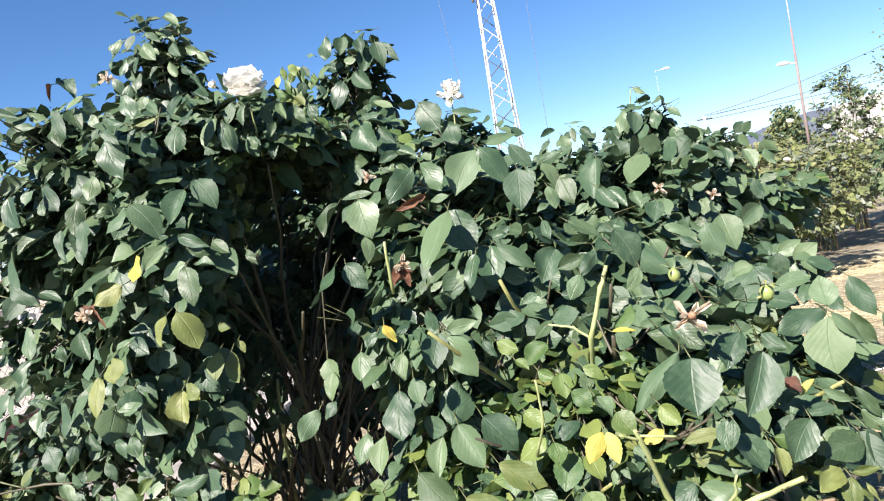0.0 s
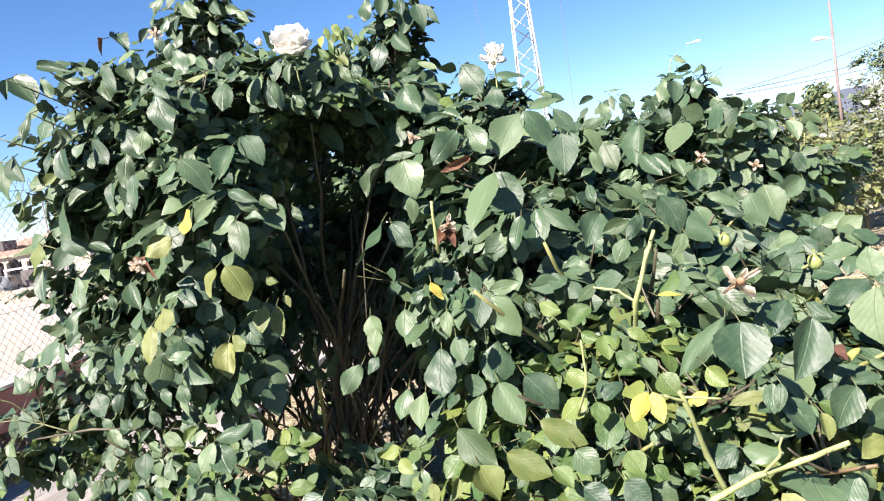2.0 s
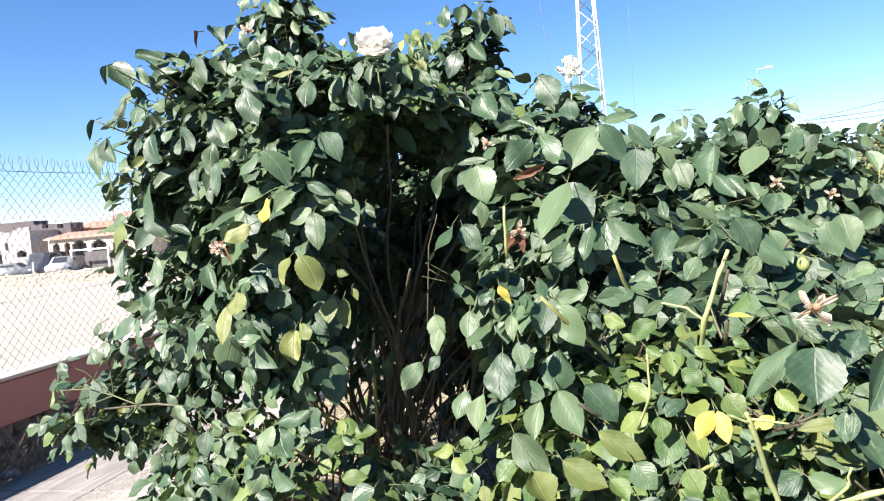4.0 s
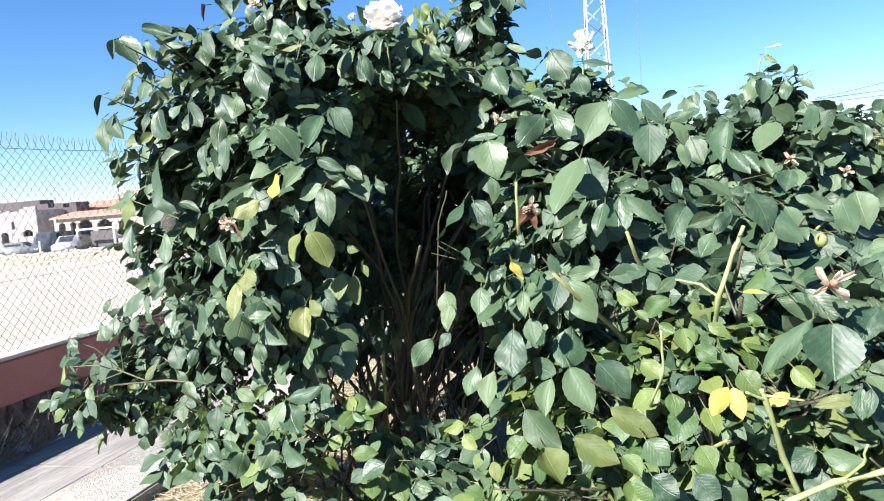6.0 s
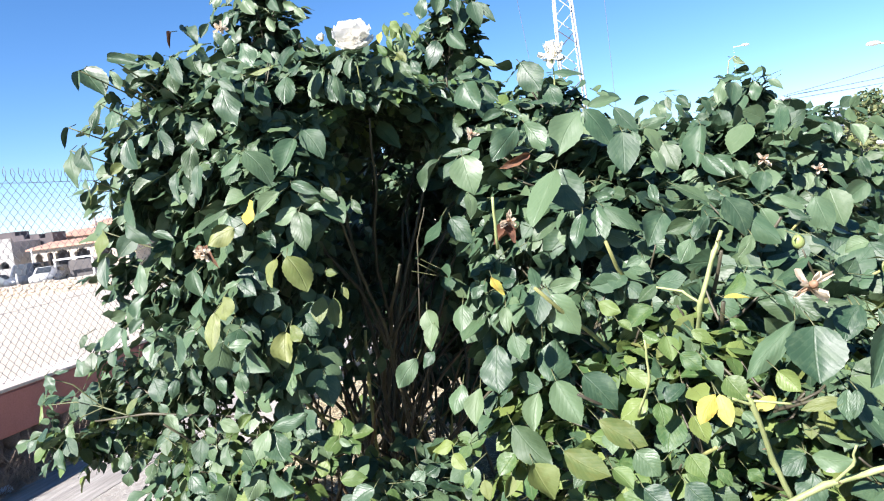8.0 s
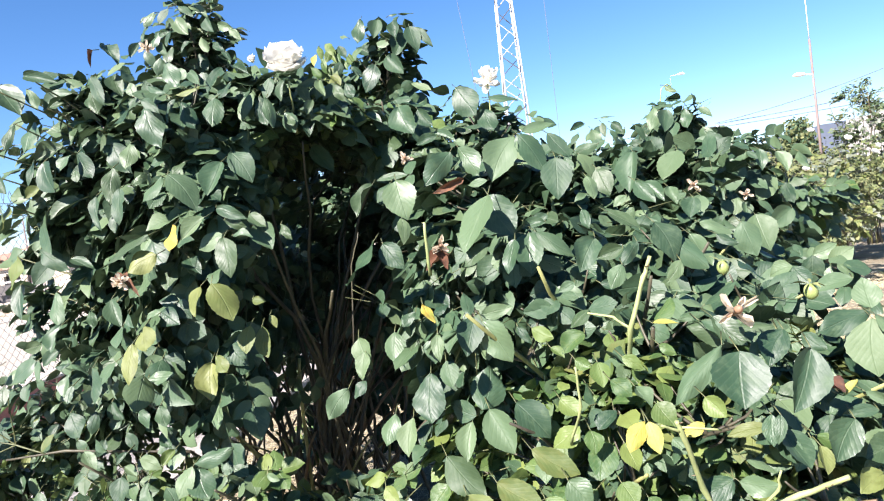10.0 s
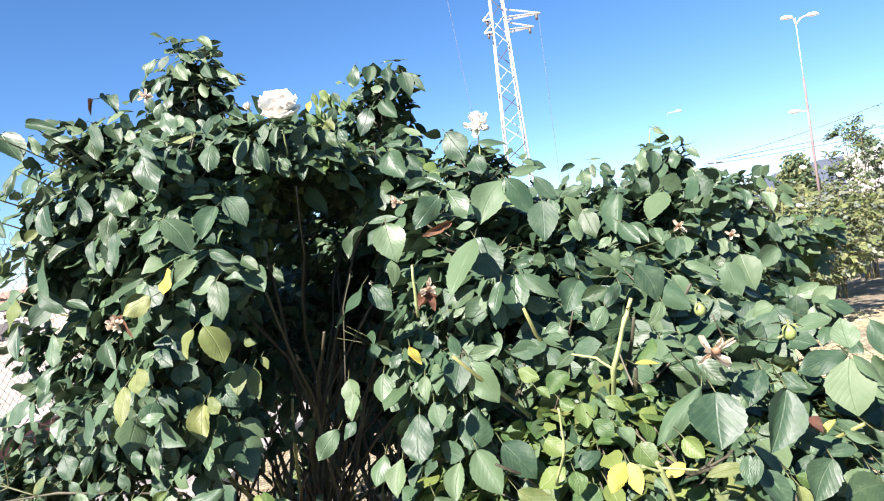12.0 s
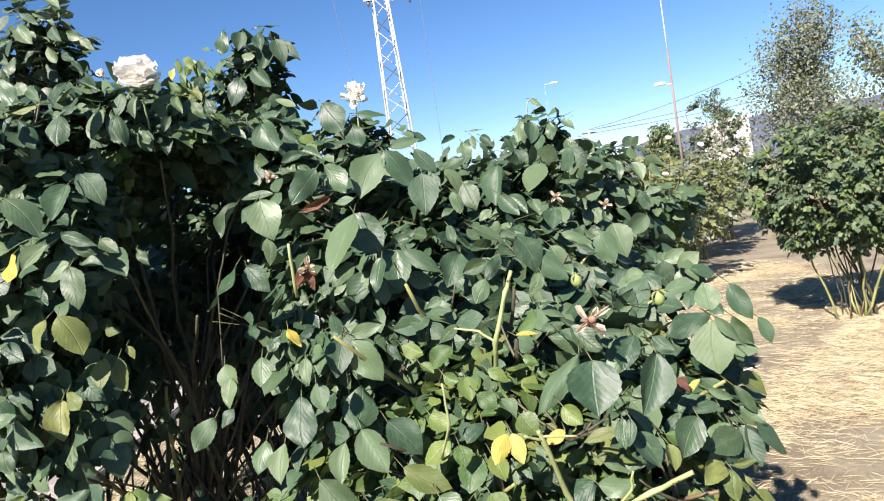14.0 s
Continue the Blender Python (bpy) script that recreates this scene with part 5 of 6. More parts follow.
near.leaf(0.195, 1.035, 0.697, 0.201, 1.015, 0.656, 0.80, "Y")
near.leaf(0.292, 1.078, 0.668, 0.257, 1.076, 0.657, 0.8, "Y")
near.leaf(0.126, 1.143, 0.659, 0.127, 1.120, 0.630, 1.17, "y")
near.leaf(0.121, 1.217, 0.644, 0.072, 1.206, 0.618, 1.03, "y")
near.leaf(0.161, 1.117, 0.576, 0.176, 1.092, 0.547, 1.34, "y")
near.leaf(0.200, 1.111, 0.549, 0.217, 1.093, 0.530, 1.02, "y")
near.leaf(0.335, 1.099, 0.566, 0.282, 1.095, 0.547, 1.05)
near.leaf(0.320, 1.038, 0.588, 0.372, 1.022, 0.580, 0.83)
near.leaf(0.347, 1.107, 0.530, 0.322, 1.083, 0.492, 1.28)
near.leaf(0.272, 1.004, 0.732, 0.290, 0.982, 0.708, 1.15, "y")
near.leaf(0.347, 0.972, 0.689, 0.292, 0.979, 0.684, 0.49, "o")
near.leaf(0.353, 0.979, 0.703, 0.342, 0.955, 0.670, 0.76)
near.leaf(0.366, 0.990, 0.661, 0.378, 0.967, 0.634, 1.19)
near.leaf(0.331, 1.032, 0.622, 0.370, 1.017, 0.611, 0.61)
near.leaf(0.165, 1.213, 0.753, 0.164, 1.186, 0.718, 1.11, "y")
near.leaf(0.168, 1.140, 0.738, 0.192, 1.118, 0.715, 1.09, "y")
near.leaf(0.203, 1.127, 0.727, 0.221, 1.102, 0.700, 1.08)
near.leaf(0.228, 1.106, 0.701, 0.246, 1.080, 0.672, 1.25, "y")
near.leaf(0.176, 1.128, 0.636, 0.186, 1.099, 0.601, 1.09, "y")
near.leaf(0.159, 1.162, 0.627, 0.131, 1.132, 0.581, 1.02, "y")
near.leaf(0.079, 1.138, 0.582, 0.107, 1.109, 0.552, 1.26)
near.leaf(0.037, 1.132, 0.559, 0.062, 1.108, 0.533, 1.11, "y")
near.leaf(-0.251, 1.426, 0.523, -0.303, 1.432, 0.517, 0.88, "y")
near.leaf(-0.254, 1.393, 0.515, -0.232, 1.370, 0.490, 1., "y")
near.leaf(-0.093, 1.297, 0.516, -0.061, 1.261, 0.463, 1.24, "o")
near.leaf(0.151, 1.120, 0.526, 0.181, 1.093, 0.499, 1.32)
near.leaf(0.202, 1.145, 0.497, 0.234, 1.124, 0.477, 1.34)
near.leaf(0.081, 1.111, 0.530, 0.116, 1.085, 0.506, 1.29)
near.leaf(0.269, 1.193, 0.775, 0.291, 1.177, 0.759, 0.84, "y")
near.leaf(0.202, 1.187, 0.764, 0.228, 1.167, 0.744, 0.82, "y")
near.leaf(0.073, 1.351, 0.804, 0.108, 1.329, 0.784, 0.91, "y")
near.leaf(0.098, 1.298, 0.772, 0.118, 1.281, 0.755, 0.9, "y")
near.leaf(0.132, 1.248, 0.756, 0.155, 1.233, 0.742, 0.94, "y")
near.leaf(0.093, 1.216, 0.697, 0.119, 1.193, 0.673, 1.07, "y")
near.leaf(0.148, 1.191, 0.704, 0.163, 1.176, 0.690, 0.94, "y")
near.leaf(-0.125, 1.238, 0.891, -0.107, 1.212, 0.861, 0.68, "Y")
near.leaf(-0.110, 1.260, 0.865, -0.083, 1.268, 0.882, 0.77)
near.leaf(-0.141, 1.256, 0.876, -0.165, 1.245, 0.855, 0.89)
near.leaf(-0.260, 1.409, 0.789, -0.275, 1.380, 0.747, 0.86)
near.leaf(0.048, 1.362, 0.809, 0.064, 1.337, 0.780, 0.6)
near.leaf(0.168, 1.359, 0.879, 0.136, 1.357, 0.868, 0.79)
near.leaf(0.203, 1.289, 0.881, 0.234, 1.278, 0.875, 0.83)
near.leaf(0.228, 1.235, 0.800, 0.249, 1.220, 0.786, 0.82, "y")
near.leaf(0.248, 1.103, 0.643, 0.264, 1.084, 0.623, 1.)
near.leaf(0.266, 1.097, 0.599, 0.276, 1.079, 0.579, 1.)
near.leaf(0.006, 1.228, 0.519, -0.025, 1.217, 0.497, 0.78)
near.leaf(0.256, 1.138, 0.532, 0.274, 1.123, 0.517, 1.19, "y")
near.leaf(-0.222, 1.430, 0.459, -0.241, 1.414, 0.433, 0.94, "y")
near.leaf(-0.197, 1.398, 0.452, -0.192, 1.373, 0.421, 0.93, "o")
near.leaf(-0.138, 1.348, 0.476, -0.154, 1.325, 0.443, 0.8, "o")
near.leaf(0.439, 1.021, 0.779, 0.392, 0.986, 0.704, 0.86)
near.leaf(0.643, 1.207, 0.769, 0.624, 1.171, 0.685, 1.12)
near.leaf(0.665, 1.243, 0.780, 0.674, 1.278, 0.828, 1.07)
near.leaf(0.679, 1.315, 0.825, 0.609, 1.322, 0.816, 0.67)
near.leaf(0.722, 1.266, 0.822, 0.738, 1.230, 0.756, 0.7)
near.leaf(0.654, 1.229, 0.776, 0.563, 1.228, 0.751, 0.64)
near.leaf(0.647, 1.205, 0.777, 0.687, 1.169, 0.728, 0.75)
near.leaf(0.468, 1.184, 0.774, 0.421, 1.154, 0.724, 0.95)
near.leaf(0.502, 1.038, 0.660, 0.457, 1.011, 0.614, 0.98)
near.leaf(0.589, 1.097, 0.613, 0.532, 1.087, 0.586, 0.87)
near.leaf(0.603, 1.095, 0.604, 0.613, 1.059, 0.549, 0.91)
near.leaf(0.642, 1.150, 0.618, 0.669, 1.122, 0.589, 0.95)
near.leaf(0.512, 1.076, 0.688, 0.487, 1.103, 0.717, 1.01, "d")
near.leaf(0.525, 1.104, 0.675, 0.553, 1.114, 0.695, 0.59, "Y")
near.leaf(0.579, 1.106, 0.644, 0.529, 1.115, 0.643, 0.55)
near.leaf(0.622, 1.162, 0.638, 0.598, 1.191, 0.669, 0.88)
near.leaf(0.415, 1.203, 0.758, 0.340, 1.240, 0.788, 0.75)
near.leaf(0.370, 0.989, 0.674, 0.388, 0.953, 0.633, 1.17)
near.leaf(0.357, 0.959, 0.708, 0.341, 0.940, 0.679, 0.64)
near.leaf(0.488, 1.238, 0.772, 0.428, 1.260, 0.785, 0.69)
near.leaf(0.437, 1.018, 0.634, 0.432, 0.995, 0.602, 0.97, "o")
near.leaf(0.539, 1.246, 0.752, 0.565, 1.219, 0.724, 0.86)
near.leaf(0.567, 1.081, 0.573, 0.530, 1.075, 0.556, 0.87)
near.leaf(0.894, 2.107, 1.120, 0.887, 2.070, 1.065, 0.75)
near.leaf(0.574, 1.754, 1.011, 0.559, 1.723, 0.967, 1.07)
near.leaf(0.781, 2.032, 0.988, 0.758, 2.003, 0.945, 1.01)
near.leaf(0.776, 1.928, 0.936, 0.721, 1.928, 0.922, 0.91)
near.leaf(0.713, 1.771, 0.945, 0.723, 1.732, 0.860, 1.09)
near.leaf(0.948, 2.053, 0.933, 0.873, 2.035, 0.890, 0.84)
near.leaf(0.895, 2.149, 0.965, 0.928, 2.114, 0.927, 0.79)
near.leaf(0.363, 1.385, 0.948, 0.426, 1.348, 0.884, 0.67)
near.leaf(0.498, 1.754, 1.043, 0.503, 1.720, 1.001, 0.76)
near.leaf(0.527, 1.717, 1.022, 0.502, 1.712, 1.008, 0.73)
near.leaf(0.692, 1.935, 1.024, 0.670, 1.926, 1.008, 0.69)
near.leaf(1.036, 2.154, 1.099, 1.042, 2.117, 1.050, 0.8)
near.leaf(0.851, 2.091, 1.117, 0.868, 2.067, 1.090, 0.73)
near.leaf(-0.066, 1.677, 1.241, -0.018, 1.646, 1.212, 0.55)
near.leaf(0.204, 1.685, 1.206, 0.243, 1.648, 1.149, 0.7)
near.leaf(0.332, 1.737, 1.168, 0.271, 1.739, 1.155, 0.65)
near.leaf(0.257, 1.556, 1.088, 0.262, 1.520, 1.043, 0.84)
near.leaf(0.138, 1.451, 1.002, 0.090, 1.456, 0.996, 0.65)
near.leaf(0.260, 1.324, 0.937, 0.213, 1.325, 0.926, 0.78)
near.leaf(0.215, 1.440, 1.018, 0.216, 1.413, 0.983, 0.75)
near.leaf(0.035, 1.508, 1.105, -0.007, 1.518, 1.107, 0.63)
near.leaf(0.009, 1.351, 0.976, -0.042, 1.341, 0.950, 0.91)
near.leaf(0.225, 1.622, 1.140, 0.234, 1.593, 1.104, 0.72)
near.leaf(0.139, 1.706, 1.210, 0.168, 1.684, 1.189, 0.57)
near.leaf(-0.138, 1.664, 1.149, -0.213, 1.681, 1.154, 0.37)
near.leaf(0.387, 1.645, 1.066, 0.415, 1.608, 1.014, 0.72)
near.leaf(0.613, 1.090, 0.609, 0.630, 1.070, 0.527, 0.95, "g")
near.leaf(0.656, 1.130, 0.593, 0.705, 1.110, 0.539, 0.72, "g")
near.leaf(0.758, 1.240, 0.750, 0.772, 1.220, 0.702, 0.70, "g")
near.leaf(0.548, 1.060, 0.561, 0.503, 1.040, 0.548, 0.95, "o")
near.leaf(0.555, 1.050, 0.556, 0.546, 1.030, 0.512, 0.85, "o")
near.leaf(0.568, 1.070, 0.552, 0.600, 1.050, 0.562, 0.50, "o")
near.leaf(0.634, 1.150, 0.660, 0.659, 1.130, 0.611, 0.40, "g")
near.leaf(0.686, 1.210, 0.770, 0.707, 1.190, 0.715, 0.70, "g")
near.leaf(0.574, 1.130, 0.669, 0.608, 1.110, 0.651, 0.50, "g")
near.leaf(0.598, 1.080, 0.595, 0.529, 1.060, 0.589, 0.90, "g")
near.leaf(0.587, 1.070, 0.534, 0.596, 1.050, 0.507, 0.40, "o")
near.leaf(0.425, 1.020, 0.647, 0.391, 1.000, 0.611, 0.80, "g")
near.leaf(0.444, 1.040, 0.642, 0.479, 1.020, 0.622, 0.70, "y")
near.leaf(0.373, 1.000, 0.678, 0.330, 0.980, 0.666, 0.90, "g")
near.cover()
near.heap.depth = lambda z: 0.18
near.heap.hollow = lambda x, y, z: x < -0.44 and z > 0.50
near.heap.roof = lambda x, y: 1.15 - max(0.0, x - 0.30) * 0.5
near.blob((0.16, 1.54, 0.95), (0.42, 0.26, 0.30), 150, 6, 0.066, (0,))
near.blob((0.48, 1.72, 0.98), (0.31, 0.32, 0.27), 140, 6, 0.062, (0, 0, 0, 0))
near.blob((0.14, 1.30, 0.52), (0.40, 0.20, 0.30), 110, 6, 0.052, (0, 1, 1, 1))
near.blob((0.42, 1.25, 0.60), (0.26, 0.20, 0.22), 50, 6, 0.062, (0, 0, 0, 0, 2))
near.blob((-0.02, 1.24, 0.44), (0.14, 0.08, 0.06), 16, 6, 0.052, (0, 1), 0.0)
near.blob((0.32, 1.22, 0.32), (0.32, 0.22, 0.20), 60, 6, 0.052, (0, 1, 1))
near.close()

# the bush behind on the other side
rear = RoseBush("leafy rose bush standing behind the others", (0.95, 2.8, 0), 43)
for tip in ((0.84, 2.68, 1.22), (0.6, 2.6, 1.07), (1.1, 2.6, 1.03), (1.15, 2.8, 0.95), (0.9, 2.4, 0.95), (1.2, 2.9, 0.82), (0.5, 2.4, 1.03), (1.0, 3.1, 1.03)):
    rear.cane(tip, rear.rnd.uniform(0.006, 0.009))
rear.leaf(0.730, 2.527, 1.333, 0.694, 2.482, 1.258, 0.63)
rear.leaf(0.777, 2.535, 1.320, 0.749, 2.491, 1.245, 0.95)
rear.leaf(0.910, 2.578, 1.317, 0.939, 2.542, 1.278, 0.73)
rear.leaf(0.851, 2.561, 1.316, 0.839, 2.519, 1.249, 0.63)
rear.leaf(0.924, 2.595, 1.247, 0.936, 2.556, 1.180, 0.93)
rear.leaf(0.959, 2.522, 1.236, 0.981, 2.485, 1.185, 0.84)
rear.leaf(0.799, 2.516, 1.268, 0.764, 2.476, 1.208, 0.71)
rear.leaf(0.676, 2.583, 1.281, 0.693, 2.546, 1.233, 0.77)
rear.leaf(0.549, 2.506, 1.282, 0.498, 2.498, 1.259, 0.77)
rear.leaf(0.629, 2.563, 1.272, 0.580, 2.545, 1.235, 0.84)
rear.leaf(0.833, 2.692, 1.429, 0.863, 2.662, 1.398, 0.61)
rear.leaf(0.910, 2.603, 1.133, 0.953, 2.569, 1.090, 0.8)
rear.leaf(1.098, 2.554, 1.116, 1.123, 2.529, 1.090, 0.81)
rear.leaf(0.547, 2.418, 1.287, 0.569, 2.385, 1.249, 0.76)
rear.leaf(0.483, 2.448, 1.277, 0.490, 2.411, 1.214, 0.77)
rear.leaf(0.525, 2.500, 1.318, 0.571, 2.480, 1.320, 0.40, "g")
rear.leaf(0.471, 2.500, 1.303, 0.417, 2.480, 1.286, 0.60, "g")
rear.leaf(0.494, 2.480, 1.277, 0.464, 2.460, 1.240, 0.70, "g")
rear.leaf(0.559, 2.500, 1.271, 0.581, 2.480, 1.228, 0.70, "g")
rear.leaf(0.528, 2.480, 1.298, 0.529, 2.460, 1.247, 0.60, "g")
rear.leaf(0.438, 2.460, 1.268, 0.404, 2.440, 1.239, 0.70, "g")
rear.leaf(0.581, 2.480, 1.241, 0.602, 2.460, 1.203, 0.70, "g")
rear.leaf(0.494, 2.450, 1.247, 0.497, 2.430, 1.200, 0.80, "g")
rear.leaf(0.632, 2.500, 1.227, 0.667, 2.480, 1.195, 0.80, "g")
rear.leaf(0.924, 2.550, 1.226, 0.942, 2.530, 1.183, 0.80, "g")
rear.leaf(0.994, 2.600, 1.215, 1.017, 2.580, 1.173, 0.70, "g")
rear.cover()
rear.heap.roof = lambda x, y: 1.36 if abs(x + 0.12) < 0.08 else (1.235 if x < -0.3 else 1.21 if x < 0.15 else 1.02)
rear.blob((0.82, 2.65, 1.05), (0.46, 0.36, 0.34), 110, 6, 0.060, (0,))
rear.blob((1.16, 2.62, 0.98), (0.26, 0.20, 0.20), 60, 6, 0.056, (0, 0, 1), 0.1)
rear.blob((0.82, 2.68, 1.32), (0.13, 0.12, 0.10), 16, 5, 0.055, (0, 0, 0), 0.1)
rear.blob((1.0, 2.68, 1.26), (0.14, 0.12, 0.07), 12, 5, 0.055, (0, 0, 0), 0.1)
rear.blob((0.5, 2.55, 1.16), (0.18, 0.14, 0.07), 24, 5, 0.055, (0, 0, 0), 0.1)
rear.blob((0.24, 2.42, 1.17), (0.20, 0.12, 0.07), 26, 5, 0.055, (0,), 0.0)
rear.blob((1.08, 2.95, 0.75), (0.30, 0.32, 0.36), 60, 6, 0.055, (0, 0, 0, 1))
rear.close()
for bush, at, size, seed in ((left, (-0.40, 1.72, 1.472), 0.122, 1), ):
    bloom(bush.ob, Vector(at) - bush.base, size, seed, (0.05, -0.50, 1), rings=((5, 0.10, 0.20), (6, 0.18, 0.42), (7, 0.28, 0.66), (8, 0.36, 0.92), (8, 0.42, 1.20), (7, 0.40, 1.55)))
bloom(left.ob, Vector((0.10, 1.94, 1.41)) - left.base, 0.092, 2, (0.0, -0.5, 1), narrow=0.36, rings=((4, 0.10, 0.4), (5, 0.25, 1.0), (6, 0.42, 1.7), (3, 0.40, 2.3)))
left.stem([(-0.41, 1.80, 1.30), (-0.405, 1.76, 1.36), (-0.40, 1.735, 1.42)], 0.0025)
left.stem([(0.08, 2.02, 1.15), (0.10, 1.955, 1.32), (0.10, 1.945, 1.39)], 0.0022)


# flowers, hips and bare stems that stand out
bloom(left.ob, Vector((-0.485, 1.745, 1.485)) - left.base, 0.035, 3, (-0.3, -0.4, 1), rings=((4, 0.10, 0.2), (5, 0.25, 0.5)))
for at, size, seed in (((-0.735, 1.72, 1.545), 0.045, 4), ((-0.70, 1.33, 1.00), 0.045, 5)):
    bloom(left.ob, Vector(at) - left.base, size, seed, (-0.4, -0.7, 0.3), True, 0.26, ((3, 0.10, 0.5), (4, 0.35, 1.3), (4, 0.45, 2.3)))
for at, size, seed in (((-0.137, 1.60, 1.185), 0.045, 7), ((-0.08, 1.36, 0.985), 0.05, 8)):
    bloom(near.ob, Vector(at) - near.base, size, seed, (0.1, -0.9, 0.35), True, 0.24, ((3, 0.10, 0.7), (3, 0.4, 1.4), (3, 0.5, 2.0)))
for at, size, seed in (((0.60, 1.86, 1.04), 0.05, 9), ((0.78, 1.96, 0.995), 0.05, 10)):
    bloom(near.ob, Vector(at) - near.base, size, seed, (0.1, -0.9, 0.35), True, 0.26, ((3, 0.10, 0.7), (4, 0.5, 1.7)))
bloom(near.ob, Vector((0.37, 1.095, 0.835)) - near.base, 0.10, 6, (0.1, -0.9, 0.35), True, 0.13, ((3, 0.20, 0.9), (4, 0.4, 1.6)))
hip(near.ob, Vector((0.35, 1.085, 0.905)) - near.base, 0.0095, 1)
hip(near.ob, Vector((0.545, 1.21, 0.828)) - near.base, 0.012, 2)
near.stem([(0.235, 1.30, 0.70), (0.230, 1.217, 0.803), (0.262, 1.215, 0.89), (0.278, 1.218, 0.925)], 0.0045, label="stout pale green cut-back stem", prickles=5)
near.stem([(0.230, 1.217, 0.803), (0.205, 1.235, 0.825), (0.165, 1.25, 0.835)], 0.0024)
near.stem([(0.312, 1.106, 0.486), (0.282, 1.088, 0.562), (0.245, 1.044, 0.672), (0.238, 1.04, 0.69)], 0.0045, label="stout pale green cut-back stem", prickles=5)
near.stem([(0.245, 1.044, 0.672), (0.212, 1.03, 0.690)], 0.0024)
near.stem([(0.245, 1.04, 0.680), (0.300, 1.03, 0.672)], 0.0020)
near.stem([(0.20, 1.05, 0.42), (0.252, 0.983, 0.541), (0.312, 0.985, 0.566), (0.386, 0.985, 0.580), (0.435, 0.945, 0.615)], 0.0048, label="thick pale green arching branch", prickles=9)
near.stem([(0.325, 0.985, 0.568), (0.345, 0.965, 0.60), (0.350, 0.96, 0.63)], 0.0022)
near.stem([(-0.109, 1.36, 0.93), (-0.106, 1.338, 1.034)], 0.0033, label="short cut green stub")
near.stem([(0.10, 1.20, 0.62), (0.115, 1.14, 0.70), (0.112, 1.13, 0.77)], 0.0024)
rear.stem([(0.80, 2.72, 1.2), (0.806, 2.726, 1.30), (0.835, 2.74, 1.425), (0.86, 2.745, 1.44), (0.877, 2.748, 1.43)], 0.0023)
left.stem([(-0.55, 2.0, 0.10), (-0.56, 1.95, 0.30), (-0.72, 1.80, 0.60), (-0.80, 1.74, 0.78)], 0.0063, CANE_GREEN, label="stout grey-green leaning cane", prickles=6)
left.stem([(-0.56, 2.1, 0.02), (-0.56, 2.06, 0.27), (-0.53, 1.95, 0.60), (-0.52, 1.95, 0.70)], 0.0056, CANE_GREEN, prickles=4)
left.stem([(-0.57, 2.05, 0.16), (-0.80, 1.80, 0.52), (-1.10, 1.757, 0.576), (-1.28, 1.80, 0.56)], 0.0034, CANE_OLD_SHADED)
for tip in ((-1.088, 1.70, 1.49), (-1.03, 1.645, 1.385), (-1.131, 1.655, 1.285), (-1.123, 1.65, 1.34), (-1.10, 1.68, 1.205), (-1.06, 1.63, 1.468), (-1.005, 1.675, 1.50), (-1.18, 1.82, 1.08), (-1.19, 1.83, 1.01)):
    root = (-0.86, 1.84, tip[2] - 0.20)
    left.stem([root, (root[0] * 0.45 + tip[0] * 0.55, root[1] * 0.5 + tip[1] * 0.5, root[2] * 0.4 + tip[2] * 0.6 + 0.01), tip], 0.0022, CANE_STALK)
for tip in ((-1.23, 1.765, 0.76), (-1.37, 1.75, 0.71), (-1.40, 1.80, 0.62), (-1.405, 1.85, 0.54)):
    left.stem([(-1.16, 1.77, 0.572), (-1.24, 1.785, 0.60), ((tip[0] - 1.24) / 2, (tip[1] + 1.785) / 2, tip[2] * 0.6 + 0.25), tip], 0.0018, CANE_STALK)
left.stem([(-0.33, 1.72, 0.74), (-0.31, 1.73, 0.95), (-0.28, 1.72, 1.03)], 0.0020, CANE_OLD_SHADED)


def far_rose(label, base, seed, height, spread, twigs, size, mats, clear=0.55):
    b = RoseBush(label, base, seed, shapes=LEAF_ROUGH, mats=mats)
    r = b.rnd
    for _ in range(18):
        a, d = r.uniform(0, 6.3), r.uniform(0.2, 0.9) * spread
        b.cane((base[0] + math.cos(a) * d, base[1] + math.sin(a) * d, base[2] + height * r.uniform(0.6, 0.95)), r.uniform(0.004, 0.010), 0.06, r.choice((CANE_GREEN, CANE_OLD_SHADED, CANE_OLD_SHADED, CANE_RED)), r.uniform(0.3, 0.65), 5, r.uniform(0.2, 0.55))
    b.blob((base[0], base[1], base[2] + height * (1 + clear) / 2), (spread, spread, height * (1 - clear) / 2), twigs, 6, size, (0, 0, 0, 1, 2), 0.35)
    b.close("small green rose leaves")
    return b


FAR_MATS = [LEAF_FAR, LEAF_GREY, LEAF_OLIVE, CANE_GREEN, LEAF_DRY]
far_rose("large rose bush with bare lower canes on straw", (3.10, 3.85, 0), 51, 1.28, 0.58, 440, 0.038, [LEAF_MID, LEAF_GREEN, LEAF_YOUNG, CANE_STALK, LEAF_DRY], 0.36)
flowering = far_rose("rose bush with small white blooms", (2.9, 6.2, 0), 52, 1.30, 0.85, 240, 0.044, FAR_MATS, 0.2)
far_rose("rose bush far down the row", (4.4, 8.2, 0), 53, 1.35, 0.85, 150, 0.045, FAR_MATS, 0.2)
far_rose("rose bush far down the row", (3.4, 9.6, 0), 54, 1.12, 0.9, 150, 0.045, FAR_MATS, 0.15)
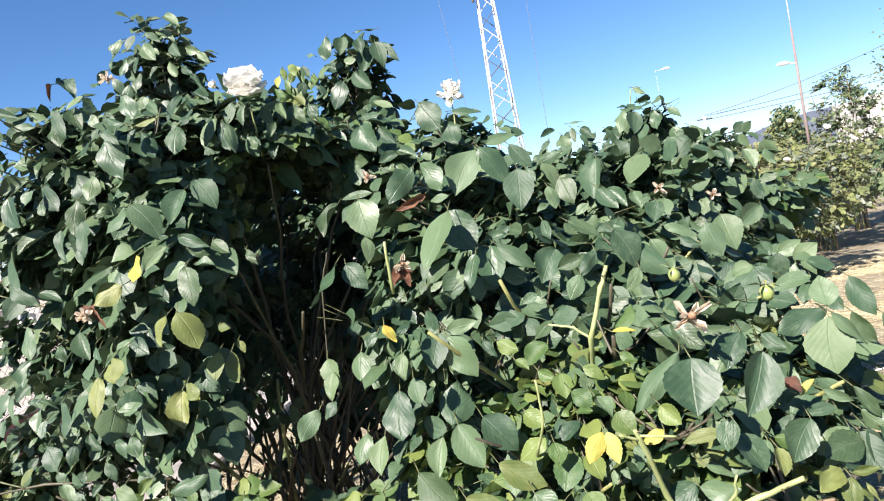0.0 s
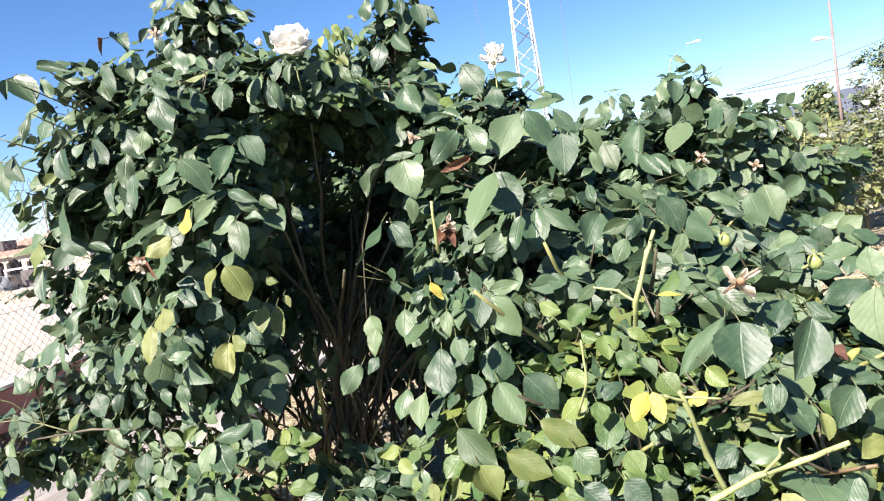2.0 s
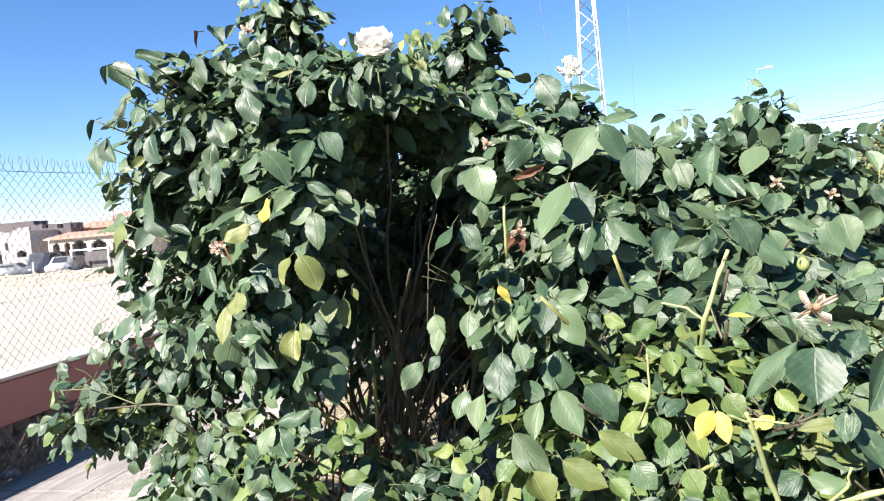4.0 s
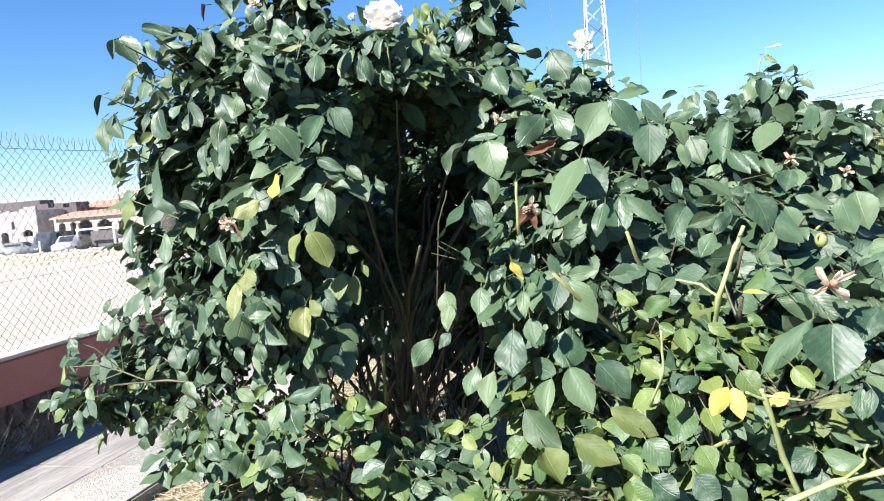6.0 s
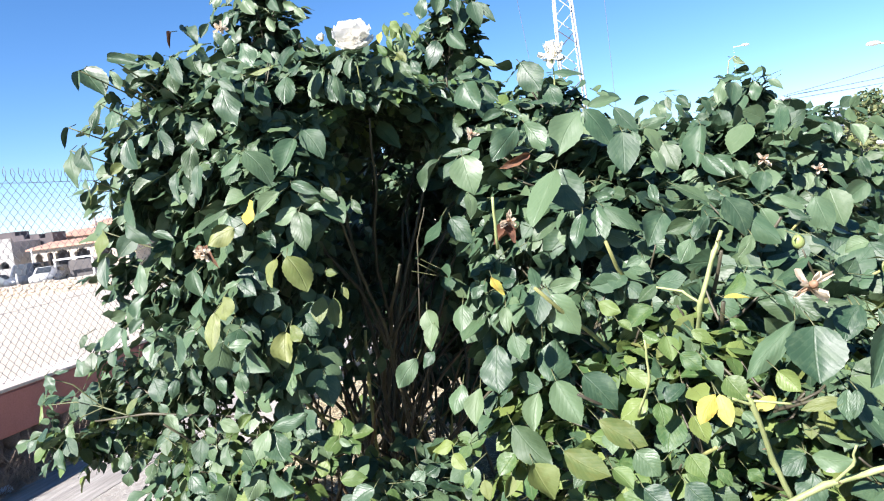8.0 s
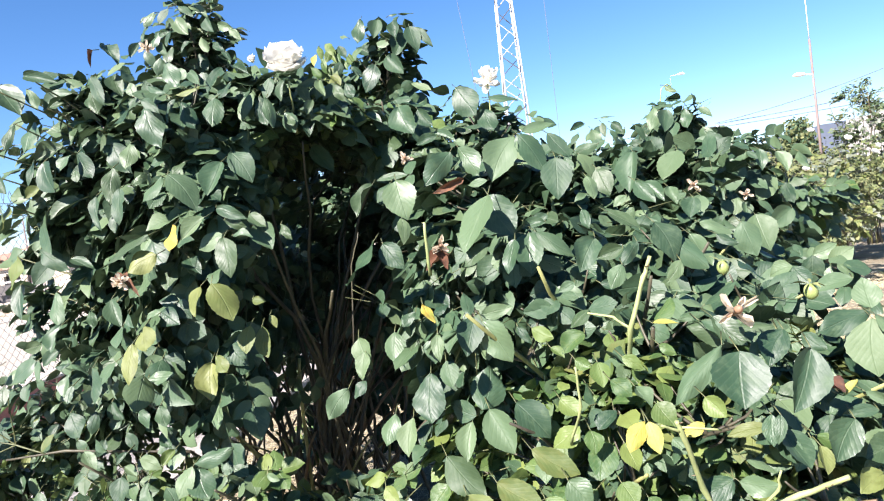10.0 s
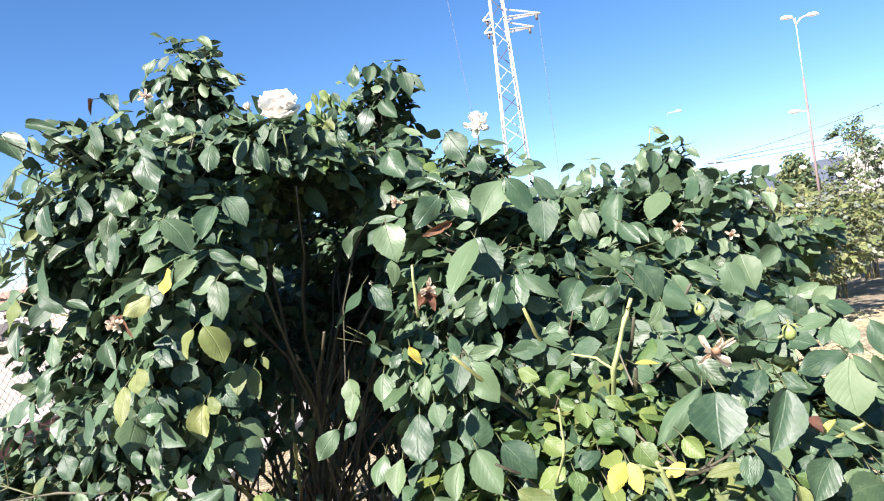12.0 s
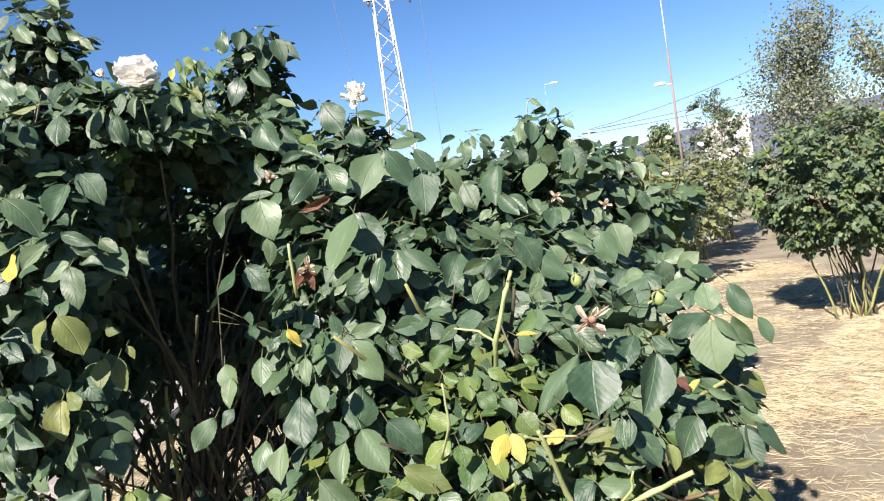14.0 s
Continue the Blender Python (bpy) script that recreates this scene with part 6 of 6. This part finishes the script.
for k, (dx, dy, dz) in enumerate(((-0.45, -0.55, 1.22), (-0.70, -0.30, 1.08), (-0.15, -0.80, 1.05), (0.25, -0.70, 1.25), (0.10, -0.45, 1.36), (-0.55, -0.62, 0.86), (0.50, -0.62, 1.12), (-0.30, -0.78, 0.95))):
    bloom(flowering.ob, (dx, dy, dz), 0.075, 30 + k, (0.0, -0.6, 1), rings=((4, 0.10, 0.4), (6, 0.35, 1.1)))
far_rose("tall slender rose bush beside the row", (5.42, 9.0, 0), 57, 2.10, 0.42, 230, 0.045, [LEAF_MID, LEAF_FAR, LEAF_GREY, CANE_GREEN, LEAF_DRY], 0.15)
far_rose("rose bush far down the row", (4.1, 7.5, 0), 58, 1.25, 0.6, 170, 0.045, FAR_MATS, 0.2)
far_rose("rose bush far down the row", (6.6, 12.0, 0), 55, 1.2, 1.0, 90, 0.05, FAR_MATS, 0.15)
far_rose("rose bush far down the row", (5.2, 13.5, 0), 56, 1.15, 1.1, 90, 0.05, FAR_MATS, 0.15)


def tree(name, label, base, height, crown, seed, mats, leaves, size, low=0.3, top=1.0, trunk=0.05):
    """A tree: tapered trunk, limbs, and many small leaves in uneven clumps round the limb ends."""
    rnd = random.Random(seed)
    ob = thing(name, label, "tree", at=base)
    pts = [Vector((rnd.gauss(0, 0.02) * i, rnd.gauss(0, 0.02) * i, height * 0.9 * i / 7)) for i in range(8)]
    part("trunk", tube("trunk", pts, [trunk * (1 - 0.11 * i) for i in range(8)], BARK, 8), ob)
    ends = []
    V, F = [], []
    for k in range(34):
        t = rnd.uniform(low, 0.95)
        i = int(t * 7)
        a = k * 2.4 + rnd.uniform(-0.4, 0.4)
        reach = crown * max(0.12, 1 - ((t - low) / (1 - low)) ** 1.3 * 0.88) * rnd.uniform(0.55, 1.05)
        end = pts[i] + Vector((math.cos(a) * reach, math.sin(a) * reach, height * rnd.uniform(0.03, 0.2)))
        limb = bend(pts[i], pts[i].lerp(end, 0.5) + Vector((0, 0, -0.03 * height)), end, 5)
        v, f = tube_arrays(limb, [trunk * 0.35 * (1 - 0.18 * j) for j in range(5)], 5, len(V))
        V += v
        F += f
        ends += limb[2:]
    ends += pts[5:]
    part("branch_growth", finish("branch_growth", V, F, BARK), ob, kind="stuff")
    heap = LeafHeap(LEAF_ROUGH, mats)
    g = crown * 0.15
    def soft():
        return max(-1.7, min(1.7, rnd.gauss(0, 1))) * g
    for _ in range(leaves):
        c = rnd.choice(ends)
        at = c + Vector((soft(), soft(), soft() * 1.1))
        heap.put(at, Vector((rnd.gauss(0, 1), rnd.gauss(0, 1), rnd.gauss(-0.5, 0.7))), Vector((rnd.gauss(0, 1), rnd.gauss(0, 1) - 0.4, rnd.gauss(0.5, 0.8))), size * rnd.uniform(0.7, 1.3), rnd.randrange(9), rnd.randrange(len(mats)))
    part("crown", heap.mesh("crown"), ob, kind="stuff")
    return ob


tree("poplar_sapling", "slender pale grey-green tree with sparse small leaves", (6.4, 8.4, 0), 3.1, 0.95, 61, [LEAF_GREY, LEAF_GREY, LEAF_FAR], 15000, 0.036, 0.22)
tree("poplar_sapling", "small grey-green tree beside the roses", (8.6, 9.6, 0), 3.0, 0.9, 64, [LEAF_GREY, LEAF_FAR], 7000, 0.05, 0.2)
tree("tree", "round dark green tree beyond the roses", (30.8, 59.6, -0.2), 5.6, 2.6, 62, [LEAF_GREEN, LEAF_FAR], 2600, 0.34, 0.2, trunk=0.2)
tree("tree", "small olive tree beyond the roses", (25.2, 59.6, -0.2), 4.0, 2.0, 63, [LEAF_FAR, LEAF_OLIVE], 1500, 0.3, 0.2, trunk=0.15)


# ---- tower, lamp posts and cables ----
def make_tower():
    """A lattice pylon with three short cross-arms."""
    ob = thing("power_pylon", "pale galvanised steel lattice power pylon", "pylon", at=(8.1, 65.9, -0.2))
    H, w0, w1 = 26.0, 1.25, 0.55
    def half(z):
        return w0 + (w1 - w0) * z / H
    corners = ((-1, -1), (1, -1), (1, 1), (-1, 1))
    for sx, sy in corners:
        part("leg", tube("leg", [(sx * half(0), sy * half(0), 0), (sx * half(H), sy * half(H), H)], 0.095, STEEL, 4), ob)
    levels = [H * (1 - (1 - i / 17) ** 1.0) for i in range(18)]
    for i, (a, b) in enumerate(zip(levels, levels[1:])):
        for k in range(4):
            p, q = corners[k], corners[(k + 1) % 4]
            if i % 2:
                p, q = q, p
            s = [((p[0] * half(a), p[1] * half(a), a), (q[0] * half(b), q[1] * half(b), b))]
            # braces on both side faces and on every third level are darker
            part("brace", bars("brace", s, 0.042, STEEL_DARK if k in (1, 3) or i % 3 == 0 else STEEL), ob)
    for z, n in ((22.6, 4.0), (21.4, 3.2)):
        for s in (-1, 1):
            m = n if s > 0 else 1.5
            arm = [((s * half(z), -0.5, z), (s * m, 0, z + 0.1)), ((s * half(z), 0.5, z), (s * m, 0, z + 0.1)), ((s * half(z), 0, z + 0.9), (s * m, 0, z + 0.1))]
            a = part("cross_arm", bars("cross_arm", arm, 0.09, STEEL), ob)
            part("insulator", tube("insulator", [(s * (m - 0.4), 0, z), (s * (m - 0.4), 0, z - 0.5)], [0.16, 0.10], STEEL_DARK, 8), a)


make_tower()


def make_lamp_post(at, height, arm, head_z, label, top_arm=True, pale_from=0.55, toward=-1, thin=1.0):
    ob = thing("street_lamp", label, "street lamp", "street lamps", at=at)
    split = height * pale_from
    part("lower_pole", tube("lower_pole", [(0, 0, 0), (0, 0, split)], [0.075 * thin, 0.05 * thin], POST_PALE if thin < 0.5 else RUST, 10), ob, "" if thin < 0.5 else "rusty brown lower pole")
    part("upper_pole", tube("upper_pole", [(0, 0, split), (0, 0, height)], [0.026 * thin, 0.018 * thin], POST_PALE, 10), ob, "pale upper pole")
    heads = [(head_z, toward, arm)] + ([(height, 1, arm * 1.5), (height, -1, arm * 0.4)] if top_arm else [])
    for z, s, n in heads:
        a = part("arm", tube("arm", bend((0, 0, z - 0.35 if top_arm and z == height else z), (s * n * 0.3, 0, z), (s * n, 0, z + 0.05), 6), 0.045 * max(thin, 0.5), POST_PALE, 8), ob)
        bm = bmesh.new()
        bmesh.ops.create_uvsphere(bm, u_segments=14, v_segments=8, radius=1.0)
        for v in bm.verts:
            v.co = Vector((v.co.x * 0.34 + s * (n + 0.25), v.co.y * 0.15, v.co.z * (0.13 if v.co.z > 0 else 0.08) + z + 0.05))
        part("lamp_head", from_bm("lamp_head", bm, LAMP_GLASS, True), a)
    return ob


make_lamp_post((18.92, 34.75, -0.2), 10.6, 0.42, 5.9, "rusty street lamp post with a low white lamp head", True, 0.72)
make_lamp_post((20.6, 59.8, -0.4), 10.9, 0.7, 10.9, "distant pale street lamp with a single arm", False, 0.3, 1, 0.18)
for at, h in (((15.4, 38.3, -0.2), 4.4), ):
    ob = thing("pole", "thin pale wooden cable pole in the distance", "pole", "cable poles", at=at)
    part("shaft", tube("shaft", [(0, 0, 0), (0, 0, h)], [0.08, 0.06], POST_PALE, 8), ob)
    part("cross_bar", bars("cross_bar", [((-0.4, 0, h - 0.15), (0.4, 0, h - 0.15))], 0.04, STEEL_DARK), ob)


def cable(a, b, sag, r=0.02):
    a, b = Vector(a), Vector(b)
    pts = [a.lerp(b, i / 16) - Vector((0, 0, sag * (1 - (i / 8 - 1) ** 2))) for i in range(17)]
    thing("cable", "thin dark overhead cable", "cable", "overhead cables", data=tube("cable", pts, r, CABLE, 5))


cable((15.4, 38.3, 4.25), (34.0, 38.0, 9.2), 0.7)
cable((15.4, 38.3, 4.2), (34.0, 40.0, 6.0), 0.25)
cable((15.4, 38.3, 4.0), (34.0, 40.0, 5.2), 0.15)
cable((3.55, 65.9, 24.8), (5.6, 65.9, -0.4), 0.0, 0.022)
cable((11.9, 65.9, 22.4), (11.6, 65.0, -0.4), 0.0, 0.022)


# ---- houses beyond the field ----
def gable_roof(name, x0, x1, y0, y1, z, rise, over=0.3):
    """A tiled roof falling to front and back, with raised rows of tile."""
    V, F = [], []
    n = max(6, int((x1 - x0 + 2 * over) / 0.25))
    ym = (y0 + y1) / 2
    for i in range(n + 1):
        x = x0 - over + (x1 - x0 + 2 * over) * i / n
        lift = 0.07 if i % 2 else 0.0
        for y, h in ((y0 - over, 0), (ym, rise), (y1 + over, 0)):
            V.append((x, y, z + h + lift))
            V.append((x, y, z + h - 0.12))
    for i in range(n):
        a, b = i * 6, (i + 1) * 6
        for k in (0, 2):
            F += [(a + k, b + k, b + k + 2, a + k + 2), (a + k + 1, a + k + 3, b + k + 3, b + k + 1)]
        F += [(a, a + 1, b + 1, b), (a + 4, b + 4, b + 5, a + 5)]
    F += [(0, 2, 3, 1), (2, 4, 5, 3), (n * 6, n * 6 + 1, n * 6 + 3, n * 6 + 2), (n * 6 + 2, n * 6 + 3, n * 6 + 5, n * 6 + 4)]
    return finish(name, V, F, TILE, smooth=False)


def wall_with_openings(x0, x1, y, z0, z1, thick, openings, mat, arch=True):
    """A wall along x; each opening is (from, to, sill, head), with a rounded top if arch."""
    bm = bmesh.new()
    xs = x0
    for a, b, s, h in sorted(openings):
        if a > xs:
            box_into(bm, (xs, y, z0), (a, y + thick, z1))
        if s > z0:
            box_into(bm, (a, y, z0), (b, y + thick, s))
        if h < z1:
            box_into(bm, (a, y, h), (b, y + thick, z1))
        if arch:
            r = (b - a) / 2
            for k in range(6):
                u0, u1 = -1 + k / 3, -1 + (k + 1) / 3
                drop = min(r * 0.55, 0.5) * (((u0 + u1) / 2) ** 2)
                if drop > 0.02:
                    box_into(bm, ((a + b) / 2 + u0 * r, y, h - drop), ((a + b) / 2 + u1 * r, y + thick, h))
        xs = b
    if xs < x1:
        box_into(bm, (xs, y, z0), (x1, y + thick, z1))
    return from_bm("front_wall", bm, mat)


def house(label, at, turn, width, depth, height, openings, mat, roof=1.2):
    ob = thing("house", label, "house", "houses", at=at)
    ob.rotation_euler = (0, 0, radians(turn))
    part("front_wall", wall_with_openings(0, width, 0, -1.5, height, 0.3, openings, mat), ob)
    part("back_wall", box("back_wall", (0, depth - 0.3, -1.5), (width, depth, height), mat), ob)
    part("side_wall", box("side_wall", (0, 0.3, -1.5), (0.3, depth - 0.3, height), mat), ob)
    part("side_wall", box("side_wall", (width - 0.3, 0.3, -1.5), (width, depth - 0.3, height), mat), ob)
    # added dark sheet behind the openings, interior shade put into its colour
    part("inner_wall", box("inner_wall", (0.302, 1.2, -1.5), (width - 0.302, 1.4, height - 0.05), SHADE), ob)
    if roof:
        part("roof", gable_roof("roof", 0, width, 0, depth, height, roof), ob, "clay-tiled pitched roof")
    return ob


house("single-storey cream house with an arched porch and tiled roof", (-40.3, 57.0, -1.15), -2, 9.5, 6, 2.82, [(0.35, 1.0, -1.5, 2.38), (1.45, 2.0, -1.5, 2.38), (2.2, 3.55, -1.5, 2.5), (4.0, 5.4, -1.5, 2.42), (6.0, 7.4, -1.5, 2.4)], LIMEWASH, 0.45)
house("cream house with a long tiled roof behind", (-42.2, 64.0, -1.15), 1, 7.5, 6, 3.72, [(1.0, 2.0, 1.0, 2.2)], LIMEWASH, 0.6)
house("taller cream house block with a tiled roof", (-35.5, 59.3, -1.15), 2, 7.0, 5, 4.3, [(1.9, 2.8, 1.6, 3.5), (4.6, 5.4, 1.6, 3.0)], LIMEWASH, 0.5)
ruin = house("half-ruined white house with a broken roofline", (-45.9, 57.0, -1.2), 1, 3.9, 4, 3.75, [(0.4, 1.1, -1.5, 2.0), (1.5, 1.8, 2.2, 2.9), (2.5, 3.4, 1.5, 2.1)], WHITEWASH, 0)
for x, w, h in ((0.0, 0.7, 0.18), (1.1, 0.5, 0.10), (2.3, 0.5, 0.16), (2.8, 1.1, 0.32)):
    part("broken_masonry", box("broken_masonry", (x, 0.002, 3.752), (x + w, 0.3, 3.752 + h), WHITEWASH, 0.03), ruin)
raw = thing("house", "roofless dark blockwork building", "house", "houses", at=(-50.6, 61.2, -1.7))
bm = bmesh.new()
prof = [(0, 5.25), (6.1, 5.25), (6.1, 4.85), (6.9, 4.85), (6.9, 4.45), (7.5, 4.45), (7.5, 4.8), (8.4, 4.75), (8.4, 4.35), (9.0, 4.35), (9.0, 4.8), (9.7, 4.8)]
ring = [(0, -1.5)] + prof + [(9.7, -1.5)]
front = [bm.verts.new((x, 0, z)) for x, z in ring]
back = [bm.verts.new((x, 2, z)) for x, z in ring]
bm.faces.new(front)
bm.faces.new(back[::-1])
for i in range(len(ring)):
    j = (i + 1) % len(ring)
    bm.faces.new((front[j], front[i], back[i], back[j]))
bmesh.ops.recalc_face_normals(bm, faces=bm.faces)
part("block_wall", from_bm("block_wall", bm, BRICK_RAW), raw)
shelter = thing("carport", "open carport with a white roof beam and grey screen", "carport", at=(-36.8, 54.5, -1.3))
part("roof_beam", box("roof_beam", (0, 0, 1.76), (3.5, 0.16, 1.90), POST_PALE), shelter)
for x in (0.05, 3.3):
    part("post", box("post", (x, 0.002, -1), (x + 0.14, 0.14, 1.758), POST_PALE), shelter)
part("screen", box("screen", (0.55, 1.2, -1), (3.1, 1.3, 1.62), SHADE), shelter)
part("side_panel", box("side_panel", (3.15, 0.9, -1), (4.6, 1.0, 1.55), WHITEWASH), shelter, "white sheet panel")
for x, y, h in ((-43.1, 55.2, 2.9), (-38.3, 52.0, 1.4), (-39.2, 55.5, 3.2)):
    ob = thing("pole", "thin pale wooden cable pole in the distance", "pole", "cable poles", at=(x, y, -1.5))
    part("shaft", tube("shaft", [(0, 0, 0), (0, 0, h)], [0.08, 0.06], POST_PALE, 8), ob)


def car(label, at, turn, paint, length=4.2, tall=1.45, van=False):
    ob = thing("car", label, "car", "parked cars", at=at)
    ob.rotation_euler = (0, 0, radians(turn))
    h = length / 2
    prof = [(-h, 0.3), (-h, 0.8), (-h * 0.95, tall - 0.05), (h * 0.35, tall), (h * 0.62, 0.95), (h, 0.8), (h, 0.3)] if van else [(-h, 0.3), (-h, 0.85), (-h * 0.75, 0.95), (-h * 0.5, tall), (h * 0.2, tall), (h * 0.5, 0.92), (h * 0.97, 0.75), (h, 0.3)]
    bm = bmesh.new()
    a = [bm.verts.new((x, -0.82 + (0.12 if z > 1.0 else 0), z)) for x, z in prof]
    b = [bm.verts.new((x, 0.82 - (0.12 if z > 1.0 else 0), z)) for x, z in prof]
    bm.faces.new(a)
    bm.faces.new(b[::-1])
    for i in range(len(prof)):
        j = (i + 1) % len(prof)
        bm.faces.new((a[j], a[i], b[i], b[j]))
    bmesh.ops.recalc_face_normals(bm, faces=bm.faces)
    bmesh.ops.bevel(bm, geom=bm.edges[:], offset=0.05, segments=2, affect="EDGES")
    part("body", from_bm("body", bm, paint, True), ob)
    top, foot = ((h * 0.35, tall), (h * 0.62, 0.95)) if van else ((h * 0.2, tall), (h * 0.5, 0.92))
    slope = Vector((foot[0] - top[0], 0, foot[1] - top[1]))
    bm = bmesh.new()
    box_into(bm, (-0.58, -0.03, 0.08), (0.58, 0.03, slope.length - 0.06), 0.02)
    screen = part("windscreen", from_bm("windscreen", bm, GLASS_DARK), ob)
    screen.matrix_basis = Matrix.LocRotScale(Vector((foot[0], 0, foot[1])), (-slope).to_track_quat("Z", "Y"), None)
    for s in (-1, 1):
        part("side_window", box("side_window", (-h * 0.5, s * 0.75 - 0.04, 0.95), (h * 0.2, s * 0.75 + 0.04, tall - 0.14), GLASS_DARK, 0.02), ob)
        for x in (-h * 0.62, h * 0.62):
            w = part("wheel", tube("wheel", [(x, s * 0.62, 0.31), (x, s * 0.84, 0.31)], 0.31, RUBBER, 16), ob)
            part("rim", tube("rim", [(x, s * 0.80, 0.31), (x, s * 0.855, 0.31)], 0.19, STEEL, 12), w)


car("white van parked by the houses", (-37.5, 54.9, -1.38), -80, PAINT_WHITE, 4.0, 1.5, True)
car("dark blue-grey truck parked before the porch", (-39.35, 54.9, -1.38), -84, PAINT_GREY, 4.6, 1.95, True)
car("silver car parked by the field wall", (-40.9, 53.2, -1.42), 14, PAINT_SILVER, 3.6, 1.35)


def make_field_wall():
    """A rough low wall of field stones, stepped down at one place."""
    rnd = random.Random(33)
    wall = thing("field_wall", "long low wall of pale rough field stones", "wall", kind="structure")
    shapes = []
    for k in range(5):
        bm = bmesh.new()
        bmesh.ops.create_icosphere(bm, subdivisions=1, radius=1.0)
        for v in bm.verts:
            v.co *= 1 + 0.3 * noise.noise(v.co * 1.6 + Vector((k * 5, 2, 0)))
        shapes.append(from_bm("stone", bm, FIELD_STONE, True))
    a, b = Vector((-32, 26.4, 0)), Vector((-6, 25.6, 0))
    d = (b - a).normalized()
    me = box("wall_core", (0, 0.10, -1.5), ((b - a).length, 0.40, -0.02), FIELD_STONE)
    core = part("wall_core", me, wall)
    core.location, core.rotation_euler = a, (0, 0, math.atan2(d.y, d.x))
    for k in range(290):
        s = part("stone", shapes[rnd.randrange(5)], wall)
        u = 8 + (k % 58) * 0.20 + rnd.uniform(-0.09, 0.09)
        s.location = a + d * u + Vector((0.0, 0.105, -0.52 + (k // 58) * 0.118 + rnd.uniform(-0.05, 0.05)))
        s.scale = (rnd.uniform(0.06, 0.15), 0.045, rnd.uniform(0.045, 0.085))
        s.rotation_euler = (0, rnd.uniform(-0.5, 0.5), 0)


make_field_wall()
lamp = make_lamp_post((-34.1, 57.0, -1.2), 7.5, 0.5, 4.6, "slim grey street lamp post beside the houses", False, 0.9, 1)


# ---- far distance ----
def make_hills():
    rnd = random.Random(71)
    for name, y, x0, x1, top, amp in (("hill", 640, 215, 860, 51, 7), ("hill", 760, -600, 520, 30, 6)):
        V, F = [], []
        n = 60
        for i in range(n + 1):
            u = i / n
            x = x0 + (x1 - x0) * u
            rise = math.sin(min(1, u * 2.4) * math.pi / 2) if name == "hill" and y == 640 else math.sin(u * math.pi)
            z = top * rise + amp * (noise.noise(Vector((x * 0.01, y, 0))) + 0.4 * noise.noise(Vector((x * 0.04, y, 1))))
            V += [(x, y, -30), (x, y + 60, max(z, -20)), (x, y + 260, -30)]
        for i in range(n):
            a, b = 3 * i, 3 * i + 3
            F += [(a, b, b + 1, a + 1), (a + 1, b + 1, b + 2, a + 2)]
        thing("hill", "hazy blue-grey mountain ridge on the horizon", "hill", kind="structure", data=finish("hill", V, F, HILL))


make_hills()
for label, at, w, d, h in (("white flat-roofed building in the distance", (38.6, 62, -0.3), 2.6, 4, 5.7),                            ("low white building far behind the roses", (12.5, 60, -0.3), 5, 5, 2.9), ("small white building far behind the roses", (21.5, 62, -0.3), 3.2, 4, 2.6)):
    ob = thing("building", label, "building", "far buildings", at=at)
    part("front_wall", wall_with_openings(0, w, 0, 0, h, 0.3, [(0.8 + k * 1.5, 1.5 + k * 1.5, h - 1.9, h - 0.8) for k in range(int((w - 1) / 1.5))], FAR_WHITE, False), ob)
    bm = bmesh.new()
    box_into(bm, (0, 0.304, 0), (w, d, h - 0.15))
    part("block", from_bm("block", bm, FAR_WHITE), ob)

# ---- litter ----
def crumpled(label, at, size, seed):
    """A scrap of crumpled paper."""
    bm = bmesh.new()
    bmesh.ops.create_icosphere(bm, subdivisions=2, radius=1.0)
    for v in bm.verts:
        v.co *= 1 + 0.75 * noise.noise(v.co * 2.6 + Vector((seed * 3.1, 0, 0)))
        v.co = Vector((v.co.x * size, v.co.y * size * 0.8, max(v.co.z, -0.6) * size * 0.45))
    thing("paper_scrap", label, "litter", "paper scraps", data=from_bm("paper_scrap", bm, PAPER), at=(at[0], at[1], at[2] + size * 0.27))


crumpled("crumpled pale blue paper at the foot of the wall", (-2.354, 2.748, 0.044), 0.035, 2)
crumpled("crumpled pale blue paper at the foot of the wall", (-2.187, 3.080, 0.044), 0.028, 0)
crumpled("small white paper scrap lying on straw", (1.438, 1.929, 0.000), 0.014, 0)
thing("stick", "bleached thin stick lying on straw", "stick", data=tube("stick", [(1.871, 3.185, 0.022), (1.973, 3.188, 0.030)], [0.0035, 0.003], POST_PALE, 7))
